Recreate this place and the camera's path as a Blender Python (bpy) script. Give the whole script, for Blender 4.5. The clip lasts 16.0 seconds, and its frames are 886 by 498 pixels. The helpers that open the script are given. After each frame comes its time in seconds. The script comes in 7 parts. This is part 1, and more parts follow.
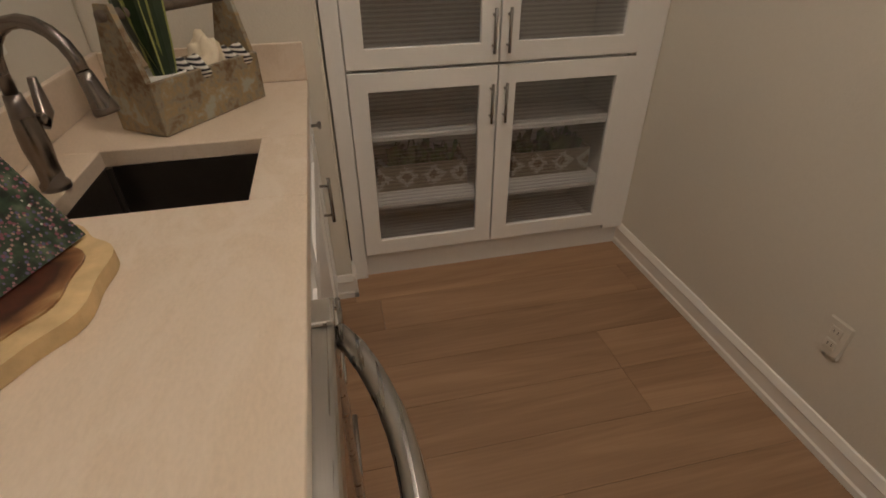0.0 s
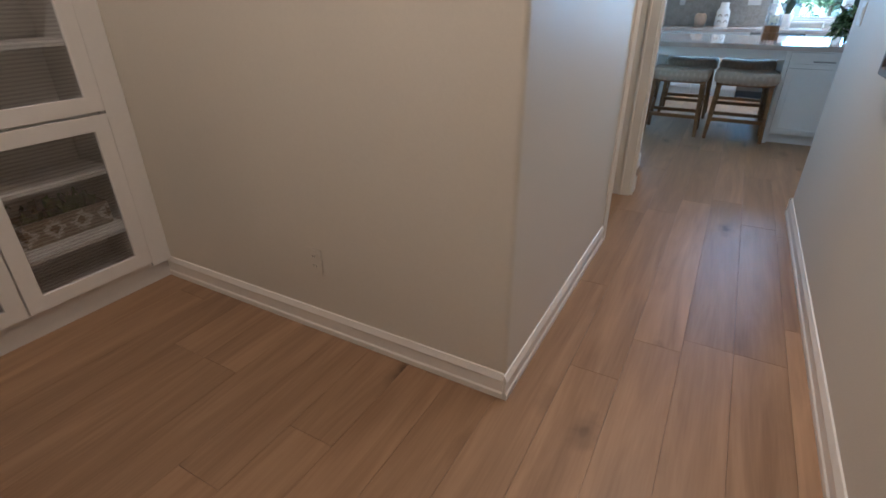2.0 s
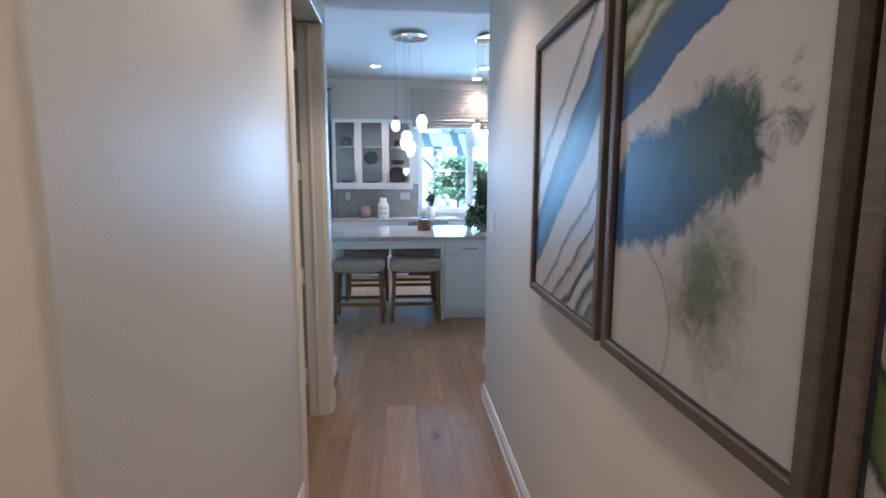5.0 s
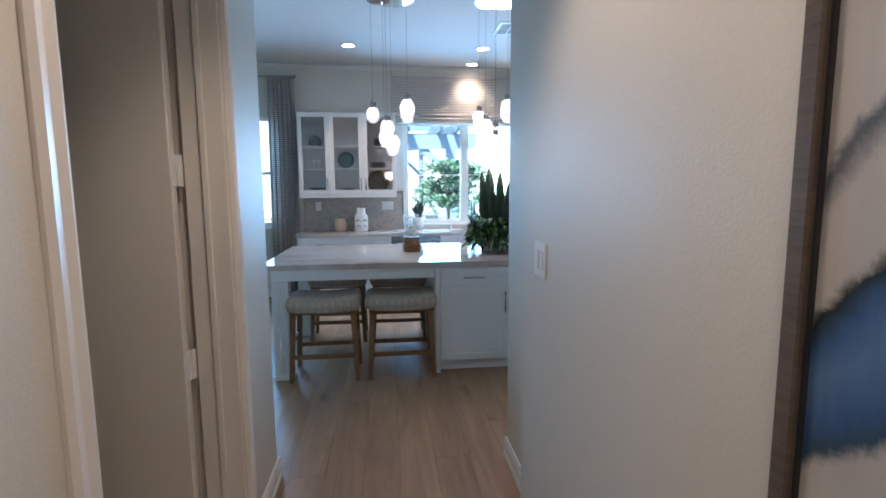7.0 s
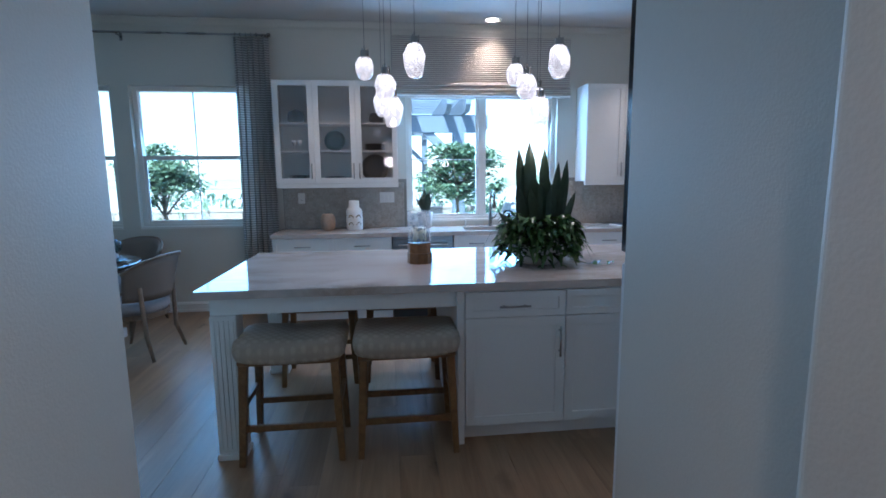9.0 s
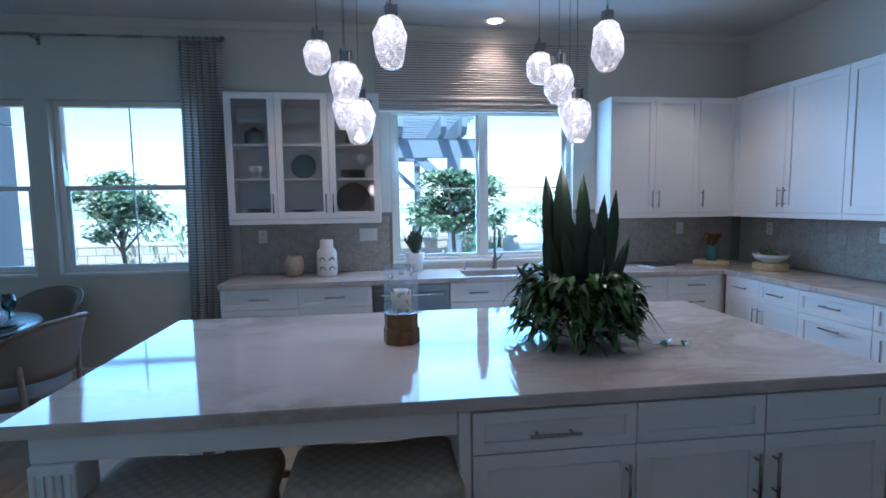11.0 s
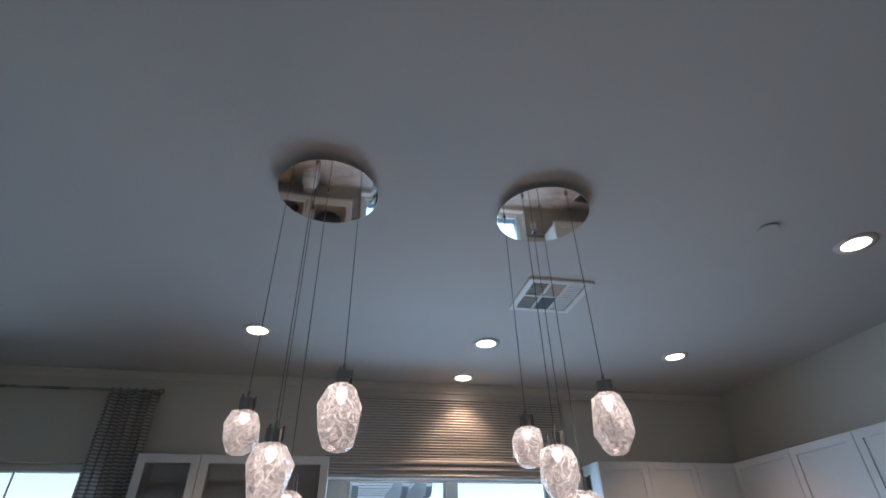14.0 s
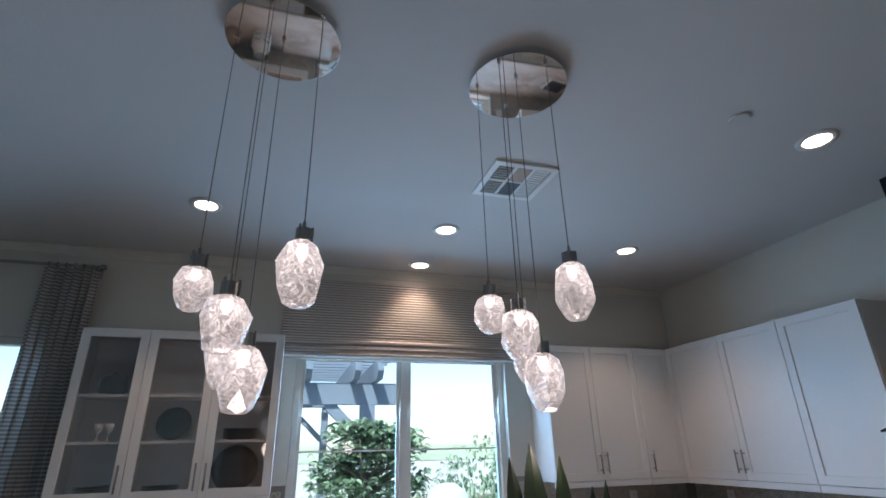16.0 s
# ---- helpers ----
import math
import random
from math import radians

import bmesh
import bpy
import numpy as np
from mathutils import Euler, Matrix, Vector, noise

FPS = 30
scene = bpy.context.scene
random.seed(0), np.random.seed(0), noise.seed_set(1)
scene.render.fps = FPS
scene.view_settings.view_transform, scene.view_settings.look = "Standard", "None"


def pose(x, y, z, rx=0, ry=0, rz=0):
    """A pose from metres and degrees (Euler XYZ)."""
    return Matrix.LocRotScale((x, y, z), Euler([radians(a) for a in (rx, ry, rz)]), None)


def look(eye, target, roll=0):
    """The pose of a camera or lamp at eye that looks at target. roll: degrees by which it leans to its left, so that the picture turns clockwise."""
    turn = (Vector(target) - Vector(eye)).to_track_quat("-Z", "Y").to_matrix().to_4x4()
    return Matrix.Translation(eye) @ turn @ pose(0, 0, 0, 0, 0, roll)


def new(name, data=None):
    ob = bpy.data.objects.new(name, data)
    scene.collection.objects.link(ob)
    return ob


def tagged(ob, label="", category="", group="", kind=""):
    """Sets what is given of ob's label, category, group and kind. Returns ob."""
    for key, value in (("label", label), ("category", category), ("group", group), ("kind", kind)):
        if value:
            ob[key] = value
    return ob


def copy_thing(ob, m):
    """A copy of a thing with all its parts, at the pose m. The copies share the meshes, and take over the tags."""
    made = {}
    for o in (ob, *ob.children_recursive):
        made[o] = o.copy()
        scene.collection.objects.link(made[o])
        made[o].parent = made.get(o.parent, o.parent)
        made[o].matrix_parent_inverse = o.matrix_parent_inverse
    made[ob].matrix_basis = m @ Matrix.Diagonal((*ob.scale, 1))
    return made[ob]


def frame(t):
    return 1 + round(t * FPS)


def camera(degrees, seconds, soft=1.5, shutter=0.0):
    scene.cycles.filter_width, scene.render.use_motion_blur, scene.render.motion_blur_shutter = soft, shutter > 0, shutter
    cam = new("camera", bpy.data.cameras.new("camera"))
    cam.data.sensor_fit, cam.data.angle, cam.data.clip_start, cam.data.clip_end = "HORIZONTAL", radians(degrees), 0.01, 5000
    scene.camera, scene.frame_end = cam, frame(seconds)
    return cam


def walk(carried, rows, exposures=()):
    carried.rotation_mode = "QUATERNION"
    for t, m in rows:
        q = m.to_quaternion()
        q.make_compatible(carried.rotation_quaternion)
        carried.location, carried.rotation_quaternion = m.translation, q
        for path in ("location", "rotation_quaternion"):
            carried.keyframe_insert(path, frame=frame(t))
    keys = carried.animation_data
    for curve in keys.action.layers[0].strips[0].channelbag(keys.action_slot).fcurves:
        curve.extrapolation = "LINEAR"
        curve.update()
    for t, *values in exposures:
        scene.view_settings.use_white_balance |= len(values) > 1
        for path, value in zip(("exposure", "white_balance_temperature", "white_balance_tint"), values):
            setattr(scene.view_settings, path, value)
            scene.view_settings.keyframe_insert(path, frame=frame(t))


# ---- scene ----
cam = camera(83.5, 16.0, soft=1.7)
walk(cam, [
    (0, pose(-0.037, 0.011, 1.348, 56.25, 0.49, 77.25)),
    (0.5, pose(0.104, 0.054, 1.360, 56.46, 0.18, 70.51)),
    (1, pose(0.369, 0.071, 1.393, 58.19, -0.17, 61.34)),
    (1.5, pose(0.503, 0.052, 1.390, 60.15, -0.42, 47.98)),
    (2, pose(0.586, -0.052, 1.360, 62.85, 0.35, 29.17)),
    (2.5, pose(0.648, -0.012, 1.368, 63.74, 0.44, 13.74)),
    (3, pose(0.658, 0.021, 1.381, 67.49, 0.31, 5.50)),
    (3.5, pose(0.670, 0.148, 1.385, 72.34, 0.02, 1.65)),
    (4, pose(0.700, 0.282, 1.424, 76.65, -0.28, 0.73)),
    (4.5, pose(0.631, 0.378, 1.464, 79.70, -0.80, -1.06)),
    (5, pose(0.561, 0.610, 1.498, 82.27, -0.10, -4.70)),
    (7.5, pose(0.609, 2.377, 1.498, 82.96, 0.46, -6.51)),
    (8, pose(0.612, 2.737, 1.470, 81.71, 0.53, -6.45)),
    (10.5, pose(0.631, 4.087, 1.504, 83.32, 0.53, -6.39)),
    (11, pose(0.744, 4.363, 1.531, 84.81, 0.79, -7.02)),
    (11.5, pose(0.761, 4.573, 1.515, 86.85, 0.11, -7.02)),
    (12, pose(0.698, 4.795, 1.537, 91.88, 0.68, -8.96)),
    (12.5, pose(0.702, 4.886, 1.630, 100.22, 1.11, -10.88)),
    (13, pose(0.698, 4.878, 1.724, 110.22, 0.82, -10.40)),
    (13.5, pose(0.758, 4.836, 1.748, 119.68, 1.00, -9.78)),
    (14, pose(0.799, 4.813, 1.757, 123.11, 1.09, -11.05)),
    (14.5, pose(0.790, 4.820, 1.751, 124.33, 1.15, -13.19)),
    (15, pose(0.801, 4.849, 1.739, 122.89, 0.99, -14.39)),
    (15.5, pose(0.796, 4.901, 1.725, 117.97, 1.06, -16.01)),
    (16, pose(0.788, 4.960, 1.685, 111.87, 1.21, -16.78)),
], exposures=[(0, 2.84, 6400, 12), (1, 2.75, 6400, 13), (2, 2.84, 6050, 17), (3.5, 2.64, 5800, 19), (5, 2.82, 5950, 20), (7.5, 2.46, 6300, 21), (8.2, 2.22, 6100, 22),
                (10.5, 1.72, 5750, 22), (12.2, 1.52, 5950, 23), (13.5, 1.12, 7150, 27), (14.5, 1.12, 7850, 31), (16, 1.24, 7150, 27)])

# ---- daylight, lamps ----
world = bpy.data.worlds.new("sky")
world.use_nodes = True
scene.world = world
sky = world.node_tree.nodes.new("ShaderNodeTexSky")
sky.sky_type, sky.sun_disc = "NISHITA", False
sky.sun_elevation, sky.sun_rotation = radians(57), radians(211)
world.node_tree.links.new(sky.outputs[0], world.node_tree.nodes["Background"].inputs[0])
world.node_tree.nodes["Background"].inputs[1].default_value = 0.15


def lamp(kind, name, m, power, colour, **settings):
    data = bpy.data.lights.new(name, kind)
    data.energy, data.color = power, colour
    if kind == "AREA":
        data.shape, data.size, data.size_y = "RECTANGLE", settings["w"], settings["h"]
        if "spread" in settings:
            data.spread = radians(settings["spread"])
    if kind == "SPOT":
        data.spot_size, data.spot_blend, data.shadow_soft_size = radians(settings["cone"]), 0.6, 0.05
    if kind == "SUN":
        data.angle = radians(0.5)
    ob = new(name, data)
    ob.matrix_world = m
    return ob


SKY_BLUE = (0.28, 0.63, 1.0)
WARM = (1.0, 0.84, 0.66)
lamp("SUN", "sun", look((-6, -10, 18), (0, 0, 0)), 5.0, (1.0, 0.95, 0.88))
lamp("AREA", "window_light_sink", look((1.72, 9.20, 1.70), (1.72, 6.4, 1.15)), 25, SKY_BLUE, w=1.66, h=1.36)
lamp("AREA", "window_light_dining", look((-1.45, 9.20, 1.70), (-1.45, 6.6, 1.15)), 7, SKY_BLUE, w=1.12, h=1.40, spread=140)
lamp("AREA", "window_light_corner", look((-2.85, 9.20, 1.70), (-2.85, 6.6, 1.15)), 8, SKY_BLUE, w=1.12, h=1.40, spread=140)
CANS_KITCHEN = [(0.198, 8.06), (1.777, 8.06), (1.779, 8.82), (3.315, 8.10), (3.322, 6.49)]
CANS_HALL = [(-0.95, 0.35), (0.45, 0.25), (0.58, 1.85), (0.60, 3.0)]
for cx, cy in CANS_KITCHEN:
    lamp("SPOT", "downlight_beam", look((cx, cy, 3.115), (cx, cy, 0)), 8.6, WARM, cone=95)
for cx, cy in CANS_HALL:
    lamp("SPOT", "downlight_beam", look((cx, cy, 2.715), (cx, cy, 0)), 5.0 if cy < 1 else 3.8 if cy < 2 else 7.0, WARM, cone=130 if cy < 1 else 105)


# ---- materials ----
def material(name):
    m = bpy.data.materials.new(name)
    m.use_nodes = True
    nt = m.node_tree
    return m, nt, nt.nodes["Principled BSDF"]


def node(nt, kind, inputs=(), **props):
    n = nt.nodes.new(kind)
    if "operation" in props:
        n.operation = props["operation"]
    if "bands_direction" in props:
        n.bands_direction = props["bands_direction"]
    if "data_type" in props:
        n.data_type = props["data_type"]
    for key, value in dict(inputs).items():
        if isinstance(value, bpy.types.NodeSocket):
            nt.links.new(value, n.inputs[key])
        else:
            n.inputs[key].default_value = value
    return n


def ramp(nt, fac, stops):
    n = node(nt, "ShaderNodeValToRGB", {"Fac": fac})
    els = n.color_ramp.elements
    while len(els) < len(stops):
        els.new(0.5)
    for e, (p, c) in zip(els, stops):
        e.position, e.color = p, (*c, 1)
    return n.outputs[0]


def shade(c, k):
    return tuple(min(1, v * k) for v in c)


def surface(name, colour, rough=0.5, metal=0.0, grain=60.0, vary=0.10, blotch=2.5, bump=0.06, bump_scale=None,
            stretch=(1, 1, 1), coat=0.0, per_object=0.0, spec=0.5):
    """A surface with fine grain, broad blotches and relief."""
    m, nt, bsdf = material(name)
    co = node(nt, "ShaderNodeTexCoord").outputs["Object"]
    mp = node(nt, "ShaderNodeMapping", {"Vector": co, "Scale": stretch}).outputs[0]
    if per_object:
        rnd = node(nt, "ShaderNodeObjectInfo").outputs["Random"]
        sh = node(nt, "ShaderNodeMath", {0: rnd, 1: 37.0}, operation="MULTIPLY").outputs[0]
        mp = node(nt, "ShaderNodeVectorMath", {0: mp, 1: sh}, operation="ADD").outputs[0]
    fine = node(nt, "ShaderNodeTexNoise", {"Vector": mp, "Scale": grain, "Detail": 4.0}).outputs["Fac"]
    broad = node(nt, "ShaderNodeTexNoise", {"Vector": mp, "Scale": blotch, "Detail": 3.0}).outputs["Fac"]
    both = node(nt, "ShaderNodeMath", {0: fine, 1: broad}, operation="ADD").outputs[0]
    half = node(nt, "ShaderNodeMath", {0: both, 1: 0.5}, operation="MULTIPLY").outputs[0]
    col = ramp(nt, half, [(0.3, shade(colour, 1 - vary)), (0.7, shade(colour, 1 + vary))])
    if per_object:
        hsv = node(nt, "ShaderNodeHueSaturation", {"Color": col})
        v = node(nt, "ShaderNodeMapRange", {"Value": rnd, "To Min": 1 - per_object, "To Max": 1 + per_object}).outputs[0]
        nt.links.new(v, hsv.inputs["Value"])
        col = hsv.outputs[0]
    nt.links.new(col, bsdf.inputs["Base Color"])
    r = node(nt, "ShaderNodeMapRange", {"Value": broad, "From Min": 0.3, "From Max": 0.7, "To Min": max(0.02, rough - 0.06), "To Max": min(1, rough + 0.06)}).outputs[0]
    nt.links.new(r, bsdf.inputs["Roughness"])
    bsdf.inputs["Metallic"].default_value = metal
    bsdf.inputs["Coat Weight"].default_value = coat
    bsdf.inputs["Specular IOR Level"].default_value = spec
    if bump:
        src = fine if bump_scale is None else node(nt, "ShaderNodeTexNoise", {"Vector": mp, "Scale": bump_scale, "Detail": 2.0}).outputs["Fac"]
        b = node(nt, "ShaderNodeBump", {"Height": src, "Strength": bump, "Distance": 0.01}).outputs[0]
        nt.links.new(b, bsdf.inputs["Normal"])
    return m


def clear_glass(name, tint=(0.9, 0.95, 0.95), gloss=0.02, reed=0.0, weight=0.06):
    """Thin see-through pane with a mirror gloss that grows at grazing angles."""
    m, nt, bsdf = material(name)
    nt.nodes.remove(bsdf)
    tr = node(nt, "ShaderNodeBsdfTransparent", {"Color": (*tint, 1)})
    gl = node(nt, "ShaderNodeBsdfGlossy", {"Roughness": gloss})
    fr = node(nt, "ShaderNodeFresnel", {"IOR": 1.45}).outputs[0]
    if reed:
        co = node(nt, "ShaderNodeTexCoord").outputs["Object"]
        w = node(nt, "ShaderNodeTexWave", {"Vector": co, "Scale": reed, "Distortion": 0.3}, bands_direction="Z").outputs["Fac"]
        nt.links.new(ramp(nt, w, [(0.2, shade(tint, 0.91)), (0.8, tint)]), tr.inputs["Color"])
        b = node(nt, "ShaderNodeBump", {"Height": w, "Strength": 0.3, "Distance": 0.004}).outputs[0]
        nt.links.new(b, gl.inputs["Normal"])
    fac = node(nt, "ShaderNodeMath", {0: fr, 1: weight}, operation="ADD").outputs[0]
    mix = node(nt, "ShaderNodeMixShader", {0: fac, 1: tr.outputs[0], 2: gl.outputs[0]})
    nt.links.new(mix.outputs[0], nt.nodes["Material Output"].inputs[0])
    return m


def glow(name, colour, strength):
    m, nt, bsdf = material(name)
    bsdf.inputs["Base Color"].default_value = (*colour, 1)
    bsdf.inputs["Emission Color"].default_value = (*colour, 1)
    bsdf.inputs["Emission Strength"].default_value = strength
    return m


def wood(name, dark, light, rough=0.4, scale=1.0, per_object=0.18, knots=False, coat=0.0, spec=0.5, grain=0.45, relief=0.12):
    """Timber with its grain along the local Y axis."""
    m, nt, bsdf = material(name)
    co = node(nt, "ShaderNodeTexCoord").outputs["Object"]
    rnd = node(nt, "ShaderNodeObjectInfo").outputs["Random"]
    sh = node(nt, "ShaderNodeMath", {0: rnd, 1: 53.0}, operation="MULTIPLY").outputs[0]
    mv = node(nt, "ShaderNodeVectorMath", {0: co, 1: sh}, operation="ADD").outputs[0]
    mp = node(nt, "ShaderNodeMapping", {"Vector": mv, "Scale": (9 * scale, 0.9 * scale, 9 * scale)}).outputs[0]
    broad = node(nt, "ShaderNodeTexNoise", {"Vector": mp, "Scale": 1.4, "Detail": 5.0, "Distortion": 1.2}).outputs["Fac"]
    mp2 = node(nt, "ShaderNodeMapping", {"Vector": mv, "Scale": (150 * scale, 6 * scale, 150 * scale)}).outputs[0]
    fine = node(nt, "ShaderNodeTexNoise", {"Vector": mp2, "Scale": 1.0, "Detail": 4.0}).outputs["Fac"]
    f = node(nt, "ShaderNodeMath", {0: fine, 1: grain}, operation="MULTIPLY").outputs[0]
    s = node(nt, "ShaderNodeMath", {0: broad, 1: 1.07 - grain, 2: f}, operation="MULTIPLY_ADD").outputs[0]
    col = ramp(nt, s, [(0.34, dark), (0.72, light)])
    if knots:
        wob = node(nt, "ShaderNodeTexNoise", {"Vector": mv, "Scale": 16.0, "Detail": 3.0}).outputs["Color"]
        wob = node(nt, "ShaderNodeVectorMath", {0: wob, 1: (0.06, 0.10, 0.0)}, operation="MULTIPLY").outputs[0]
        mw = node(nt, "ShaderNodeVectorMath", {0: mv, 1: wob}, operation="ADD").outputs[0]
        mk = node(nt, "ShaderNodeMapping", {"Vector": mw, "Scale": (5.2, 2.2, 1)}).outputs[0]
        vo = node(nt, "ShaderNodeTexVoronoi", {"Vector": mk, "Scale": 0.62}).outputs["Distance"]
        k = ramp(nt, vo, [(0.035, (0.85, 0.85, 0.85)), (0.085, (0.40, 0.40, 0.40)), (0.19, (0, 0, 0))])
        col = node(nt, "ShaderNodeMix", {0: k, 6: col, 7: (*shade(dark, 0.30), 1)}, data_type="RGBA").outputs[2]
    hsv = node(nt, "ShaderNodeHueSaturation", {"Color": col, "Value": node(nt, "ShaderNodeMapRange", {"Value": rnd, "To Min": 1 - per_object, "To Max": 1 + per_object}).outputs[0]})
    nt.links.new(hsv.outputs[0], bsdf.inputs["Base Color"])
    nt.links.new(node(nt, "ShaderNodeMapRange", {"Value": broad, "To Min": rough - 0.1, "To Max": rough + 0.1}).outputs[0], bsdf.inputs["Roughness"])
    bsdf.inputs["Coat Weight"].default_value = coat
    bsdf.inputs["Specular IOR Level"].default_value = spec
    nt.links.new(node(nt, "ShaderNodeBump", {"Height": s, "Strength": relief, "Distance": 0.004}).outputs[0], bsdf.inputs["Normal"])
    return m


def stone(name, base, vein, rough, vein_scale, amount, fleck=0.04, spec=0.5):
    """Polished slab with cloudy veins."""
    m, nt, bsdf = material(name)
    co = node(nt, "ShaderNodeTexCoord").outputs["Object"]
    co = node(nt, "ShaderNodeVectorMath", {0: co, 1: (0.7, 1.35, 1.0)}, operation="MULTIPLY").outputs[0]
    warp = node(nt, "ShaderNodeTexNoise", {"Vector": co, "Scale": vein_scale, "Detail": 9.0, "Roughness": 0.70, "Distortion": 0.5}).outputs["Fac"]
    near = node(nt, "ShaderNodeMath", {0: warp, 1: 0.5}, operation="SUBTRACT").outputs[0]
    near = node(nt, "ShaderNodeMath", {0: near}, operation="ABSOLUTE").outputs[0]
    mask = ramp(nt, near, [(0.0, (1, 1, 1)), (0.11, (0, 0, 0))])
    patch = node(nt, "ShaderNodeTexNoise", {"Vector": co, "Scale": vein_scale * 0.45, "Detail": 3.0}).outputs["Fac"]
    pm = ramp(nt, patch, [(0.38, (0, 0, 0)), (0.60, (1, 1, 1))])
    k = node(nt, "ShaderNodeMath", {0: mask, 1: pm}, operation="MULTIPLY").outputs[0]
    k = node(nt, "ShaderNodeMath", {0: k, 1: amount}, operation="MULTIPLY").outputs[0]
    sp = node(nt, "ShaderNodeTexNoise", {"Vector": co, "Scale": 140.0, "Detail": 2.0}).outputs["Fac"]
    body = ramp(nt, sp, [(0.3, shade(base, 1 - fleck)), (0.7, shade(base, 1 + fleck))])
    col = node(nt, "ShaderNodeMix", {0: k, 6: body, 7: (*vein, 1)}, data_type="RGBA").outputs[2]
    nt.links.new(col, bsdf.inputs["Base Color"])
    nt.links.new(node(nt, "ShaderNodeMapRange", {"Value": patch, "To Min": rough, "To Max": rough + 0.06}).outputs[0], bsdf.inputs["Roughness"])
    bsdf.inputs["Specular IOR Level"].default_value = spec
    return m


def stripes(name, a, b, scale, rough=0.8, sheer=0.0):
    """Woven cloth with thin horizontal stripes."""
    m, nt, bsdf = material(name)
    co = node(nt, "ShaderNodeTexCoord").outputs["Object"]
    w = node(nt, "ShaderNodeTexWave", {"Vector": co, "Scale": scale, "Distortion": 0.25, "Detail": 1.0, "Detail Scale": 2.0}, bands_direction="Z").outputs["Fac"]
    n = node(nt, "ShaderNodeTexNoise", {"Vector": co, "Scale": 90.0, "Detail": 3.0}).outputs["Fac"]
    s = node(nt, "ShaderNodeMath", {0: n, 1: 0.35, 2: w}, operation="MULTIPLY_ADD").outputs[0]
    col = ramp(nt, s, [(0.4, a), (0.95, b)])
    nt.links.new(col, bsdf.inputs["Base Color"])
    bsdf.inputs["Roughness"].default_value = rough
    nt.links.new(node(nt, "ShaderNodeBump", {"Height": w, "Strength": 0.35, "Distance": 0.004}).outputs[0], bsdf.inputs["Normal"])
    if sheer:
        tl = node(nt, "ShaderNodeBsdfTranslucent", {"Color": col})
        mx = node(nt, "ShaderNodeMixShader", {0: sheer, 1: bsdf.outputs[0], 2: tl.outputs[0]})
        nt.links.new(mx.outputs[0], nt.nodes["Material Output"].inputs[0])
    return m


def leaf(name, dark, light, rough=0.4, thin=0.0):
    m, nt, bsdf = material(name)
    co = node(nt, "ShaderNodeTexCoord").outputs["Object"]
    isl = node(nt, "ShaderNodeNewGeometry").outputs["Random Per Island"]
    n = node(nt, "ShaderNodeTexNoise", {"Vector": co, "Scale": 30.0, "Detail": 3.0}).outputs["Fac"]
    s = node(nt, "ShaderNodeMath", {0: isl, 1: n}, operation="ADD").outputs[0]
    s = node(nt, "ShaderNodeMath", {0: s, 1: 0.5}, operation="MULTIPLY").outputs[0]
    nt.links.new(ramp(nt, s, [(0.25, dark), (0.75, light)]), bsdf.inputs["Base Color"])
    bsdf.inputs["Roughness"].default_value = rough
    if thin:
        tl = node(nt, "ShaderNodeBsdfTranslucent", {"Color": nt.nodes["Color Ramp"].outputs[0]})
        nt.links.new(node(nt, "ShaderNodeMixShader", {0: thin, 1: bsdf.outputs[0], 2: tl.outputs[0]}).outputs[0], nt.nodes["Material Output"].inputs[0])
    return m


WALL = surface("wall_paint", (0.66, 0.615, 0.535), 0.50, grain=90, vary=0.025, blotch=1.2, bump=0.075, bump_scale=150, spec=0.42)
CEIL = surface("ceiling_paint", (0.62, 0.60, 0.575), 0.8, grain=120, vary=0.02, bump=0.10, bump_scale=60, spec=0.2)
TRIM = surface("trim_paint", (0.80, 0.76, 0.70), 0.32, grain=40, vary=0.02, bump=0.02)
DOORPAINT = surface("door_paint", (0.74, 0.70, 0.62), 0.35, grain=40, vary=0.02, bump=0.02)
CAB = surface("cabinet_paint", (0.80, 0.78, 0.75), 0.36, grain=50, vary=0.02, bump=0.02)
CABIN = surface("cabinet_inside", (0.72, 0.70, 0.67), 0.6, vary=0.03)
QUARTZ = stone("beige_quartz", (0.66, 0.54, 0.42), (0.74, 0.64, 0.54), 0.28, 6.0, 0.6)
MARBLE = stone("pink_white_quartzite", (0.64, 0.535, 0.475), (0.33, 0.24, 0.185), 0.03, 2.6, 0.62, fleck=0.02, spec=0.25)
MARBLE2 = stone("counter_quartzite", (0.60, 0.52, 0.47), (0.32, 0.26, 0.22), 0.10, 3.0, 0.8, fleck=0.02)
OAK = wood("oak_floor", (0.248, 0.144, 0.081), (0.405, 0.250, 0.147), 0.39, 0.7, 0.11, knots=True, spec=0.31, grain=0.24, relief=0.07)
SUBFLOOR = surface("subfloor", (0.10, 0.06, 0.035), 0.9)
STOOLWOOD = wood("stool_oak", (0.14, 0.06, 0.02), (0.28, 0.137, 0.052), 0.45, 2.0, 0.1)
CHAIRWOOD = wood("brown_ash", (0.14, 0.092, 0.06), (0.27, 0.19, 0.13), 0.5, 2.0, 0.1)
FRAMEWOOD = wood("frame_brown", (0.075, 0.055, 0.042), (0.15, 0.115, 0.09), 0.5, 3.0, 0.08)
BOXWOOD, _nt, _b = material("weathered_tin_wood")
_co = node(_nt, "ShaderNodeTexCoord").outputs["Object"]
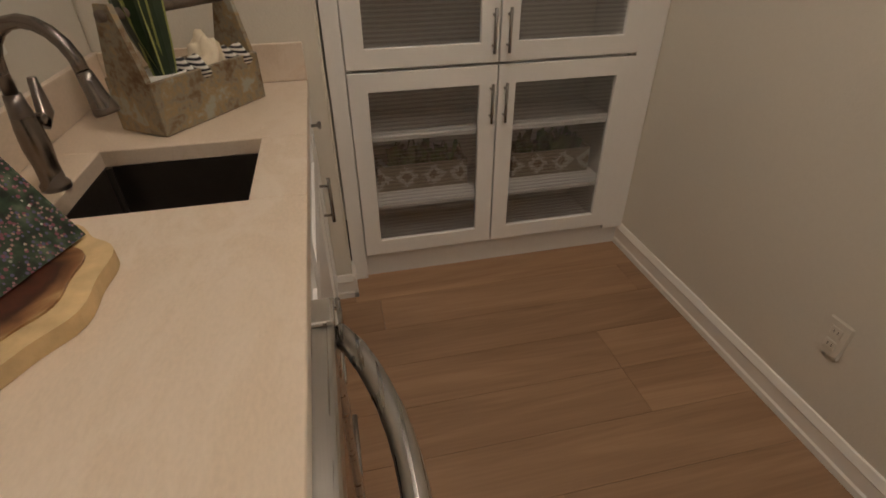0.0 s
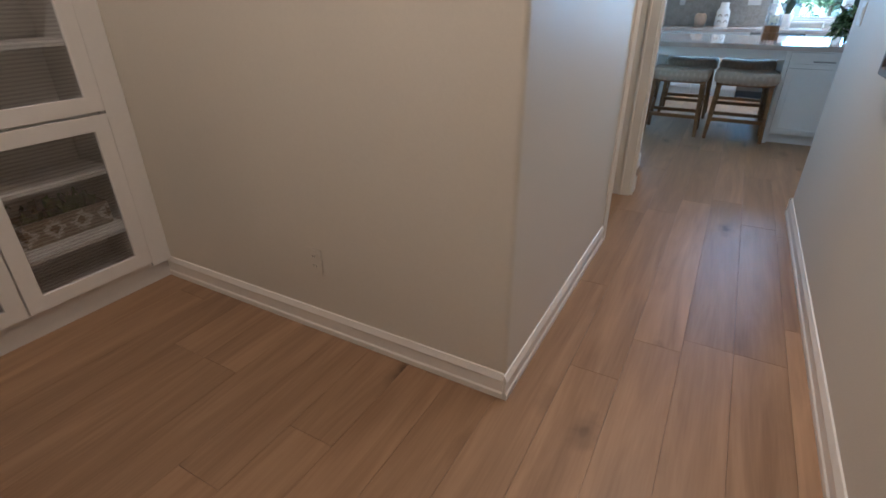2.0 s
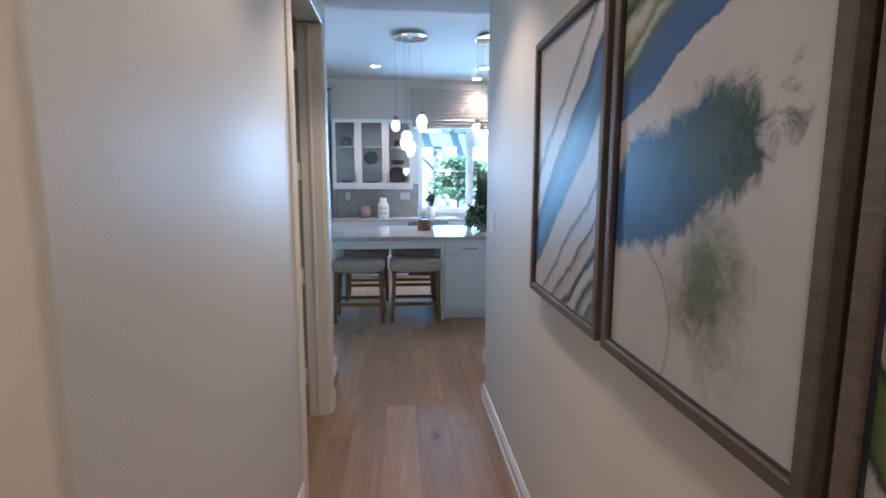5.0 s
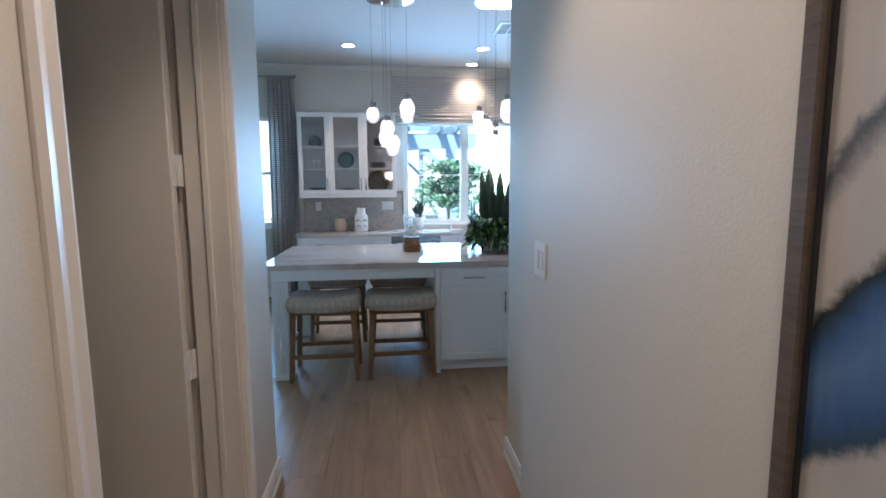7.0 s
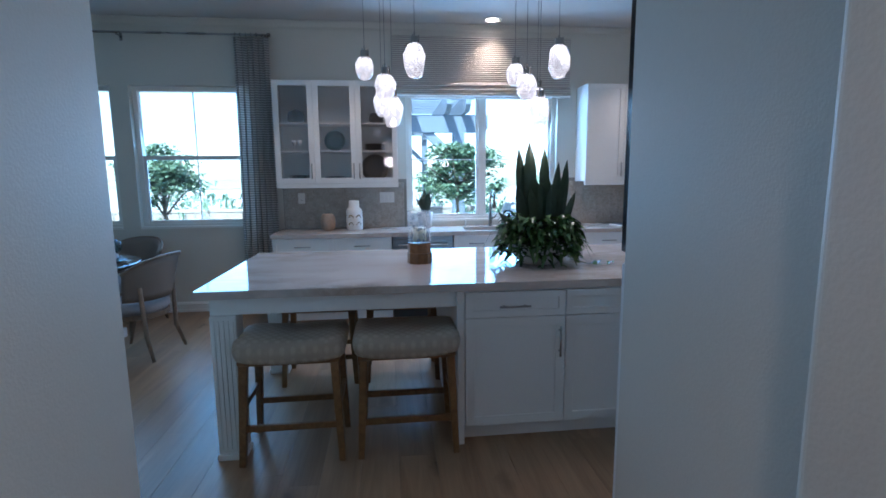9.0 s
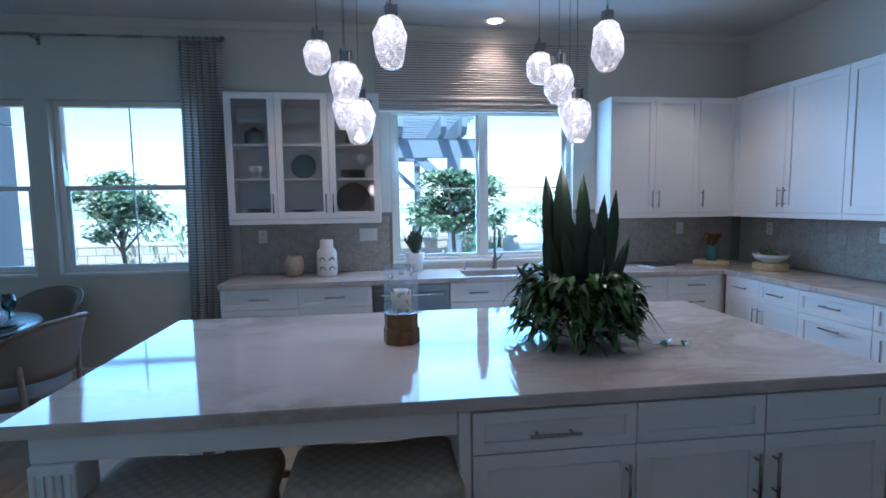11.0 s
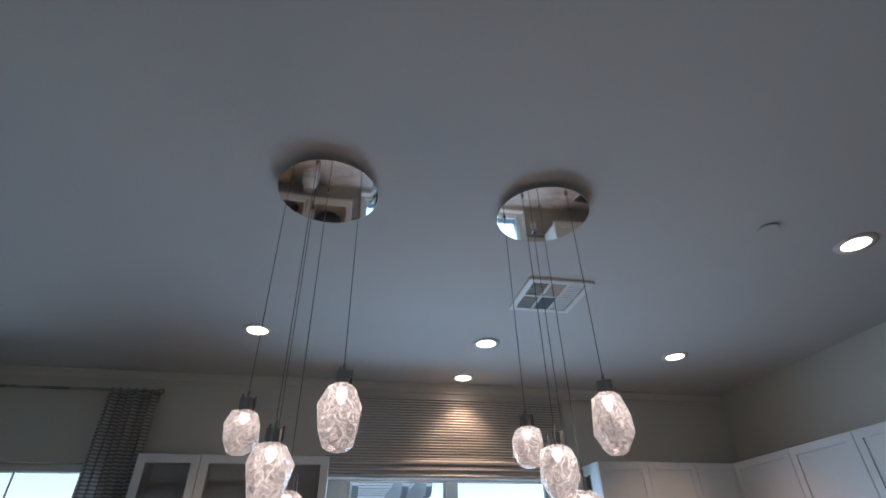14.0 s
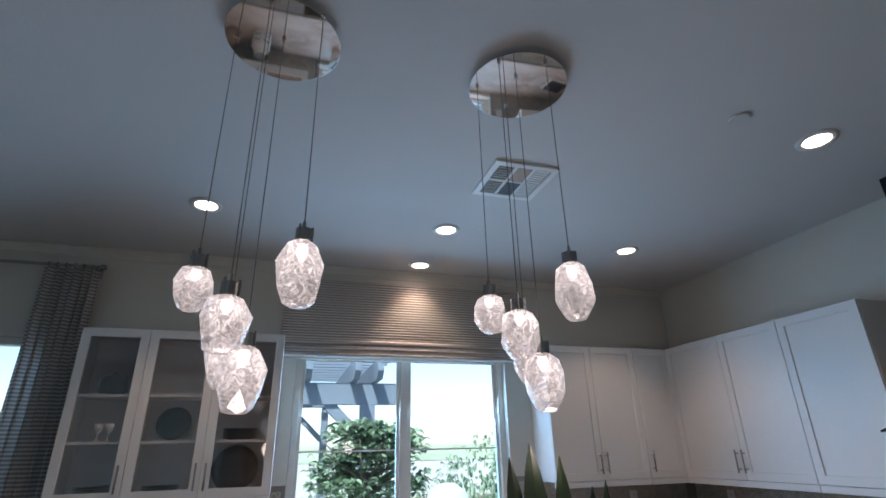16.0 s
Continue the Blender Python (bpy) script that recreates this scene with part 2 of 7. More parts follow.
_n1 = node(_nt, "ShaderNodeTexNoise", {"Vector": _co, "Scale": 11.0, "Detail": 7.0, "Roughness": 0.62}).outputs["Fac"]
_n2 = node(_nt, "ShaderNodeTexNoise", {"Vector": _co, "Scale": 60.0, "Detail": 5.0}).outputs["Fac"]
_n3 = node(_nt, "ShaderNodeMath", {0: _n2, 1: 0.3, 2: _n1}, operation="MULTIPLY_ADD").outputs[0]
_nt.links.new(ramp(_nt, _n3, [(0.48, (0.13, 0.065, 0.03)), (0.56, (0.21, 0.145, 0.08)), (0.63, (0.27, 0.24, 0.18)), (0.70, (0.34, 0.24, 0.12)), (0.78, (0.36, 0.35, 0.29))]), _b.inputs["Base Color"])
_b.inputs["Roughness"].default_value, _b.inputs["Metallic"].default_value = 0.5, 0.15
_nt.links.new(node(_nt, "ShaderNodeBump", {"Height": _n2, "Strength": 0.25, "Distance": 0.004}).outputs[0], _b.inputs["Normal"])
SLICE, _nt, _b = material("log_slice_rings")
_co = node(_nt, "ShaderNodeTexCoord").outputs["Object"]
_mp = node(_nt, "ShaderNodeMapping", {"Vector": _co, "Scale": (0.7, 1.0, 0.0)}).outputs[0]
_ln = node(_nt, "ShaderNodeVectorMath", {0: _mp}, operation="LENGTH").outputs["Value"]
_no = node(_nt, "ShaderNodeTexNoise", {"Vector": _co, "Scale": 14.0, "Detail": 6.0, "Distortion": 1.0}).outputs["Fac"]
_rd = node(_nt, "ShaderNodeMath", {0: _no, 1: 0.10, 2: _ln}, operation="MULTIPLY_ADD").outputs[0]
_nt.links.new(ramp(_nt, _rd, [(0.05, (0.02, 0.008, 0.006)), (0.085, (0.09, 0.028, 0.016)), (0.10, (0.035, 0.014, 0.010)), (0.12, (0.20, 0.09, 0.04)), (0.135, (0.30, 0.16, 0.07)), (0.15, (0.52, 0.36, 0.18))]), _b.inputs["Base Color"])
_b.inputs["Roughness"].default_value = 0.3
BARK = surface("log_rim", (0.58, 0.42, 0.22), 0.6, grain=30, vary=0.3, blotch=9, bump=0.3)
STEEL = surface("brushed_steel", (0.50, 0.48, 0.45), 0.30, metal=1.0, grain=20, vary=0.06, bump=0.03, stretch=(1, 40, 40))
DARKSTEEL = surface("dark_brushed_steel", (0.20, 0.195, 0.19), 0.32, metal=1.0, grain=20, vary=0.06, bump=0.03, stretch=(1, 40, 40))
BRONZE = surface("brushed_bronze", (0.22, 0.19, 0.17), 0.28, metal=1.0, grain=40, vary=0.1, bump=0.02)
CHROME, _nt, _b = material("mirror_chrome")
_b.inputs["Base Color"].default_value, _b.inputs["Metallic"].default_value = (0.74, 0.74, 0.73, 1), 1.0
_sm = node(_nt, "ShaderNodeTexNoise", {"Scale": 3.0, "Detail": 3.0}).outputs["Fac"]
_nt.links.new(node(_nt, "ShaderNodeMapRange", {"Value": _sm, "To Min": 0.015, "To Max": 0.06}).outputs[0], _b.inputs["Roughness"])
HANDLE = surface("handle_steel", (0.36, 0.34, 0.32), 0.28, metal=1.0, vary=0.05, bump=0.01)
BLACK = surface("black_glass", (0.012, 0.012, 0.014), 0.07, vary=0.1, bump=0.0)
DARKSINK = surface("dark_sink", (0.03, 0.024, 0.02), 0.35, vary=0.2)
HOODBLACK = surface("black_steel", (0.03, 0.03, 0.033), 0.35, metal=0.6, vary=0.1)
PLASTIC = surface("white_plastic", (0.78, 0.76, 0.72), 0.35, vary=0.01, bump=0.0)
SLOT = surface("dark_slot", (0.03, 0.03, 0.03), 0.6, vary=0.1)
CERAMIC = surface("white_ceramic", (0.75, 0.73, 0.70), 0.5, grain=40, vary=0.06, bump=0.05)
CLAY = surface("tan_clay", (0.42, 0.31, 0.24), 0.7, grain=40, vary=0.2, bump=0.12)
TEAL = surface("teal_glaze", (0.05, 0.16, 0.16), 0.25, vary=0.2)
CHAIRBACK = surface("taupe_chair_cloth", (0.24, 0.185, 0.15), 0.85, grain=150, vary=0.12, bump=0.2)
CHAIRCLOTH = surface("chair_cloth", (0.34, 0.33, 0.34), 0.9, grain=150, vary=0.1, bump=0.2)
TABLETOP = wood("dark_table", (0.035, 0.025, 0.02), (0.08, 0.06, 0.045), 0.18, 2.0, 0.0)
NAPKIN = surface("grey_napkin", (0.45, 0.43, 0.41), 0.85, grain=80, vary=0.1, bump=0.15)
CURTAIN = stripes("striped_curtain", (0.40, 0.375, 0.355), (0.78, 0.75, 0.72), 12.5, 0.85, sheer=0.5)
SHADE = stripes("ribbed_shade", (0.41, 0.355, 0.315), (0.68, 0.62, 0.56), 14.6, 0.9, sheer=0.06)
PANE = clear_glass("window_glass", (0.79, 0.95, 1.0), 0.0, 0, 0.0)
CABGLASS = clear_glass("cabinet_glass", (0.91, 0.92, 0.93), 0.03, 0, 0.03)
REEDGLASS = clear_glass("reeded_glass", (0.90, 0.90, 0.90), 0.12, 20.0, 0.08)
VASEGLASS, _nt, _b = material("hurricane_glass")
_b.inputs["Base Color"].default_value, _b.inputs["Roughness"].default_value = (0.75, 0.84, 0.95, 1), 0.15
_tr = node(_nt, "ShaderNodeBsdfTransparent", {"Color": (0.96, 0.98, 1, 1)})
_fog = ramp(_nt, node(_nt, "ShaderNodeTexNoise", {"Scale": 6.0, "Detail": 2.0}).outputs["Fac"], [(0.3, (0.24, 0.24, 0.24)), (0.7, (0.31, 0.31, 0.31))])
_nt.links.new(node(_nt, "ShaderNodeMixShader", {0: _fog, 1: _tr.outputs[0], 2: _b.outputs[0]}).outputs[0], _nt.nodes["Material Output"].inputs[0])
WAX = surface("candle_wax", (0.72, 0.62, 0.42), 0.5, vary=0.03)
DARKWARE = surface("dark_stoneware", (0.035, 0.035, 0.04), 0.4, vary=0.2)
GREENGLASS = surface("green_glazed_plate", (0.04, 0.08, 0.07), 0.2, vary=0.2)
LEAFDARK = leaf("dark_leaf", (0.012, 0.034, 0.010), (0.115, 0.215, 0.068), 0.22)
SNAKE = leaf("snake_leaf", (0.008, 0.019, 0.008), (0.028, 0.058, 0.022), 0.42)
LEAFEDGE = surface("leaf_edge", (0.30, 0.32, 0.10), 0.5, vary=0.15)
# leaf tones raised, so the pale haze outdoors is in the colour
TREELEAF = leaf("tree_leaf", (0.07, 0.135, 0.075), (0.26, 0.38, 0.24), 0.45, 0.35)
TREEBARK = surface("tree_bark", (0.14, 0.11, 0.085), 0.9, grain=25, vary=0.3, bump=0.4)
STUCCO = surface("stucco", (0.28, 0.29, 0.31), 0.9, grain=60, vary=0.06, bump=0.2)
PERGOLA = surface("pergola_paint", (0.15, 0.19, 0.235), 0.7, vary=0.06)
PAVING = surface("patio_concrete", (0.34, 0.33, 0.30), 0.9, grain=30, vary=0.12, blotch=0.6)
BLOCK = surface("garden_block", (0.34, 0.29, 0.24), 0.9, grain=25, vary=0.2, bump=0.3, per_object=0.1)
HILL = surface("dry_hill", (0.24, 0.30, 0.20), 0.95, grain=0.6, vary=0.35, blotch=0.08)
GRILL = surface("grill_cover", (0.40, 0.43, 0.44), 0.5, vary=0.06)
LED = glow("downlight_led", (1.0, 0.92, 0.82), 3.5)
CORE = glow("lamp_core", (1.0, 0.95, 0.95), 0.6)


# ---- building blocks ----
def thing(name, label, category, loc=(0, 0, 0), rz=0, group="", kind=""):
    ob = new(name)
    ob.matrix_basis = pose(*loc, 0, 0, rz)
    return tagged(ob, label, category, group, kind)


def mesh_of(name, bm, mat, smooth=False):
    me = bpy.data.meshes.new(name)
    bmesh.ops.recalc_face_normals(bm, faces=bm.faces)
    if smooth:
        for f in bm.faces:
            f.smooth = True
    bm.to_mesh(me)
    bm.free()
    me.materials.append(mat)
    return me


def part(name, bm, mat, parent, label="", smooth=False):
    ob = new(name, mesh_of(name, bm, mat, smooth))
    ob.parent = parent
    return tagged(ob, label)


def structure(name, bm, mat, label, category, smooth=False):
    ob = new(name, mesh_of(name, bm, mat, smooth))
    return tagged(ob, label, category, kind="structure")


def add_box(bm, x0, x1, y0, y1, z0, z1, bevel=0.0, seg=1):
    m = Matrix.Translation(((x0 + x1) / 2, (y0 + y1) / 2, (z0 + z1) / 2)) @ Matrix.Diagonal((x1 - x0, y1 - y0, z1 - z0, 1))
    made = bmesh.ops.create_cube(bm, size=1, matrix=m)
    if bevel:
        edges = list({e for v in made["verts"] for e in v.link_edges})
        bmesh.ops.bevel(bm, geom=edges, offset=bevel, segments=seg, affect="EDGES")
    return bm


def box(x0, x1, y0, y1, z0, z1, bevel=0.003, seg=1):
    return add_box(bmesh.new(), x0, x1, y0, y1, z0, z1, bevel, seg)


def boxes(rows, bevel=0.0):
    bm = bmesh.new()
    for r in rows:
        add_box(bm, *r, bevel)
    return bm


def lathe(profile, seg=28, turn=None):
    """A body turned about Z from (radius, height) pairs; ends are closed where the radius is zero."""
    bm = bmesh.new()
    rings = []
    for r, z in profile:
        if r < 1e-6:
            rings.append([bm.verts.new((0, 0, z))])
        else:
            rings.append([bm.verts.new((r * math.cos(2 * math.pi * i / seg), r * math.sin(2 * math.pi * i / seg), z)) for i in range(seg)])
    for a, b in zip(rings, rings[1:]):
        for i in range(seg):
            j = (i + 1) % seg
            f = [a[i % len(a)], a[j % len(a)], b[j % len(b)], b[i % len(b)]]
            f = [v for k, v in enumerate(f) if v not in f[:k]]
            if len(f) > 2:
                bm.faces.new(f)
    if turn:
        bmesh.ops.transform(bm, matrix=turn, verts=bm.verts)
    return bm


def add_tube(bm, pts, radius, seg=10):
    """A round bar through the points; radius is one number or one per point."""
    pts = [Vector(p) for p in pts]
    radii = radius if isinstance(radius, (list, tuple)) else [radius] * len(pts)
    up = Vector((0, 0, 1)) if abs((pts[1] - pts[0]).normalized().z) < 0.9 else Vector((1, 0, 0))
    rings = []
    for i, p in enumerate(pts):
        d = (pts[min(i + 1, len(pts) - 1)] - pts[max(i - 1, 0)]).normalized()
        a = d.cross(up).normalized()
        b = d.cross(a)
        up = a.cross(d)
        rings.append([bm.verts.new(p + radii[i] * (a * math.cos(2 * math.pi * k / seg) + b * math.sin(2 * math.pi * k / seg))) for k in range(seg)])
    for r0, r1 in zip(rings, rings[1:]):
        for k in range(seg):
            bm.faces.new((r0[k], r0[(k + 1) % seg], r1[(k + 1) % seg], r1[k]))
    bm.faces.new(rings[0][::-1])
    bm.faces.new(rings[-1])
    return bm


def tube(pts, radius, seg=10):
    return add_tube(bmesh.new(), pts, radius, seg)


def prism(poly, lo, hi, axis="z"):
    """A straight body over a flat outline; axis is the way it is drawn out."""
    put = {"z": lambda a, b, c: (a, b, c), "y": lambda a, b, c: (a, c, b), "x": lambda a, b, c: (c, a, b)}[axis]
    bm = bmesh.new()
    v0 = [bm.verts.new(put(a, b, lo)) for a, b in poly]
    v1 = [bm.verts.new(put(a, b, hi)) for a, b in poly]
    bm.faces.new(v0)
    bm.faces.new(v1[::-1])
    for i in range(len(poly)):
        j = (i + 1) % len(poly)
        bm.faces.new((v0[i], v0[j], v1[j], v1[i]))
    return bm


def sheet(fn, nu, nv, thick=0.0):
    """A bent sheet from fn(u, v); thick gives it a body."""
    bm = bmesh.new()
    g = [[bm.verts.new(fn(i / nu, j / nv)) for j in range(nv + 1)] for i in range(nu + 1)]
    for i in range(nu):
        for j in range(nv):
            bm.faces.new((g[i][j], g[i + 1][j], g[i + 1][j + 1], g[i][j + 1]))
    if thick:
        bmesh.ops.recalc_face_normals(bm, faces=bm.faces)
        bmesh.ops.solidify(bm, geom=list(bm.faces), thickness=thick)
    return bm


def add_ring(bm, x0, x1, z0, z1, wide, y0, y1, bevel=0.0015):
    """A mitred frame of four joined bars in the x-z plane, y0 to y1 deep."""
    rings = [[bm.verts.new((x, y, z)) for x, z in ((a0, c0), (a1, c0), (a1, c1), (a0, c1))]
             for y in (y0, y1) for a0, a1, c0, c1 in ((x0, x1, z0, z1), (x0 + wide, x1 - wide, z0 + wide, z1 - wide))]
    outer0, inner0, outer1, inner1 = rings
    made = []
    for a, b in ((outer0, inner0), (inner0, inner1), (inner1, outer1), (outer1, outer0)):
        for i in range(4):
            made.append(bm.faces.new((a[i], a[(i + 1) % 4], b[(i + 1) % 4], b[i])))
    if bevel:
        bmesh.ops.recalc_face_normals(bm, faces=made)
        edges = [e for e in {e for f in made for e in f.edges} if e.calc_face_angle() > 0.5]
        bmesh.ops.bevel(bm, geom=edges, offset=bevel, segments=1, affect="EDGES")
    return bm


def bars(x0, x1, z0, z1, wide, y0, y1, bevel=0.0015):
    return add_ring(bmesh.new(), x0, x1, z0, z1, wide, y0, y1, bevel)


def tub(x0, x1, y0, y1, z0, z1, wall, round_off=0.0):
    """An open-topped box with walls and a bottom, in one piece."""
    bm = bmesh.new()
    loops = [[bm.verts.new((x, y, z)) for x, y in ((a, c), (b, c), (b, d), (a, d))]
             for a, b, c, d, z in ((x0, x1, y0, y1, z0), (x0, x1, y0, y1, z1), (x0 + wall, x1 - wall, y0 + wall, y1 - wall, z1), (x0 + wall, x1 - wall, y0 + wall, y1 - wall, z0 + wall))]
    for a, b in zip(loops, loops[1:]):
        for i in range(4):
            bm.faces.new((a[i], a[(i + 1) % 4], b[(i + 1) % 4], b[i]))
    bm.faces.new(loops[0][::-1])
    bm.faces.new(loops[3])
    if round_off:
        v = set(loops[3])
        bmesh.ops.recalc_face_normals(bm, faces=bm.faces)
        bmesh.ops.bevel(bm, geom=[e for e in bm.edges if e.verts[0] in v or e.verts[1] in v and e.verts[0] not in loops[2]], offset=round_off, segments=3, affect="EDGES")
    return bm


def move(bm, m):
    bmesh.ops.transform(bm, matrix=m, verts=bm.verts)
    return bm


# ---- floor, walls, ceiling ----
floor = structure("floor", boxes([(-2.10, 1.45, -0.85, 3.90, -0.15, -0.013), (-2.10, 4.55, 3.90, 4.40, -0.15, -0.013), (-5.1, 4.55, 4.40, 9.2, -0.15, -0.013)]), SUBFLOOR, "brown oak plank floor with dark knots", "floor")
WY, WN = 1.295, 9.05
XL, XR = 0.088, 1.115
corner = [(XL - 0.02 + 0.02 * math.sin(k * math.pi / 12), WY + 0.02 - 0.02 * math.cos(k * math.pi / 12)) for k in range(7)]
structure("wall_pantry", prism([(-2.4, WY)] + corner + [(XL, 2.86), (-0.04, 2.86), (-0.04, WY + 0.13), (-2.4, WY + 0.13)], 0, 2.75), WALL, "beige orange-peel painted wall turning from pantry to hall", "wall")
corner = [(XL - 0.02 + 0.02 * math.cos(k * math.pi / 12), 3.83 + 0.02 * math.sin(k * math.pi / 12)) for k in range(7)]
ell = [(XL, 3.72)] + corner + [(0.013, 3.85), (0.013, 4.48), (0.003, 4.50), (-0.12, 4.50), (-0.12, 3.72)]
structure("wall_hall_left", prism(ell, 0, 2.75), WALL, "beige textured wall end beside the kitchen opening", "wall")
structure("wall_hall_left_head", boxes([(-0.04, XL, 2.86, 3.72, 2.42, 2.75)]), WALL, "beige wall above the side door", "wall")
corner = [(XR + 0.02 - 0.02 * math.cos(k * math.pi / 12), 3.83 + 0.02 * math.sin(k * math.pi / 12)) for k in range(7)]
structure("wall_hall_right", prism([(1.37, -0.8), (XR, -0.8)] + corner + [(1.24, 3.85), (1.24, 4.56), (1.255, 4.58), (1.37, 4.58)], 0, 2.75), WALL, "beige textured hall wall hung with paintings", "wall")
structure("wall_pantry_back", boxes([(-2.4, XR, -0.80, -0.66, 0, 2.75)]), WALL, "beige painted wall behind the sink counter", "wall")
structure("wall_pantry_stub", box(-2.4, -1.748, -0.66, 0.0, 0, 2.75, 0.010, 3), WALL, "short beige wall end beside the glass cabinet", "wall")
structure("wall_pantry_end", boxes([(-2.53, -2.4, -0.80, 3.85, 0, 2.75)]), WALL, "beige painted end wall", "wall")
structure("wall_kitchen_south_left", boxes([(-5.0, -0.12, 4.37, 4.50, 0, 3.14)]), WALL, "beige kitchen wall", "wall")
structure("wall_kitchen_south_right", boxes([(1.37, 4.4, 3.72, 3.85, 0, 3.14)]), WALL, "beige kitchen wall", "wall")
structure("wall_kitchen_south_header", boxes([(-0.12, 1.37, 4.37, 4.50, 2.754, 3.14)]), WALL, "beige wall above the hall opening", "wall")
structure("wall_kitchen_east", boxes([(4.4, 4.55, 3.72, 9.2, 0, 3.14)]), WALL, "beige kitchen wall behind the range", "wall")
structure("wall_kitchen_west", boxes([(-5.15, -5.0, 3.72, 9.2, 0, 3.14)]), WALL, "beige dining wall", "wall")
WIN_Z0, WIN_Z1 = 0.945, 2.465
WINS = [(-3.46, -2.24, WIN_Z0, WIN_Z1), (-2.06, -0.84, WIN_Z0, WIN_Z1), (0.84, 2.60, 0.97, 2.45)]


def pierced_wall(x0, x1, y0, y1, z1, holes):
    """One wall along x with openings (left, right, bottom, top) cut through it."""
    xs = sorted({x0, x1, *(v for h in holes for v in h[:2])})
    zs = sorted({0.0, z1, *(v for h in holes for v in h[2:])})
    bm = bmesh.new()
    grid = {(i, j, k): bm.verts.new((x, y, z)) for i, x in enumerate(xs) for j, y in enumerate((y0, y1)) for k, z in enumerate(zs)}

    def solid(i, k):
        if not (0 <= i < len(xs) - 1 and 0 <= k < len(zs) - 1):
            return False
        x, z = (xs[i] + xs[i + 1]) / 2, (zs[k] + zs[k + 1]) / 2
        return not any(a < x < b and c < z < d for a, b, c, d in holes)

    for i in range(len(xs) - 1):
        for k in range(len(zs) - 1):
            if not solid(i, k):
                continue
            for j in (0, 1):
                bm.faces.new([grid[p] for p in ((i, j, k), (i + 1, j, k), (i + 1, j, k + 1), (i, j, k + 1))])
            for (di, dk), (p, q) in (((-1, 0), ((i, k), (i, k + 1))), ((1, 0), ((i + 1, k), (i + 1, k + 1))), ((0, -1), ((i, k), (i + 1, k))), ((0, 1), ((i, k + 1), (i + 1, k + 1)))):
                if not solid(i + di, k + dk):
                    bm.faces.new([grid[(p[0], 0, p[1])], grid[(q[0], 0, q[1])], grid[(q[0], 1, q[1])], grid[(p[0], 1, p[1])]])
    loose = [v for v in bm.verts if not v.link_faces]
    bmesh.ops.delete(bm, geom=loose, context="VERTS")
    return bm


structure("wall_kitchen_north", pierced_wall(-5.0, 4.4, WN, WN + 0.15, 3.14, WINS), WALL, "beige kitchen wall with three window openings", "wall")
structure("ceiling_hall", boxes([(-2.53, 1.37, -0.80, 4.50, 2.75, 2.9)]), CEIL, "white hall ceiling", "ceiling")
structure("ceiling_kitchen", boxes([(-5.15, 4.55, 3.72, 9.2, 3.14, 3.3)]), CEIL, "smooth white kitchen ceiling", "ceiling")
structure("wall_side_room", boxes([(-2.4, -2.3, WY + 0.13, 3.72, 0, 2.75), (-2.4, -0.12, 3.72, 3.85, 0, 2.75)]), WALL, "plain wall of the side room", "wall")

# ceiling edge moulding along the kitchen walls
CROWN = [(0, 0), (0.055, 0), (0.055, -0.012), (0.03, -0.03), (0.014, -0.055), (0.014, -0.075), (0, -0.075)]
structure("trim_ceiling_north", move(prism(CROWN, -5.0, 4.4, "x"), Matrix.Translation((0, WN, 3.138)) @ Matrix.Diagonal((1, -1, 1, 1))), WALL, "wall-coloured ceiling moulding", "moulding")


def baseboard(name, p0, p1, inset0=0.0, inset1=0.0):
    """Stepped white skirting from p0 to p1, lying to the left of that way."""
    prof = [(0, 0), (0.016, 0), (0.016, 0.024), (0.011, 0.031), (0.011, 0.078), (0.015, 0.085), (0.010, 0.099), (0.006, 0.112), (0, 0.114)]
    d = Vector(p1) - Vector(p0)
    ang = math.atan2(d.y, d.x)
    bm = prism(prof, -inset0, d.length + inset1, "x")
    return structure(name, move(bm, Matrix.Translation((*p0, 0.001)) @ Matrix.Rotation(ang, 4, "Z")), TRIM, "white stepped baseboard", "baseboard")


baseboard("baseboard_pantry", (XL, WY), (-1.90, WY), -0.003, 0)
baseboard("baseboard_hall_left", (XL, 2.80), (XL, WY), 0, 0.016)
baseboard("baseboard_hall_left_end", (XL, 3.85), (XL, 3.79), 0.016, 0)
baseboard("baseboard_hall_end_return", (0.013, 3.85), (XL, 3.85), -0.016, 0.016)
baseboard("baseboard_passage_left", (0.013, 4.50), (0.013, 3.85), 0.016, 0)
baseboard("baseboard_hall_right", (XR, -0.66), (XR, 3.85), 0, 0.016)
baseboard("baseboard_hall_right_return", (XR, 3.85), (1.24, 3.85), 0.016, -0.016)
baseboard("baseboard_passage_right", (1.24, 3.85), (1.24, 4.58), 0, 0)
baseboard("baseboard_stub", (-1.748, 0.0), (-1.748, -0.09), 0.016, 0)
baseboard("baseboard_stub_front", (-1.845, 0.0), (-1.748, 0.0), 0, 0.016)
baseboard("baseboard_kitchen_north", (-0.60, WN), (-5.0, WN), 0, 0)
baseboard("baseboard_kitchen_west", (-5.0, WN), (-5.0, 4.50), -0.016, 0)
baseboard("baseboard_pantry_back", (0.36, -0.66), (XR, -0.66), 0, -0.02)

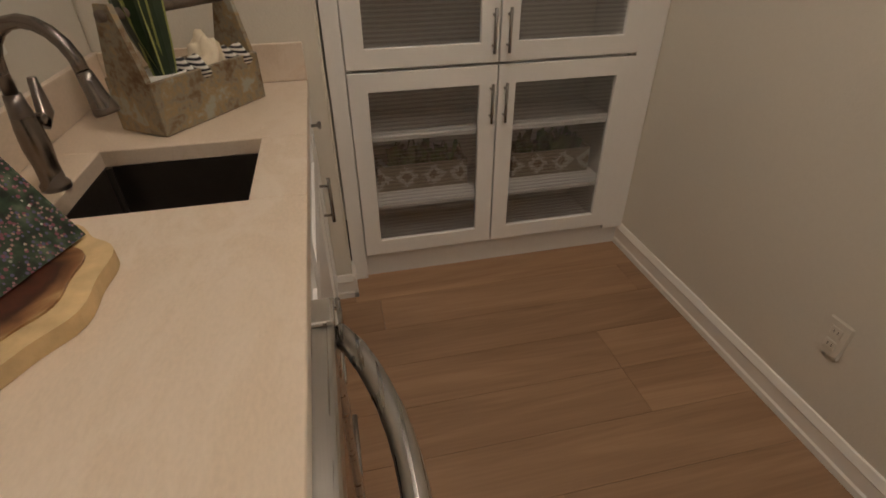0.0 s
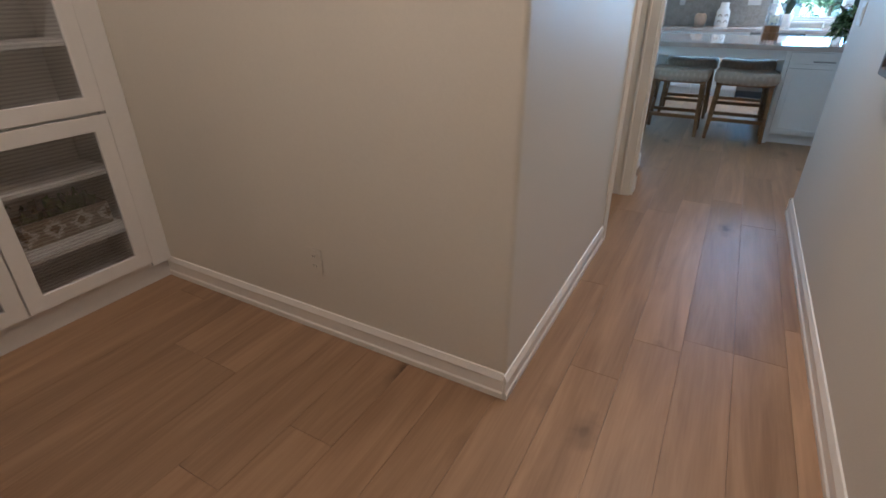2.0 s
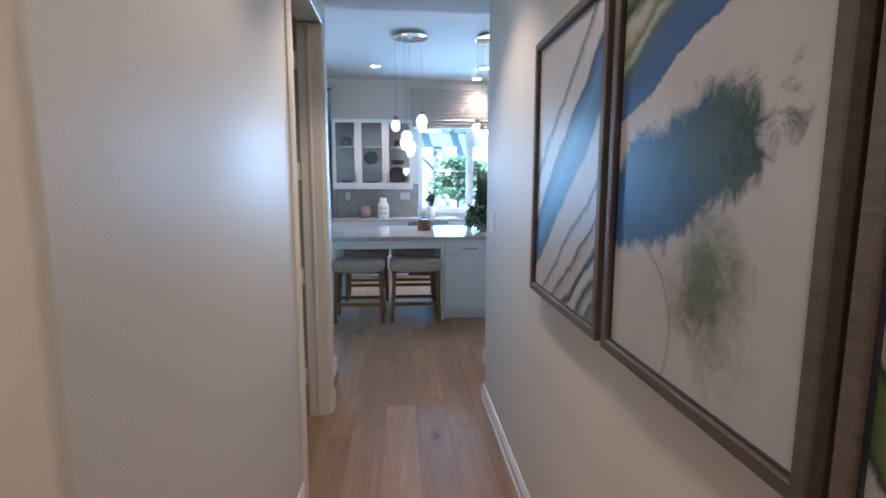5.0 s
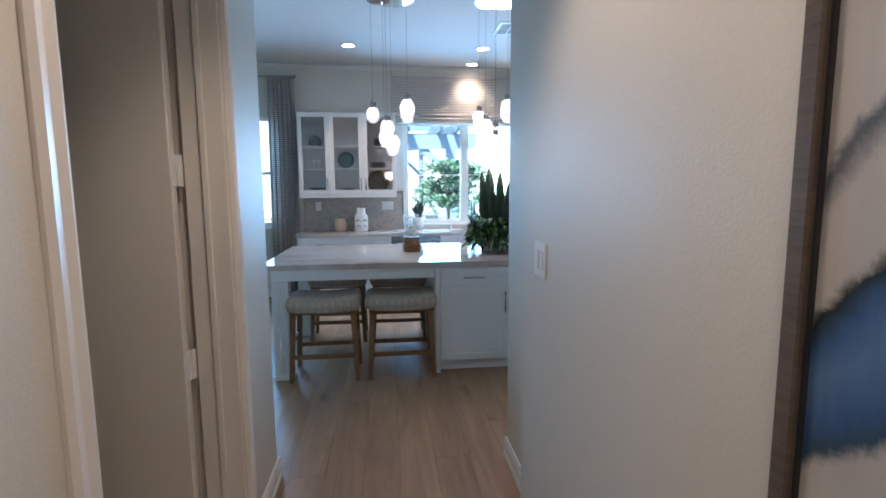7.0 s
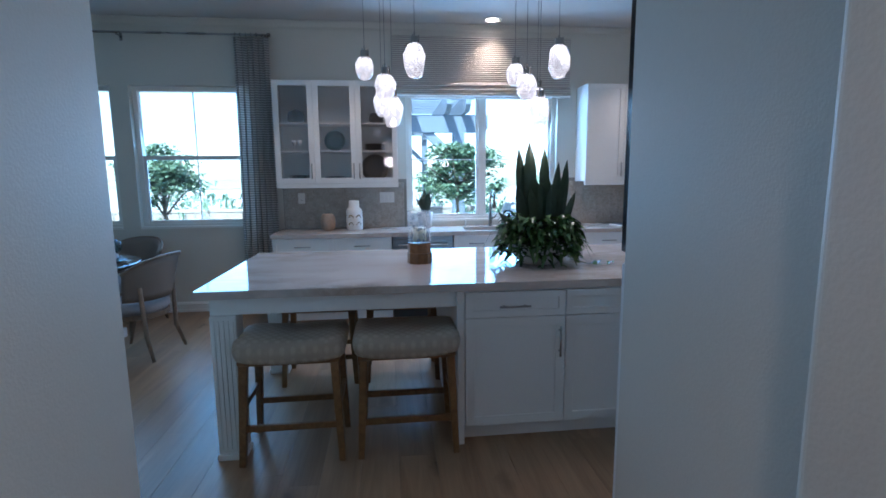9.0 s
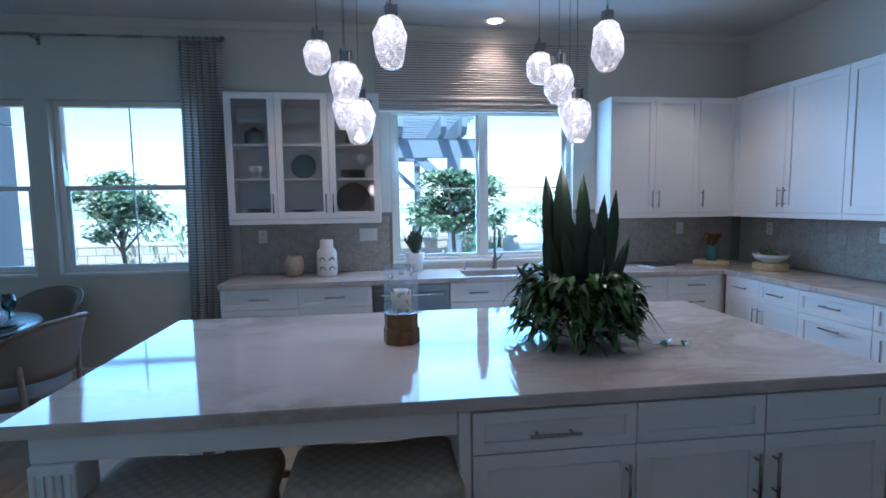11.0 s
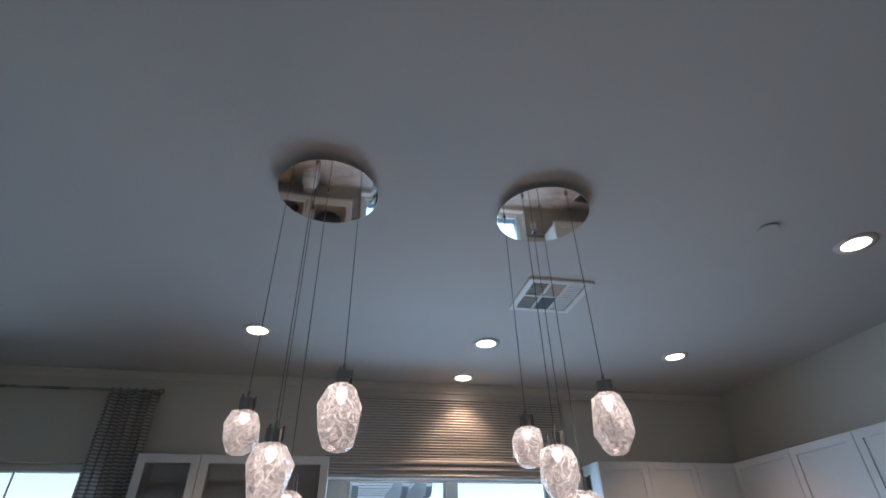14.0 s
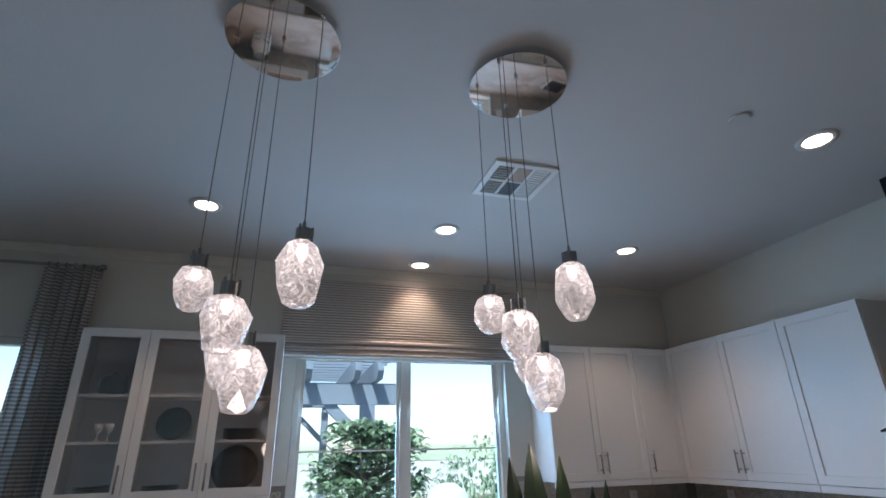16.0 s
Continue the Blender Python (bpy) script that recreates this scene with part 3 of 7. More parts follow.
# ---- windows ----
def window(n, a, b, z0, z1, slider):
    e = thing("window_%d" % n, "white framed window over the garden" if not slider else "white sliding window above the kitchen sink", "window", ((a + b) / 2, WN + 0.10, z0), kind="structure")
    w, h = (b - a) / 2, z1 - z0
    part("window_frame", bars(-w, w, 0, h, 0.05, -0.03, 0.05, 0.003), TRIM, e)
    part("window_sill", box(-w, w, -0.115, -0.032, -0.002, 0.022, 0.006, 2), TRIM, e, "white painted sill")
    if slider:
        part("mullion", box(-0.035, 0.035, -0.02, 0.04, 0.05, h - 0.05), TRIM, e)
        for s in (-1, 1):
            x0, x1 = (s * 0.035, s * (w - 0.05)) if s > 0 else (-(w - 0.05), -0.035)
            part("sash", boxes([(x0, x1, 0.0, 0.03, 0.051, 0.08), (x0, x1, 0.0, 0.03, h - 0.08, h - 0.051), (x0, x0 + 0.025, 0, 0.03, 0.08, h - 0.08), (x1 - 0.025, x1, 0, 0.03, 0.08, h - 0.08)], 0.002), TRIM, e)
            part("muntin", box(x0 + 0.025, x1 - 0.025, 0.004, 0.016, h * 0.475, h * 0.475 + 0.012, 0.001), TRIM, e)
            p = part("pane", box(x0 + 0.02, x1 - 0.02, 0.017, 0.021, 0.06, h - 0.06, 0), PANE, e)
            p.visible_shadow = False
    else:
        part("check_rail", box(-w + 0.05, w - 0.05, -0.02, 0.03, h * 0.49, h * 0.49 + 0.045), TRIM, e)
        part("sash", boxes([(-w + 0.05, w - 0.05, -0.012, 0.012, 0.05, 0.085), (-w + 0.05, -w + 0.08, -0.012, 0.012, 0.085, h * 0.49), (w - 0.08, w - 0.05, -0.012, 0.012, 0.085, h * 0.49)], 0.002), TRIM, e)
        for lo, hi in ((0.05, h * 0.49), (h * 0.49 + 0.045, h - 0.05)):
            part("muntin", box(-0.006, 0.006, -0.004, 0.004, lo, hi, 0.001), TRIM, e)
            p = part("pane", box(-w + 0.05, w - 0.05, 0.014, 0.018, lo, hi, 0), PANE, e)
            p.visible_shadow = False


for k, (a, b, z0, z1) in enumerate(WINS):
    window(k + 1, a, b, z0, z1, k == 2)

# ---- side door in the hall ----
casing = [(0, 0), (0.062, 0), (0.062, 0.008), (0.050, 0.016), (0.030, 0.013), (0.012, 0.019), (0, 0.015)]


def casing_leg(y, flip, name):
    prof = [((c if flip else -c), d) for c, d in casing]
    bm = prism([(d, c) for c, d in prof], 0.0, 2.47)
    return structure(name, move(bm, Matrix.Translation((XL, y, 0.001))), TRIM, "white moulded door casing", "door casing")


casing_leg(2.86, False, "trim_casing_near")
casing_leg(3.72, True, "trim_casing_far")
structure("trim_casing_head", boxes([(XL, XL + 0.017, 2.86, 3.72, 2.415, 2.47)], 0.004), TRIM, "white door head casing", "door casing")
structure("trim_jamb", boxes([(-0.044, XL - 0.002, 2.862, 2.884, 0, 2.41), (-0.044, XL - 0.002, 3.696, 3.718, 0, 2.41), (0.012, 0.030, 3.684, 3.696, 0, 2.41)], 0.002), DOORPAINT, "white door jamb with a stop", "door jamb")
door = thing("door_1", "white panel door standing open into the side room", "door", (-0.062, 3.678, 0.008), 0, kind="structure")
part("door_leaf", boxes([(-0.80, 0.0, -0.037, 0.0, 0, 2.40)], 0.003), DOORPAINT, door)
for z in (0.22, 0.86, 1.50, 2.14):
    h = part("hinge", boxes([(-0.002, 0.003, -0.032, 0.004, z, z + 0.10), (0.003, 0.012, 0.0, 0.012, z, z + 0.10), (0.010, 0.016, 0.006, 0.017, z, z + 0.1)], 0.001), PLASTIC, door, "white painted butt hinge")
part("door_knob", lathe([(0, 0), (0.03, 0.0), (0.03, 0.008), (0.012, 0.012), (0.012, 0.035), (0.027, 0.045), (0.027, 0.06), (0, 0.068)], 20, Matrix.Translation((-0.74, -0.037, 1.0)) @ Matrix.Rotation(radians(90), 4, "X")), HANDLE, door, smooth=True)


# ---- cabinet work ----
def shaker(bm, x0, x1, z0, z1, rail=0.055, t=0.020, glazed=False):
    """A framed front, its face at y = -t."""
    add_ring(bm, x0, x1, z0, z1, rail, -t, 0, 0.0015)
    if not glazed:
        add_box(bm, x0 + rail - 0.002, x1 - rail + 0.002, -t + 0.009, -0.002, z0 + rail - 0.002, z1 - rail + 0.002)
    return bm


def bar_handle(parent, x, z, length, upright, y=-0.020, label=""):
    h = length / 2
    bm = bmesh.new()
    if upright:
        add_tube(bm, [(x, y - 0.030, z - h), (x, y - 0.030, z + h)], 0.006, 8)
        ends = [(x, z - h * 0.68), (x, z + h * 0.68)]
    else:
        add_tube(bm, [(x - h, y - 0.030, z), (x + h, y - 0.030, z)], 0.006, 8)
        ends = [(x - h * 0.68, z), (x + h * 0.68, z)]
    for ex, ez in ends:
        add_tube(bm, [(ex, y, ez), (ex, y - 0.030, ez)], 0.0045, 8)
    return part("handle", bm, HANDLE, parent, label or "brushed steel bar handle", True)


def base_cabinet(loc, rz, w, fronts, label, group, depth=0.58, top=0.872, toe=0.10, hollow=False):
    """fronts: rows of kind, x0, x1, z0, z1, handle place."""
    e = thing("base_cabinet", label, "cabinet", loc, rz, group)
    if hollow:
        part("body", boxes([(0.002, 0.02, 0.002, depth, toe, top), (w - 0.02, w - 0.002, 0.002, depth, toe, top), (0.02, w - 0.02, 0.002, 0.02, toe, top), (0.02, w - 0.02, depth - 0.012, depth, toe, top), (0.02, w - 0.02, 0.02, depth - 0.012, toe, toe + 0.02), (0.002, w - 0.002, 0.06, depth, 0.0, toe)]), CAB, e)
    else:
        part("body", boxes([(0.002, w - 0.002, 0.002, depth, toe, top), (0.002, w - 0.002, 0.06, depth, 0.0, toe)]), CAB, e)
    for kind, x0, x1, z0, z1, hand in fronts:
        f = part(kind, shaker(bmesh.new(), x0 + 0.002, x1 - 0.002, z0 + 0.002, z1 - 0.002, 0.05 if z1 - z0 > 0.2 else 0.038), CAB, e)
        if hand == "mid":
            bar_handle(f, (x0 + x1) / 2, (z0 + z1) / 2, 0.16, False)
        elif hand == "top":
            bar_handle(f, (x0 + x1) / 2, z1 - 0.07, 0.16, False)
        elif hand in ("l", "r"):
            bar_handle(f, x0 + 0.03 if hand == "l" else x1 - 0.03, z1 - 0.13, 0.16, True)
    return e


def stack(x0, x1, top=0.870):
    return [("drawer_front", x0, x1, 0.705, top, "mid"), ("drawer_front", x0, x1, 0.41, 0.705, "top"), ("drawer_front", x0, x1, 0.105, 0.41, "top")]


def doors(w, top=0.870, drawers=True, pair=True):
    out = []
    if pair:
        if drawers:
            out += [("drawer_front", 0, w / 2, 0.705, top, "mid"), ("drawer_front", w / 2, w, 0.705, top, "mid")]
        t = 0.705 if drawers else top
        out += [("door", 0, w / 2, 0.105, t, "r"), ("door", w / 2, w, 0.105, t, "l")]
    else:
        out += [("drawer_front", 0, w, 0.705, top, "mid"), ("door", 0, w, 0.105, 0.705, "l")]
    return out


BY = 8.447
G = "kitchen base cabinets"
for x0, x1, fr in ((-0.545, 0.055, stack(0, 0.60)), (0.055, 0.650, doors(0.595, pair=False)), (1.295, 2.255, doors(0.96)), (2.255, 2.735, stack(0, 0.48)), (2.735, 3.235, doors(0.5, pair=False)), (3.235, 3.74, stack(0, 0.505))):
    base_cabinet((x0, BY, 0), 0, x1 - x0, fr, "white shaker base cabinet with steel handles", G, hollow=abs(x0 - 1.295) < 0.01)
EX = 3.79
for y0, y1, fr in ((8.40, 7.62, doors(0.78)), (7.62, 7.06, stack(0, 0.56)), (7.06, 6.10, doors(0.96)), (6.10, 5.30, doors(0.80))):
    base_cabinet((EX, y0, 0), -90, y0 - y1, fr, "white shaker base cabinet with steel handles", G)
t = thing("counter_filler", "white corner filler strip between cabinets", "cabinet filler", (3.74, BY, 0))
part("filler", boxes([(0.002, 0.052, 0.002, 0.06, 0.1, 0.872)]), CAB, t)

wt = thing("worktop", "grey-beige polished quartzite kitchen worktop", "worktop", (-0.56, 8.415, 0.874))
SX0, SX1, SY0, SY1 = 2.00, 2.70, 0.09, 0.43
part("slab", boxes([(0, SX0, 0, 0.634, 0, 0.041), (SX1, 4.32, 0, 0.634, 0, 0.041), (SX0, SX1, 0, SY0, 0, 0.041), (SX0, SX1, SY1, 0.634, 0, 0.041)]), MARBLE2, wt)
part("return_slab", box(4.322, 4.958, -3.12, 0.634, 0, 0.041, 0.003), MARBLE2, wt)
sk = thing("kitchen_sink", "undermount stainless kitchen sink", "sink", (-0.56 + SX0, 8.415 + SY0, 0.874))
part("basin", tub(-0.01, 0.71, -0.01, 0.35, -0.21, -0.001, 0.01, 0.02), STEEL, sk)


def faucet(name, loc, rz, mat, h, reach, label, old=False):
    e = thing(name, label, "faucet", loc, rz)
    if old:
        part("body", lathe([(0, 0), (0.031, 0), (0.031, 0.012), (0.025, 0.02), (0.024, 0.06), (0.028, 0.10), (0.026, 0.14), (0.020, 0.19), (0.017, 0.215), (0, 0.215)], 24), mat, e, smooth=True)
    else:
        part("body", lathe([(0, 0), (0.028, 0), (0.028, 0.01), (0.02, 0.02), (0.018, 0.16), (0, 0.16)], 20), mat, e, smooth=True)
    z0 = 0.21 if old else 0.15
    r = reach / 2
    pts = [(0, 0, z0), (0, 0, h - r)]
    for k in range(1, 11):
        a = math.pi * k / 10
        pts.append((0, -r + r * math.cos(a), h - r + r * math.sin(a)))
    part("spout", tube(pts, 0.0135 if old else 0.012, 14), mat, e, smooth=True)
    tilt = Matrix.Translation((0, -reach, h - r + 0.005)) @ Matrix.Rotation(radians(-14 if old else 0), 4, "X")
    part("spray_head", lathe([(0, 0.0), (0.015, 0), (0.017, -0.02), (0.019, -0.045), (0.026, -0.078), (0.024, -0.084), (0, -0.082)], 20, tilt), mat, e, smooth=True)
    lev = [(0.03, 0, 0.14), (0.055, 0, 0.16), (0.05, -0.01, 0.235)] if old else [(0.018, 0, 0.09), (0.05, 0, 0.10), (0.075, 0, 0.14)]
    part("lever", tube(lev, [0.021, 0.017, 0.009] if old else [0.012, 0.009, 0.006], 12), mat, e, smooth=True)
    return e


faucet("kitchen_faucet", (1.79, 8.93, 0.915), 0, BRONZE, 0.40, 0.20, "tall dark gooseneck faucet at the kitchen sink")
sd = thing("soap_dispenser", "small steel soap dispenser beside the sink", "dispenser", (1.50, 8.93, 0.915))
part("body", lathe([(0, 0), (0.02, 0), (0.018, 0.01), (0.011, 0.015), (0.011, 0.055), (0, 0.055)], 16), STEEL, sd, smooth=True)
part("nozzle", tube([(0, 0, 0.055), (0, 0, 0.065), (0, -0.05, 0.062)], 0.006, 8), STEEL, sd, smooth=True)

dw = thing("dishwasher", "stainless dishwasher under the kitchen counter", "dishwasher", (0.655, BY, 0))
part("body", boxes([(0.003, 0.635, 0.0, 0.56, 0.10, 0.868), (0.003, 0.635, 0.05, 0.56, 0, 0.1)]), SLOT, dw)
part("door", box(0.005, 0.633, -0.024, 0.0, 0.11, 0.866, 0.006, 2), DARKSTEEL, dw, "brushed stainless door")
part("handle", tube([(0.06, -0.022, 0.79), (0.07, -0.055, 0.79), (0.20, -0.068, 0.79), (0.438, -0.068, 0.79), (0.568, -0.055, 0.79), (0.578, -0.022, 0.79)], 0.011, 10), CHROME, dw, "curved steel bar handle", True)


def upper_cabinet(loc, rz, w, splits, label, glazed=False, h=1.06, depth=0.298, rail_h=0.045, hands=None):
    e = thing("wall_cabinet", label, "cabinet", loc, rz, "white wall cabinets")
    if glazed:
        for nm, b6 in (("side_panel", (0, 0.018, 0.002, depth, 0, h)), ("side_panel", (w - 0.018, w, 0.002, depth, 0, h)), ("back_panel", (0.018, w - 0.018, depth - 0.012, depth, 0, h)), ("bottom_panel", (0.018, w - 0.018, 0.002, depth - 0.012, 0, 0.018)),
                       ("top_panel", (0.018, w - 0.018, 0.002, depth - 0.012, h - 0.018, h)), ("divider", (splits[1] - 0.009, splits[1] + 0.009, 0.002, depth - 0.012, 0.018, h - 0.018))):
            part(nm, box(*b6), CABIN, e)
        for z in (0.33, 0.62):
            part("shelf", boxes([(0.018, splits[1] - 0.009, 0.03, depth - 0.012, z, z + 0.018), (splits[1] + 0.009, w - 0.018, 0.03, depth - 0.012, z, z + 0.018)], 0.002), CAB, e, "white shelf board")
    else:
        part("body", boxes([(0, w, 0.002, depth, 0, h)]), CAB, e)
    part("light_rail", boxes([(0, w, -0.018, 0.012, -rail_h, -0.001)], 0.003), CAB, e)
    for k, (a, b) in enumerate(zip(splits, splits[1:])):
        d = part("door", shaker(bmesh.new(), a + 0.0015, b - 0.0015, 0.002, h - 0.002, 0.056, glazed=glazed), CAB, e)
        if glazed:
            p = part("glass", box(a + 0.05, b - 0.05, -0.010, -0.006, 0.05, h - 0.05, 0), CABGLASS, d)
            p.visible_shadow = False
        side = (hands or ["r", "l", "r", "l"])[k]
        bar_handle(d, a + 0.03 if side == "l" else b - 0.03, 0.13, 0.16, True)
    return e


UZ = 1.42
upper_cabinet((-0.535, 8.752, UZ), 0, 1.275, [0, 0.405, 0.84, 1.275], "white glass-door wall cabinet holding dark dishes", True, hands=["r", "r", "l"])
upper_cabinet((2.83, 8.752, UZ), 0, 0.87, [0, 0.435, 0.87], "plain white shaker wall cabinet", hands=["r", "l"])
upper_cabinet((3.702, 8.752, UZ), 0, 0.37, [0, 0.37], "narrow white shaker wall cabinet in the corner", hands=["l"])
upper_cabinet((4.072, 8.73, UZ), -90, 1.14, [0, 0.60, 1.14], "plain white shaker wall cabinet", depth=0.326, hands=["r", "l"])
upper_cabinet((4.072, 7.588, UZ), -90, 0.56, [0, 0.56], "plain white shaker wall cabinet beside the hood", depth=0.326, hands=["r"])

# dishes behind the glass
def dish(name, label, loc, prof, mat, tilt=0):
    e = thing(name, label, name.replace("_", " "), loc)
    part("body", lathe(prof, 24, Matrix.Rotation(radians(tilt), 4, "X")), mat, e, smooth=True)


PLATE = [(0, 0.0), (0.06, 0.0), (0.11, 0.012), (0.112, 0.016), (0.06, 0.006), (0, 0.006)]
dish("round_plate", "large dark green plate standing in the cabinet", (0.06, 8.99, UZ + 0.46), PLATE, GREENGLASS, 80)
dish("serving_platter", "large dark platter standing in the cabinet", (0.49, 8.98, UZ + 0.165), [(r * 1.35, z) for r, z in PLATE], DARKWARE, 80)
for x, z, n in ((0.50, 0.348, 5), (0.06, 0.018, 4), (-0.32, 0.018, 5)):
    e = thing("plate_stack", "stack of dark stoneware plates in the cabinet", "plates", (x, 8.89, UZ + z + 0.001))
    for k in range(n):
        part("plate", move(lathe(PLATE, 24), Matrix.Translation((0, 0, 0.014 * k))), DARKWARE, e, smooth=True)
for x in (-0.36, -0.30):
    dish("small_goblet", "small clear goblet on the cabinet shelf", (x + 0.0, 8.88, UZ + 0.349), [(0, 0), (0.025, 0), (0.004, 0.01), (0.004, 0.05), (0.022, 0.07), (0.026, 0.11), (0, 0.08)], CERAMIC)
dish("dark_pot", "dark lidded pot on the top shelf", (-0.33, 8.88, UZ + 0.639), [(0, 0), (0.07, 0), (0.085, 0.03), (0.08, 0.11), (0.03, 0.13), (0.015, 0.15), (0, 0.15)], DARKWARE)
dish("dark_pot", "dark round pot on the top shelf", (0.52, 8.88, UZ + 0.639), [(0, 0), (0.06, 0), (0.08, 0.03), (0.07, 0.1), (0, 0.1)], DARKWARE)

# ---- island ----
isl = thing("kitchen_island", "white island with a polished pale quartzite top and waterfall end", "island", (0, 0, 0))
part("countertop", box(-0.37, 2.585, 5.862, 7.197, 0.873, 0.916, 0.004, 2), MARBLE, isl, "polished pink-white quartzite top with brown veins")
part("waterfall_end", box(2.543, 2.584, 5.864, 7.195, 0.0, 0.872, 0.003), MARBLE, isl, "quartzite waterfall end panel")
part("body", boxes([(1.012, 2.535, 5.892, 7.17, 0.10, 0.872), (1.012, 2.535, 5.95, 7.12, 0.0, 0.10)]), CAB, isl)
part("side_panel", box(0.972, 1.010, 5.872, 7.185, 0.0, 0.872), CAB, isl)
for b6 in ((-0.30, 0.970, 5.895, 5.918, 0.785, 0.872), (-0.30, 0.970, 7.14, 7.163, 0.785, 0.872), (-0.30, -0.277, 5.918, 7.14, 0.785, 0.872)):
    part("apron", box(*b6, 0.002), CAB, isl)
for y in (5.875, 7.06):
    bm = boxes([(-0.298, -0.168, y, y + 0.125, 0.0, 0.784), (-0.306, -0.160, y - 0.008, y + 0.133, 0.0, 0.035)], 0.004)
    lg = part("leg", bm, CAB, isl, "fluted white corner post")
    for k in range(5):
        part("flute", box(-0.286 + 0.024 * k, -0.274 + 0.024 * k, y - 0.006, y - 0.0003, 0.06, 0.76, 0.002), CAB, lg)
for a, b, hand in ((1.014, 1.573, "r"), (1.573, 2.045, "r"), (2.045, 2.533, "l")):
    f = part("drawer_front", move(shaker(bmesh.new(), a + 0.002, b - 0.002, 0.722, 0.862, 0.038), Matrix.Translation((0, 5.892, 0))), CAB, isl)
    if a < 1.5:
        bar_handle(f, (a + b) / 2 - 0.01, 0.785, 0.17, False, 5.872)
    f = part("door", move(shaker(bmesh.new(), a + 0.002, b - 0.002, 0.105, 0.718, 0.052), Matrix.Translation((0, 5.892, 0))), CAB, isl)
    bar_handle(f, a + 0.035 if hand == "l" else b - 0.035, 0.58, 0.17, True, 5.872)


def stool():
    e = thing("counter_stool", "oak counter stool with a grey patterned saddle seat", "stool", (0, 0, 0), 0, "stools at the island")
    w, d = 0.268, 0.19

    def seat(u, v):
        a = 2 * math.pi * v
        cx, sx = math.cos(a), math.sin(a)
        p = 0.28
        X = (abs(cx) ** p) * (1 if cx >= 0 else -1)
        Y = (abs(sx) ** p) * (1 if sx >= 0 else -1)
        t = u
        r = min(1.0, t / 0.62) if t < 0.62 else 1.0
        zz = 0.0
        if t < 0.62:
            zz = 0.115 + 0.012 * (1 - r * r)
        else:
            zz = 0.115 * (1 - (t - 0.62) / 0.38)
        puff = 1.0 + 0.045 * math.sin(math.pi * max(0, (t - 0.62) / 0.38))
        x, y = X * r * 0.275 * puff, Y * r * 0.195 * puff
        sag = 0.028 * (1 - (x / 0.275) ** 2)
        edge = 0.02 * max(0, r - 0.85) / 0.15 if t < 0.62 else 0.02 * (1 - (t - 0.62) / 0.38)
        return (x, y, 0.565 + zz - sag * (0.7 if t > 0.8 else 1.0) - edge)

    bm = sheet(seat, 16, 48)
    bmesh.ops.remove_doubles(bm, verts=bm.verts, dist=0.0008)
    bmesh.ops.holes_fill(bm, edges=[x for x in bm.edges if x.is_boundary], sides=0)
    s = part("seat", bm, SEATCLOTH, e, "grey woven seat with a trellis pattern", True)
    part("seat_frame", boxes([(-0.255, 0.255, -0.180, 0.180, 0.535, 0.562)], 0.006), STOOLWOOD, e)
    for sx in (-1, 1):
        for sy in (-1, 1):
            bm = bmesh.new()
            add_box(bm, -0.022, 0.022, -0.022, 0.022, 0, 0.55, 0.004)
            for v in bm.verts:
                k = 1 - v.co.z / 0.55
                v.co.x = v.co.x * (1 - 0.25 * k) + sx * (0.228 + 0.026 * k)
                v.co.y = v.co.y * (1 - 0.25 * k) + sy * (0.150 + 0.030 * k)
            part("leg", bm, STOOLWOOD, e)
    for y, z in ((-0.170, 0.20), (0.170, 0.20), (-0.165, 0.40)):
        if z > 0.3:
            continue
        part("stretcher", box(-0.235, 0.235, y - 0.010, y + 0.010, z - 0.018, z + 0.018, 0.003), STOOLWOOD, e)
    for x in (-0.246, 0.246):
        part("stretcher", box(x - 0.010, x + 0.010, -0.16, 0.16, 0.285, 0.320, 0.003), STOOLWOOD, e)
    return e


def trellis():
    m, nt, bsdf = material("seat_trellis")
    co = node(nt, "ShaderNodeTexCoord").outputs["Object"]
    mp = node(nt, "ShaderNodeMapping", {"Vector": co, "Rotation": (0, 0, radians(45)), "Scale": (26, 26, 18)}).outputs[0]
    vo = node(nt, "ShaderNodeTexVoronoi", {"Vector": mp, "Scale": 1.0, "Randomness": 0.12}, ).outputs["Distance"]
    n = node(nt, "ShaderNodeTexNoise", {"Vector": co, "Scale": 200.0, "Detail": 3.0}).outputs["Fac"]
    k = node(nt, "ShaderNodeMath", {0: n, 1: 0.2, 2: vo}, operation="MULTIPLY_ADD").outputs[0]
    nt.links.new(ramp(nt, k, [(0.40, (0.51, 0.405, 0.315)), (0.62, (0.43, 0.335, 0.26))]), bsdf.inputs["Base Color"])
    bsdf.inputs["Roughness"].default_value = 0.9
    nt.links.new(node(nt, "ShaderNodeBump", {"Height": n, "Strength": 0.3, "Distance": 0.004}).outputs[0], bsdf.inputs["Normal"])
    return m


SEATCLOTH = trellis()
first = stool()
first.matrix_basis = pose(0.095, 5.985, 0)
for x, y, r in ((0.70, 5.985, 0), (0.11, 6.98, 180), (0.70, 6.98, 180)):
    copy_thing(first, pose(x, y, 0, 0, 0, r))

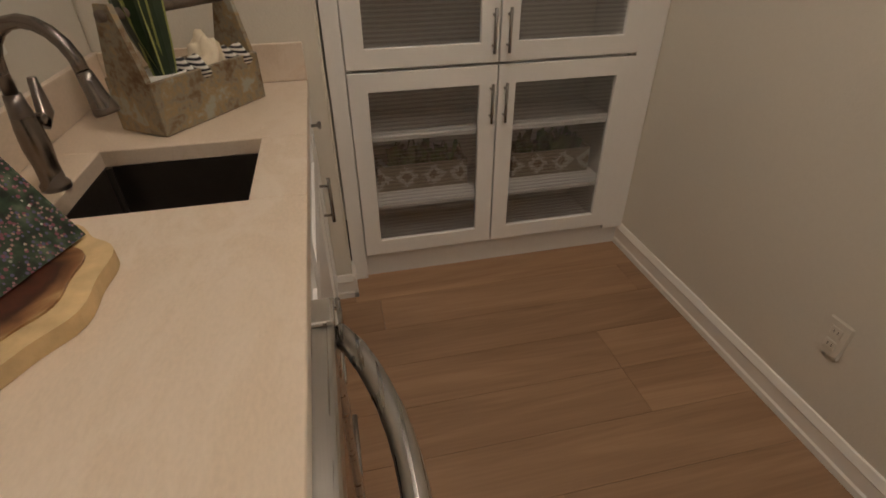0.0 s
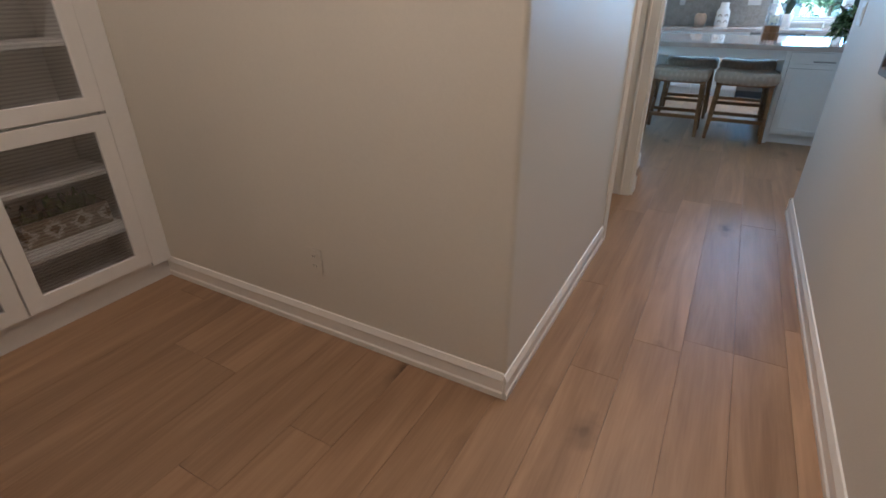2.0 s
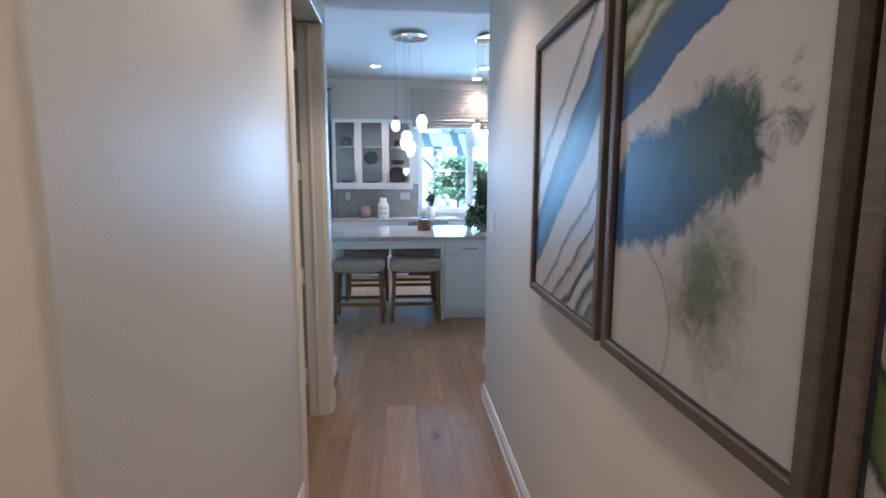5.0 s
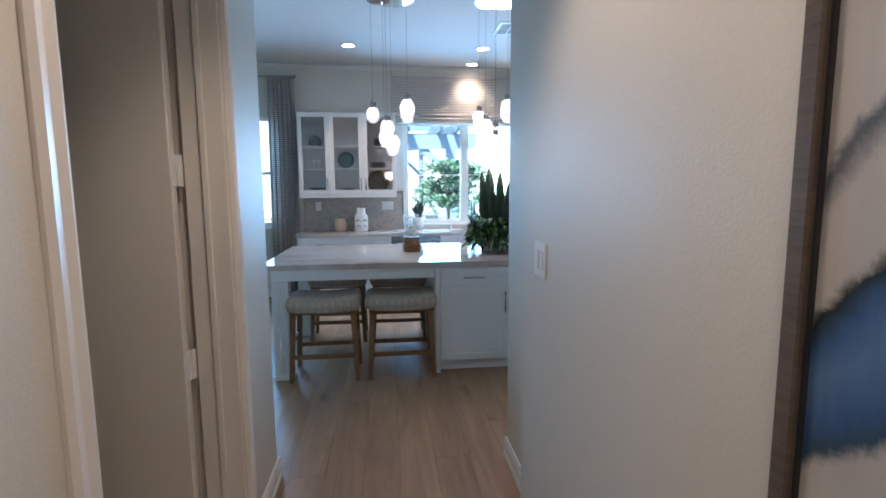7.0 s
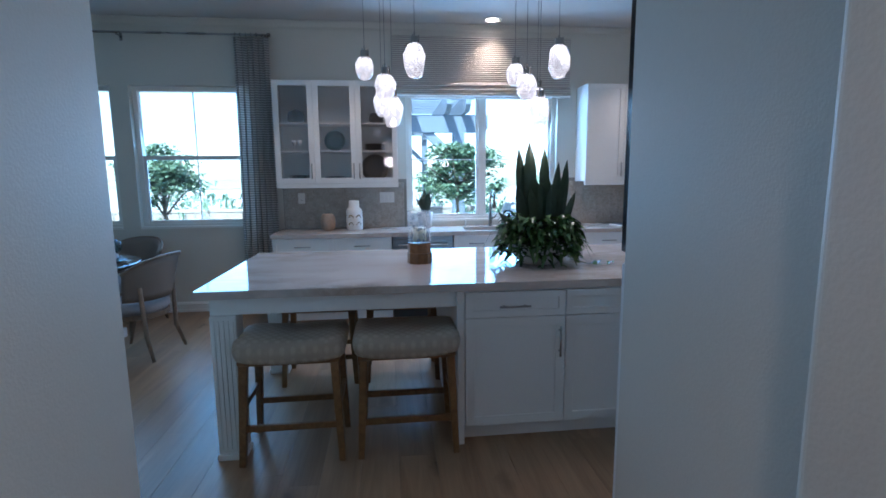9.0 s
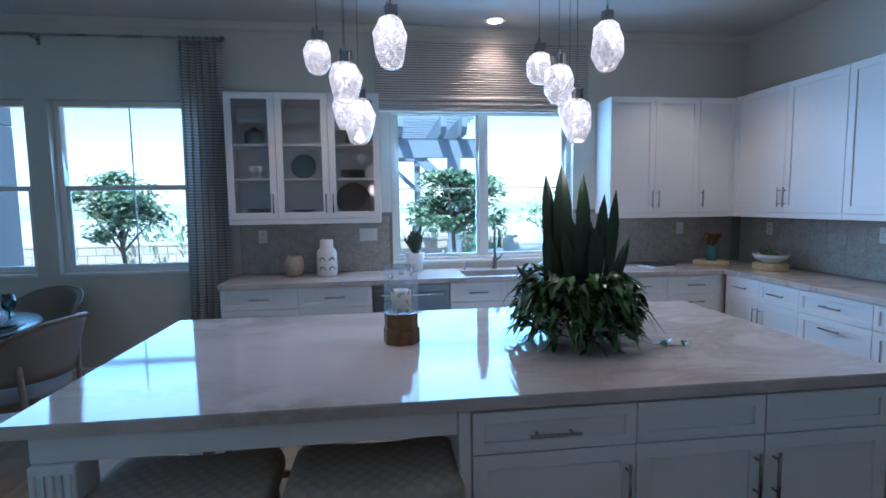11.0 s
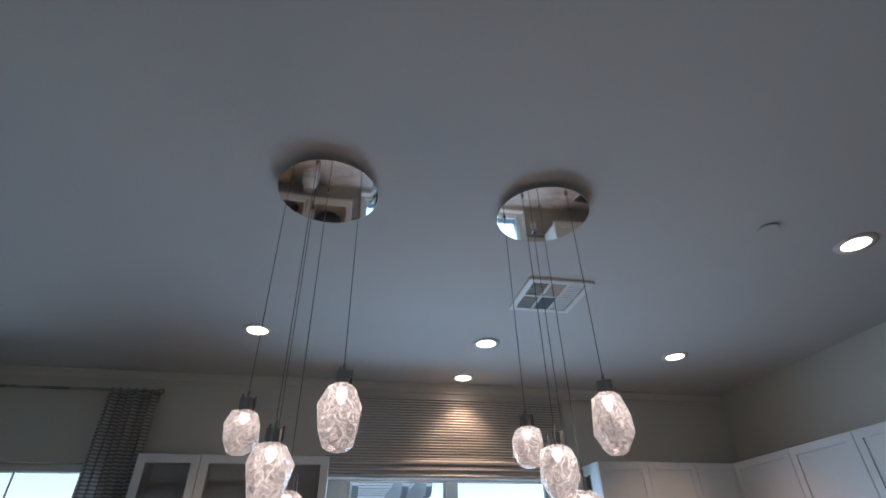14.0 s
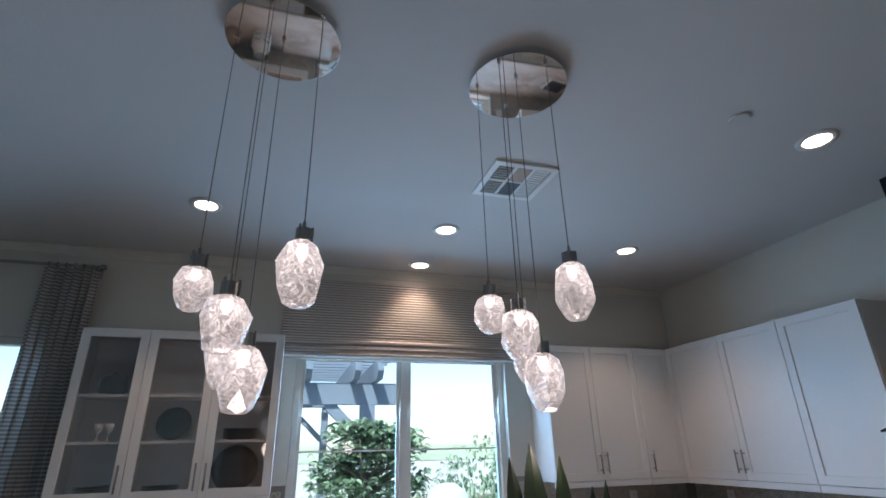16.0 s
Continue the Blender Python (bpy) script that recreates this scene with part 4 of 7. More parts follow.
# ---- pendant lights ----
def crystal(seed, r, h):
    """A faceted lump of glass, hanging down from z = 0."""
    rng = random.Random(seed)
    prof = [(0.34, 0.0), (0.72, -0.09), (1.0, -0.34), (0.96, -0.68), (0.62, -0.95), (0.34, -1.0)]
    bm = bmesh.new()
    for k, (pr, pz) in enumerate(prof):
        n = 6
        for i in range(n):
            a = 2 * math.pi * (i + 0.5 * (k % 2) + rng.uniform(-0.18, 0.18)) / n
            rr = r * pr * rng.uniform(0.88, 1.08)
            bm.verts.new((rr * math.cos(a), rr * math.sin(a), h * (pz + rng.uniform(-0.03, 0.03) * (1 if 0 < k < 5 else 0))))
    out = bmesh.ops.convex_hull(bm, input=bm.verts)
    bmesh.ops.delete(bm, geom=[g for g in out["geom_interior"] if isinstance(g, bmesh.types.BMVert)], context="VERTS")
    return bm


def lump_material():
    """Crackled crystal; its own emission stands in for light from the lamp in its cap."""
    m, nt, bsdf = material("self_glow_crystal")
    co = node(nt, "ShaderNodeTexCoord").outputs["Object"]
    n1 = node(nt, "ShaderNodeTexNoise", {"Vector": co, "Scale": 26.0, "Detail": 2.5, "Distortion": 2.4}).outputs["Fac"]
    d = node(nt, "ShaderNodeMath", {0: n1, 1: 0.5}, operation="SUBTRACT").outputs[0]
    d = node(nt, "ShaderNodeMath", {0: d}, operation="ABSOLUTE").outputs[0]
    f = node(nt, "ShaderNodeMapRange", {"Value": d, "From Max": 0.06, "To Min": 0.74, "To Max": 0.40}).outputs[0]
    lit = ramp(nt, d, [(0.0, (1.0, 0.97, 0.93)), (0.02, (0.88, 0.86, 0.83)), (0.07, (0.46, 0.45, 0.44))])
    # light and shade of the facets, put into the emission strength by normal
    tn = node(nt, "ShaderNodeNewGeometry").outputs["True Normal"]
    wn = node(nt, "ShaderNodeTexNoise", {"Vector": tn, "Scale": 3.0, "Detail": 0.0}).outputs["Fac"]
    fs = node(nt, "ShaderNodeMapRange", {"Value": wn, "From Min": 0.3, "From Max": 0.7, "To Min": 0.34, "To Max": 0.74}).outputs[0]
    # emission raised towards the cap, in place of the lamp's falloff
    gz = node(nt, "ShaderNodeSeparateXYZ", {0: node(nt, "ShaderNodeTexCoord").outputs["Generated"]}).outputs["Z"]
    near = node(nt, "ShaderNodeMapRange", {"Value": gz, "From Min": 0.15, "From Max": 0.85, "To Min": 0.66, "To Max": 1.5}).outputs[0]
    fs = node(nt, "ShaderNodeMath", {0: fs, 1: near}, operation="MULTIPLY").outputs[0]
    em = node(nt, "ShaderNodeEmission", {"Color": lit, "Strength": fs})
    tr = node(nt, "ShaderNodeBsdfTransparent", {"Color": (0.90, 0.90, 0.94, 1)})
    gl = node(nt, "ShaderNodeBsdfGlossy", {"Roughness": 0.06})
    nt.links.new(node(nt, "ShaderNodeBump", {"Height": n1, "Strength": 0.6, "Distance": 0.01}).outputs[0], gl.inputs["Normal"])
    a = node(nt, "ShaderNodeMixShader", {0: f, 1: tr.outputs[0], 2: em.outputs[0]})
    b = node(nt, "ShaderNodeMixShader", {0: 0.18, 1: a.outputs[0], 2: gl.outputs[0]})
    nt.links.new(b.outputs[0], nt.nodes["Material Output"].inputs[0])
    nt.nodes.remove(bsdf)
    return m


LUMP = lump_material()
WIRE = surface("steel_wire", (0.22, 0.21, 0.20), 0.4, metal=0.8, vary=0.05)


def canopy_face(r):
    """Height of the very slightly bowed mirror below the ceiling."""
    return -0.036 - 0.0016 * (1 - (r / 0.207) ** 2)


def pendant(cx, cy, drops, seed):
    e = thing("pendant_light", "mirrored canopy with five lit crackled-crystal drops over the island", "pendant light", (cx, cy, 3.14), 0, "pendant lights over the island")
    dome = [(r, canopy_face(r)) for r in (0.2068, 0.2060, 0.2045, 0.18, 0.15, 0.12, 0.09, 0.06, 0.03, 0.0)]
    part("canopy", lathe([(0, -0.001), (0.165, -0.001), (0.165, -0.029), (0.205, -0.0295), (0.207, -0.031), (0.207, -0.0355)] + dome, 72), CHROME, e, "mirror-polished round canopy", True)
    for k, (x, y, z, r, h) in enumerate(drops):
        x, y, z = x - cx, y - cy, z - 3.14
        face = canopy_face(math.hypot(x, y))
        part("wire", tube([(x, y, z + h / 2 + 0.05), (x, y, face)], 0.0016, 5), WIRE, e)
        part("stud", lathe([(0, 0.001), (0.007, 0.001), (0.007, -0.011), (0.003, -0.015), (0, -0.015)], 10, Matrix.Translation((x, y, face))), CHROME, e)
        cap = bmesh.new()
        add_tube(cap, [(x, y, z + h / 2 - 0.012), (x, y, z + h / 2 + 0.036)], 0.023, 16)
        for a in range(3):
            add_tube(cap, [(x + 0.024 * math.cos(a * 2.1), y + 0.024 * math.sin(a * 2.1), z + h / 2 - 0.015), (x + 0.024 * math.cos(a * 2.1), y + 0.024 * math.sin(a * 2.1), z + h / 2 + 0.044)], 0.004, 6)
        add_tube(cap, [(x, y, z + h / 2 + 0.036), (x, y, z + h / 2 + 0.06)], 0.005, 8)
        part("cap", cap, HANDLE, e, "dark chrome lamp cap")
        g = part("crystal", move(crystal(seed * 10 + k, r * 0.94, h), Matrix.Translation((x, y, z + h / 2))), LUMP, e, "faceted crackled crystal, its lit look made by surface emission")
        part("bulb", lathe([(0, -0.012), (0.014, -0.012), (0.018, -0.03), (0.016, -0.22 * h), (0.007, -0.32 * h), (0, -0.34 * h)], 14, Matrix.Translation((x, y, z + h / 2))), CORE, g, "glowing core", True)


DROPS1 = [(0.498, 6.505, 2.135, 0.062, 0.135), (0.620, 6.31, 1.990, 0.070, 0.150), (0.596, 6.60, 1.940, 0.062, 0.16), (0.794, 6.325, 2.145, 0.072, 0.195), (0.662, 6.475, 1.875, 0.070, 0.185)]
DROPS2 = [(1.443, 6.529, 2.115, 0.062, 0.135), (1.475, 6.37, 2.012, 0.070, 0.155), (1.617, 6.62, 1.975, 0.062, 0.16), (1.657, 6.325, 2.153, 0.070, 0.195), (1.576, 6.43, 1.875, 0.070, 0.185)]
pendant(0.663, 6.497, DROPS1, 3)
pendant(1.615, 6.497, DROPS2, 7)
for x in (0.663, 1.615):
    pl = lamp("POINT", "pendant_glow", pose(x, 6.42, 1.72), 1.0, (1.0, 0.9, 0.84))
    pl.data.shadow_soft_size = 0.08


# ---- ceiling fittings ----
def downlight(x, y, z):
    e = thing("downlight", "round white recessed downlight, lit", "downlight", (x, y, z), 0, "recessed downlights")
    part("trim_ring", lathe([(0.066, -0.001), (0.098, -0.001), (0.097, -0.007), (0.072, -0.010), (0.066, -0.007), (0.066, -0.001)], 32), PLASTIC, e, smooth=True)
    part("lens", lathe([(0, -0.003), (0.066, -0.003), (0.066, -0.006), (0, -0.006)], 32), LED, e, "glowing warm lens")


for cx, cy in CANS_KITCHEN:
    downlight(cx, cy, 3.14)
for cx, cy in CANS_HALL:
    downlight(cx, cy, 2.75)

vent = thing("ceiling_vent", "square white ceiling air vent with dark louvres", "vent", (1.96, 7.285, 3.14))
part("backing", boxes([(-0.17, 0.17, -0.17, 0.17, -0.004, -0.001)]), SLOT, vent)
part("frame", boxes([(-0.195, 0.195, -0.195, -0.160, -0.014, -0.001), (-0.195, 0.195, 0.160, 0.195, -0.014, -0.001), (-0.195, -0.160, -0.16, 0.16, -0.014, -0.001), (0.16, 0.195, -0.16, 0.16, -0.014, -0.001), (-0.062, -0.046, -0.16, 0.16, -0.013, -0.004), (0.046, 0.062, -0.16, 0.16, -0.013, -0.004), (-0.16, 0.16, -0.008, 0.008, -0.013, -0.004)], 0.001), PLASTIC, vent)
for col in range(3):
    x0, x1 = -0.16 + 0.108 * col, -0.062 + 0.108 * col
    for half in range(2):
        for k in range(6):
            y = -0.152 + 0.168 * half + 0.024 * k
            if col == 1:
                continue
            if col == 0:
                bm = box(x0 + 0.002, x1 - 0.002, y, y + 0.0035, -0.012, -0.004, 0)
            else:
                bm = box(x0 + 0.002, x1 - 0.002, y, y + 0.015, -0.012, -0.004, 0)
            part("slat", bm, PLASTIC, vent)
# middle column has no slats: one dark and one brown plate fill it
part("damper", boxes([(-0.046, 0.046, 0.008, 0.155, -0.010, -0.005)]), DARKWARE, vent, "dark flat plate between the slats")
part("damper", boxes([(-0.046, 0.046, -0.155, -0.008, -0.010, -0.005)]), CLAY, vent, "brown flat plate between the slats")
sp = thing("sprinkler_cover", "flush round white sprinkler cover on the ceiling", "sprinkler", (2.771, 6.451, 3.14))
part("cover", lathe([(0, -0.001), (0.05, -0.001), (0.05, -0.008), (0.046, -0.011), (0, -0.011)], 28), CEIL, sp)

# ---- shade, curtain, rod ----
rs = thing("roman_shade", "brown ribbed woven roman shade, half raised", "roman shade", (0.705, 8.985, 2.36))


def shade_cloth(u, v):
    z = 0.64 * v
    y = 0.0
    if z < 0.15:
        y = -0.028 * abs(math.sin(z / 0.15 * math.pi * 3)) - 0.015 * (1 - z / 0.15)
    else:
        y = -0.004 * math.sin(z / 0.0215 * 2 * math.pi)
    return (2.01 * u, y + 0.006 * math.sin(u * 9), z)


part("cloth", sheet(shade_cloth, 12, 160, 0.004), SHADE, rs)
part("head_rail", box(0.0, 2.01, 0.008, 0.060, 0.60, 0.645, 0.003), SHADE, rs)
part("bottom_bar", box(0.0, 2.01, 0.004, 0.020, -0.006, 0.02, 0.003), SHADE, rs)

rod = thing("curtain_rod", "thin bronze curtain rod with round brackets", "curtain rod", (0, 8.95, 2.965))
part("rod", tube([(-4.9, 0, 0), (-0.60, 0, 0)], 0.011, 12), HANDLE, rod)
part("finial", lathe([(0, 0), (0.018, 0), (0.022, 0.02), (0.018, 0.04), (0, 0.042)], 16, Matrix.Translation((-0.60, 0, 0)) @ Matrix.Rotation(radians(90), 4, "Y")), HANDLE, rod)
for x in (-2.08, -0.62, -3.6):
    part("bracket", boxes([(x - 0.008, x + 0.008, 0.0, 0.098, -0.022, -0.010), (x - 0.014, x + 0.014, 0.088, 0.098, -0.06, 0.03)], 0.002), HANDLE, rod)


def curtain(x0, x1, label):
    e = thing("curtain", label, "curtain", (0, 8.93, 0.012))
    n = 6.5

    def cloth(u, v):
        k = 0.6 + 0.4 * (1 - v)
        a = u * n * 2 * math.pi
        spread = 1.0 + 0.10 * (1 - v)
        x = x1 - (x1 - x0) * (1 - u) * spread + 0.010 * math.sin(2 * a)
        return (x, 0.045 * k * math.sin(a) + 0.012 * math.sin(a * 0.37 + 3 * v), 2.92 * v)

    part("cloth", sheet(cloth, 120, 26, 0.003), CURTAIN, e, smooth=True)
    for k in range(7):
        x = x0 + (x1 - x0) * (k + 0.25) / 6.6
        part("ring", tube([(x, 0.02 + 0.018 * math.cos(a * 0.7), 2.953 + 0.018 * math.sin(a * 0.7)) for a in range(10)], 0.003, 6), HANDLE, e)


curtain(-0.93, -0.575, "grey-brown striped linen curtain hanging to the floor")
curtain(-4.30, -3.62, "grey-brown striped linen curtain in the corner")


# ---- wall plates ----
def wall_plate(name, loc, rz, w, h, label, kind):
    """A plate whose face looks along local -y."""
    e = thing(name, label, kind, loc, rz)
    part("plate", box(-w / 2, w / 2, -0.006, -0.0005, -h / 2, h / 2, 0.002, 2), PLASTIC, e)
    if kind == "outlet":
        for z in (-0.022, 0.022):
            r = part("receptacle", box(-0.016, 0.016, -0.0085, -0.006, z - 0.014, z + 0.014, 0.001), PLASTIC, e)
            for sx in (-0.007, 0.005):
                part("slot", box(sx, sx + 0.003, -0.009, -0.0085, z - 0.004, z + 0.006, 0), SLOT, r)
    else:
        n = max(1, round((w - 0.03) / 0.046))
        for k in range(n):
            x = (k - (n - 1) / 2) * 0.046
            part("rocker", box(x - 0.0165, x + 0.0165, -0.010, -0.006, -0.033, 0.033, 0.002), PLASTIC, e)
    return e


wall_plate("outlet", (-0.335, WN - 0.012, 1.256), 0, 0.075, 0.118, "white outlet on the tiled backsplash", "outlet")
wall_plate("light_switch", (0.615, WN - 0.012, 1.256), 0, 0.165, 0.118, "white triple switch on the tiled backsplash", "switch")
wall_plate("outlet", (2.70, WN - 0.012, 1.256), 0, 0.075, 0.118, "white outlet on the tiled backsplash", "outlet")
wall_plate("outlet", (3.72, WN - 0.012, 1.256), 0, 0.075, 0.118, "white outlet on the tiled backsplash", "outlet")
wall_plate("outlet", (4.388, 8.65, 1.256), -90, 0.075, 0.118, "white outlet on the tiled backsplash", "outlet")
wall_plate("outlet", (4.388, 7.56, 1.256), -90, 0.075, 0.118, "white outlet on the tiled backsplash", "outlet")
wall_plate("light_switch", (XR, 3.612, 1.255), -90, 0.120, 0.118, "white double light switch on the hall wall", "switch")
cover = thing("wall_outlet", "outlet plate painted like the pantry wall", "outlet", (-0.785, WY, 0.365))
part("plate", box(-0.036, 0.036, -0.009, -0.0005, -0.058, 0.058, 0.003, 2), WALL, cover)
for z in (-0.022, 0.022):
    face = part("receptacle", box(-0.017, 0.017, -0.012, -0.009, z - 0.015, z + 0.015, 0.0015), WALL, cover)
    for sx in (-0.007, 0.005):
        part("slot", box(sx, sx + 0.002, -0.0125, -0.012, z - 0.004, z + 0.006, 0), SLOT, face)
wall_plate("outlet", (-1.30, -0.66, 1.17), 180, 0.072, 0.116, "white outlet above the sink counter", "outlet")


# ---- cooking wall: hood, cooktop, tall oven unit ----
hood = thing("range_hood", "black chimney range hood with a curved glass canopy", "range hood", (4.4, 6.54, 0))
part("chimney", boxes([(-0.30, -0.001, -0.17, 0.17, 1.86, 3.138)], 0.004), HOODBLACK, hood)
part("motor_box", boxes([(-0.46, -0.001, -0.30, 0.30, 1.78, 1.858)], 0.004), HOODBLACK, hood)
part("canopy", sheet(lambda u, v: (-0.52 + 0.50 * v, -0.47 + 0.94 * u, 1.83 - 0.09 * (2 * u - 1) ** 2 - 0.02 * (1 - v)), 18, 4, 0.006), CABGLASS, hood, "curved smoked glass canopy")
part("rim", tube([(-0.52, -0.47 + 0.94 * k / 16, 1.81 - 0.09 * (2 * k / 16 - 1) ** 2) for k in range(17)], 0.006, 6), HOODBLACK, hood)
ck = thing("cooktop", "black gas cooktop set into the worktop", "cooktop", (4.08, 6.56, 0.916))
part("tray", box(-0.26, 0.24, -0.46, 0.46, 0.0, 0.012, 0.004), STEEL, ck)
for y in (-0.30, 0.0, 0.30):
    for x in (-0.11, 0.11):
        part("burner", lathe([(0, 0.012), (0.05, 0.012), (0.045, 0.024), (0.03, 0.03), (0, 0.03)], 18, Matrix.Translation((x, y, 0))), HOODBLACK, ck)
    bm = boxes([(-0.23, 0.22, y - 0.13, y - 0.118, 0.035, 0.05), (-0.23, 0.22, y + 0.118, y + 0.13, 0.035, 0.05), (-0.23, -0.218, y - 0.118, y + 0.118, 0.035, 0.05), (0.208, 0.22, y - 0.118, y + 0.118, 0.035, 0.05), (-0.218, 0.208, y - 0.006, y + 0.006, 0.035, 0.05)])
    for x in (-0.224, 0.214):
        add_box(bm, x - 0.006, x + 0.006, y - 0.13, y - 0.118, 0.012, 0.035)
        add_box(bm, x - 0.006, x + 0.006, y + 0.118, y + 0.13, 0.012, 0.035)
    part("grate", bm, HOODBLACK, ck)

tower = thing("oven_tower", "tall white cabinet holding a black glass microwave oven", "oven cabinet", (1.372, 3.852, 0))
part("carcass", boxes([(0, 0.80, 0, 0.74, 0.0, 2.47)], 0.004), CAB, tower)
d = part("oven_door", box(-0.10, 0.776, 0.742, 0.80, 1.26, 1.95, 0.004), BLACK, tower, "black glass oven door")
part("handle", tube([(0.04, 0.80, 1.70), (0.04, 0.84, 1.70), (0.72, 0.84, 1.70), (0.72, 0.80, 1.70)], 0.009, 8), HANDLE, d)
d = part("lower_door", box(-0.10, 0.776, 0.742, 0.79, 0.10, 1.23, 0.004), CAB, tower)
# ---- things on the kitchen worktop ----
TOP = 0.916


def turned(name, label, cat, loc, prof, mat, seg=28):
    e = thing(name, label, cat, loc)
    part("body", lathe(prof, seg), mat, e, smooth=True)
    return e


v = turned("ceramic_vase", "white ceramic bottle vase with dark half-moon marks", "vase", (0.255, 8.80, TOP), [(0, 0), (0.080, 0), (0.088, 0.01), (0.090, 0.09), (0.088, 0.20), (0.075, 0.232), (0.056, 0.245), (0.056, 0.315), (0.050, 0.318), (0.046, 0.30), (0, 0.25)], CERAMIC)
for z in (0.055, 0.135):
    for a in (-1.3, -0.35, 0.6, 1.55):
        bm = bmesh.new()
        ring = []
        for k in range(9):
            t = math.pi * k / 8
            ang = -math.pi / 2 + a + 0.34 * math.cos(t)
            ring.append(bm.verts.new((0.0915 * math.cos(ang), 0.0915 * math.sin(ang), z + 0.036 * math.sin(t))))
        bm.faces.new(ring)
        part("half_moon", bm, BOXWOOD, v, "dark half-moon mark")
turned("clay_pot", "small tan clay pot", "pot", (-0.03, 8.82, TOP), [(0, 0), (0.055, 0), (0.075, 0.03), (0.082, 0.09), (0.076, 0.145), (0.058, 0.17), (0.055, 0.178), (0.048, 0.17), (0, 0.12)], CLAY)


def blade(bm, base, lean, height, width, twist, rng, thick=0.004, curl=0.0):
    """One upright pointed leaf with a folded middle."""
    d = Vector((math.cos(twist), math.sin(twist), 0))
    side = Vector((-d.y, d.x, 0))
    n = 8
    rows = []
    for k in range(n + 1):
        t = k / n
        p = Vector(base) + Vector((lean[0], lean[1], 0)) * (t ** 1.6) + Vector((0, 0, height * t * (1 - curl * t * t)))
        wv = width * (0.50 + 1.0 * t - 0.55 * t * t) * (1 - max(0, (t - 0.68) / 0.32) ** 1.8)
        p = p + d * 0.010 * math.sin(5 * t + twist)
        rows.append([bm.verts.new(p - side * wv / 2), bm.verts.new(p + d * (-wv * 0.16)), bm.verts.new(p + side * wv / 2), bm.verts.new(p + d * thick)])
    for a, b in zip(rows, rows[1:]):
        for i in range(4):
            j = (i + 1) % 4
            bm.faces.new((a[i], a[j], b[j], b[i]))
    bm.faces.new(rows[0])
    return bm


def arching(bm, base, ang, reach, rise, drop, width, rng):
    """One arching, drooping leaf."""
    d = Vector((math.cos(ang), math.sin(ang), 0))
    s = Vector((-d.y, d.x, 0))
    n = 6
    prev = None
    tw = rng.uniform(-0.5, 0.5)
    for k in range(n + 1):
        t = k / n
        p = Vector(base) + d * reach * t + Vector((0, 0, rise * math.sin(math.pi * min(1, t * 1.1) * 0.8) - drop * t * t))
        w = width * math.sin(math.pi * (0.08 + 0.92 * t)) ** 0.8 * 0.5
        up = Vector((0, 0, w * 0.35))
        sd = s + Vector((0, 0, tw))
        row = [bm.verts.new(p - sd * w + up), bm.verts.new(p), bm.verts.new(p + sd * w + up)]
        if prev:
            bm.faces.new((prev[0], prev[1], row[1], row[0]))
            bm.faces.new((prev[1], prev[2], row[2], row[1]))
        prev = row


rng = random.Random(5)
sp1 = thing("small_snake_plant", "small snake plant in a white pot by the window", "potted plant", (1.035, 8.88, TOP))
part("pot", lathe([(0, 0), (0.066, 0), (0.088, 0.175), (0.083, 0.177), (0.076, 0.14), (0, 0.14)], 24), CERAMIC, sp1, "plain white tapered pot", True)
for k in range(9):
    a = 2 * math.pi * k / 9 + rng.uniform(-0.3, 0.3)
    part("leaf", blade(bmesh.new(), (0.02 * math.cos(a), 0.02 * math.sin(a), 0.12), (0.10 * math.cos(a), 0.10 * math.sin(a)), rng.uniform(0.20, 0.32), 0.056, a, rng), SNAKE, sp1)

# open book, board with a teal jar, and a stacked bowl
bk = thing("magazine", "thin magazine lying on the worktop", "magazine", (3.30, 8.72, TOP), 12)
part("cover", boxes([(-0.13, 0.13, -0.10, 0.10, 0.0, 0.012)], 0.002), CERAMIC, bk)
part("second_cover", box(-0.10, 0.14, -0.09, 0.09, 0.013, 0.024, 0.002), DARKWARE, bk)
tb = thing("serving_board", "round pale wooden serving board", "board", (3.86, 8.74, TOP))
part("board", lathe([(0, 0), (0.15, 0), (0.155, 0.02), (0.15, 0.042), (0, 0.042)], 32), BARK, tb, smooth=False)
tj = turned("teal_jar", "dark teal jar with dried orange flowers", "jar", (3.88, 8.76, TOP + 0.043), [(0, 0), (0.045, 0), (0.055, 0.04), (0.05, 0.11), (0.035, 0.13), (0.038, 0.14), (0, 0.13)], TEAL)
DRIED = leaf("dried_flower", (0.12, 0.045, 0.02), (0.26, 0.11, 0.05), 0.9)
bm = bmesh.new()
for k in range(60):
    a = rng.uniform(0, 6.28)
    arching(bm, (rng.uniform(-0.02, 0.02), rng.uniform(-0.02, 0.02), rng.uniform(0.13, 0.18)), a, rng.uniform(0.03, 0.09), rng.uniform(0.02, 0.10), 0.01, 0.03, rng)
part("flowers", bm, DRIED, tj, "dried orange flower heads")
sb = thing("wooden_drum", "round pale wooden stand", "stand", (4.13, 8.32, TOP))
part("drum", lathe([(0, 0), (0.135, 0), (0.14, 0.01), (0.14, 0.055), (0.13, 0.06), (0, 0.06)], 32), BARK, sb)
bw = turned("footed_bowl", "pale stone footed bowl of green succulents", "bowl", (4.13, 8.32, TOP + 0.061), [(0, 0), (0.06, 0), (0.07, 0.012), (0.12, 0.035), (0.145, 0.075), (0.138, 0.076), (0.11, 0.045), (0, 0.03)], CERAMIC)
bm = bmesh.new()
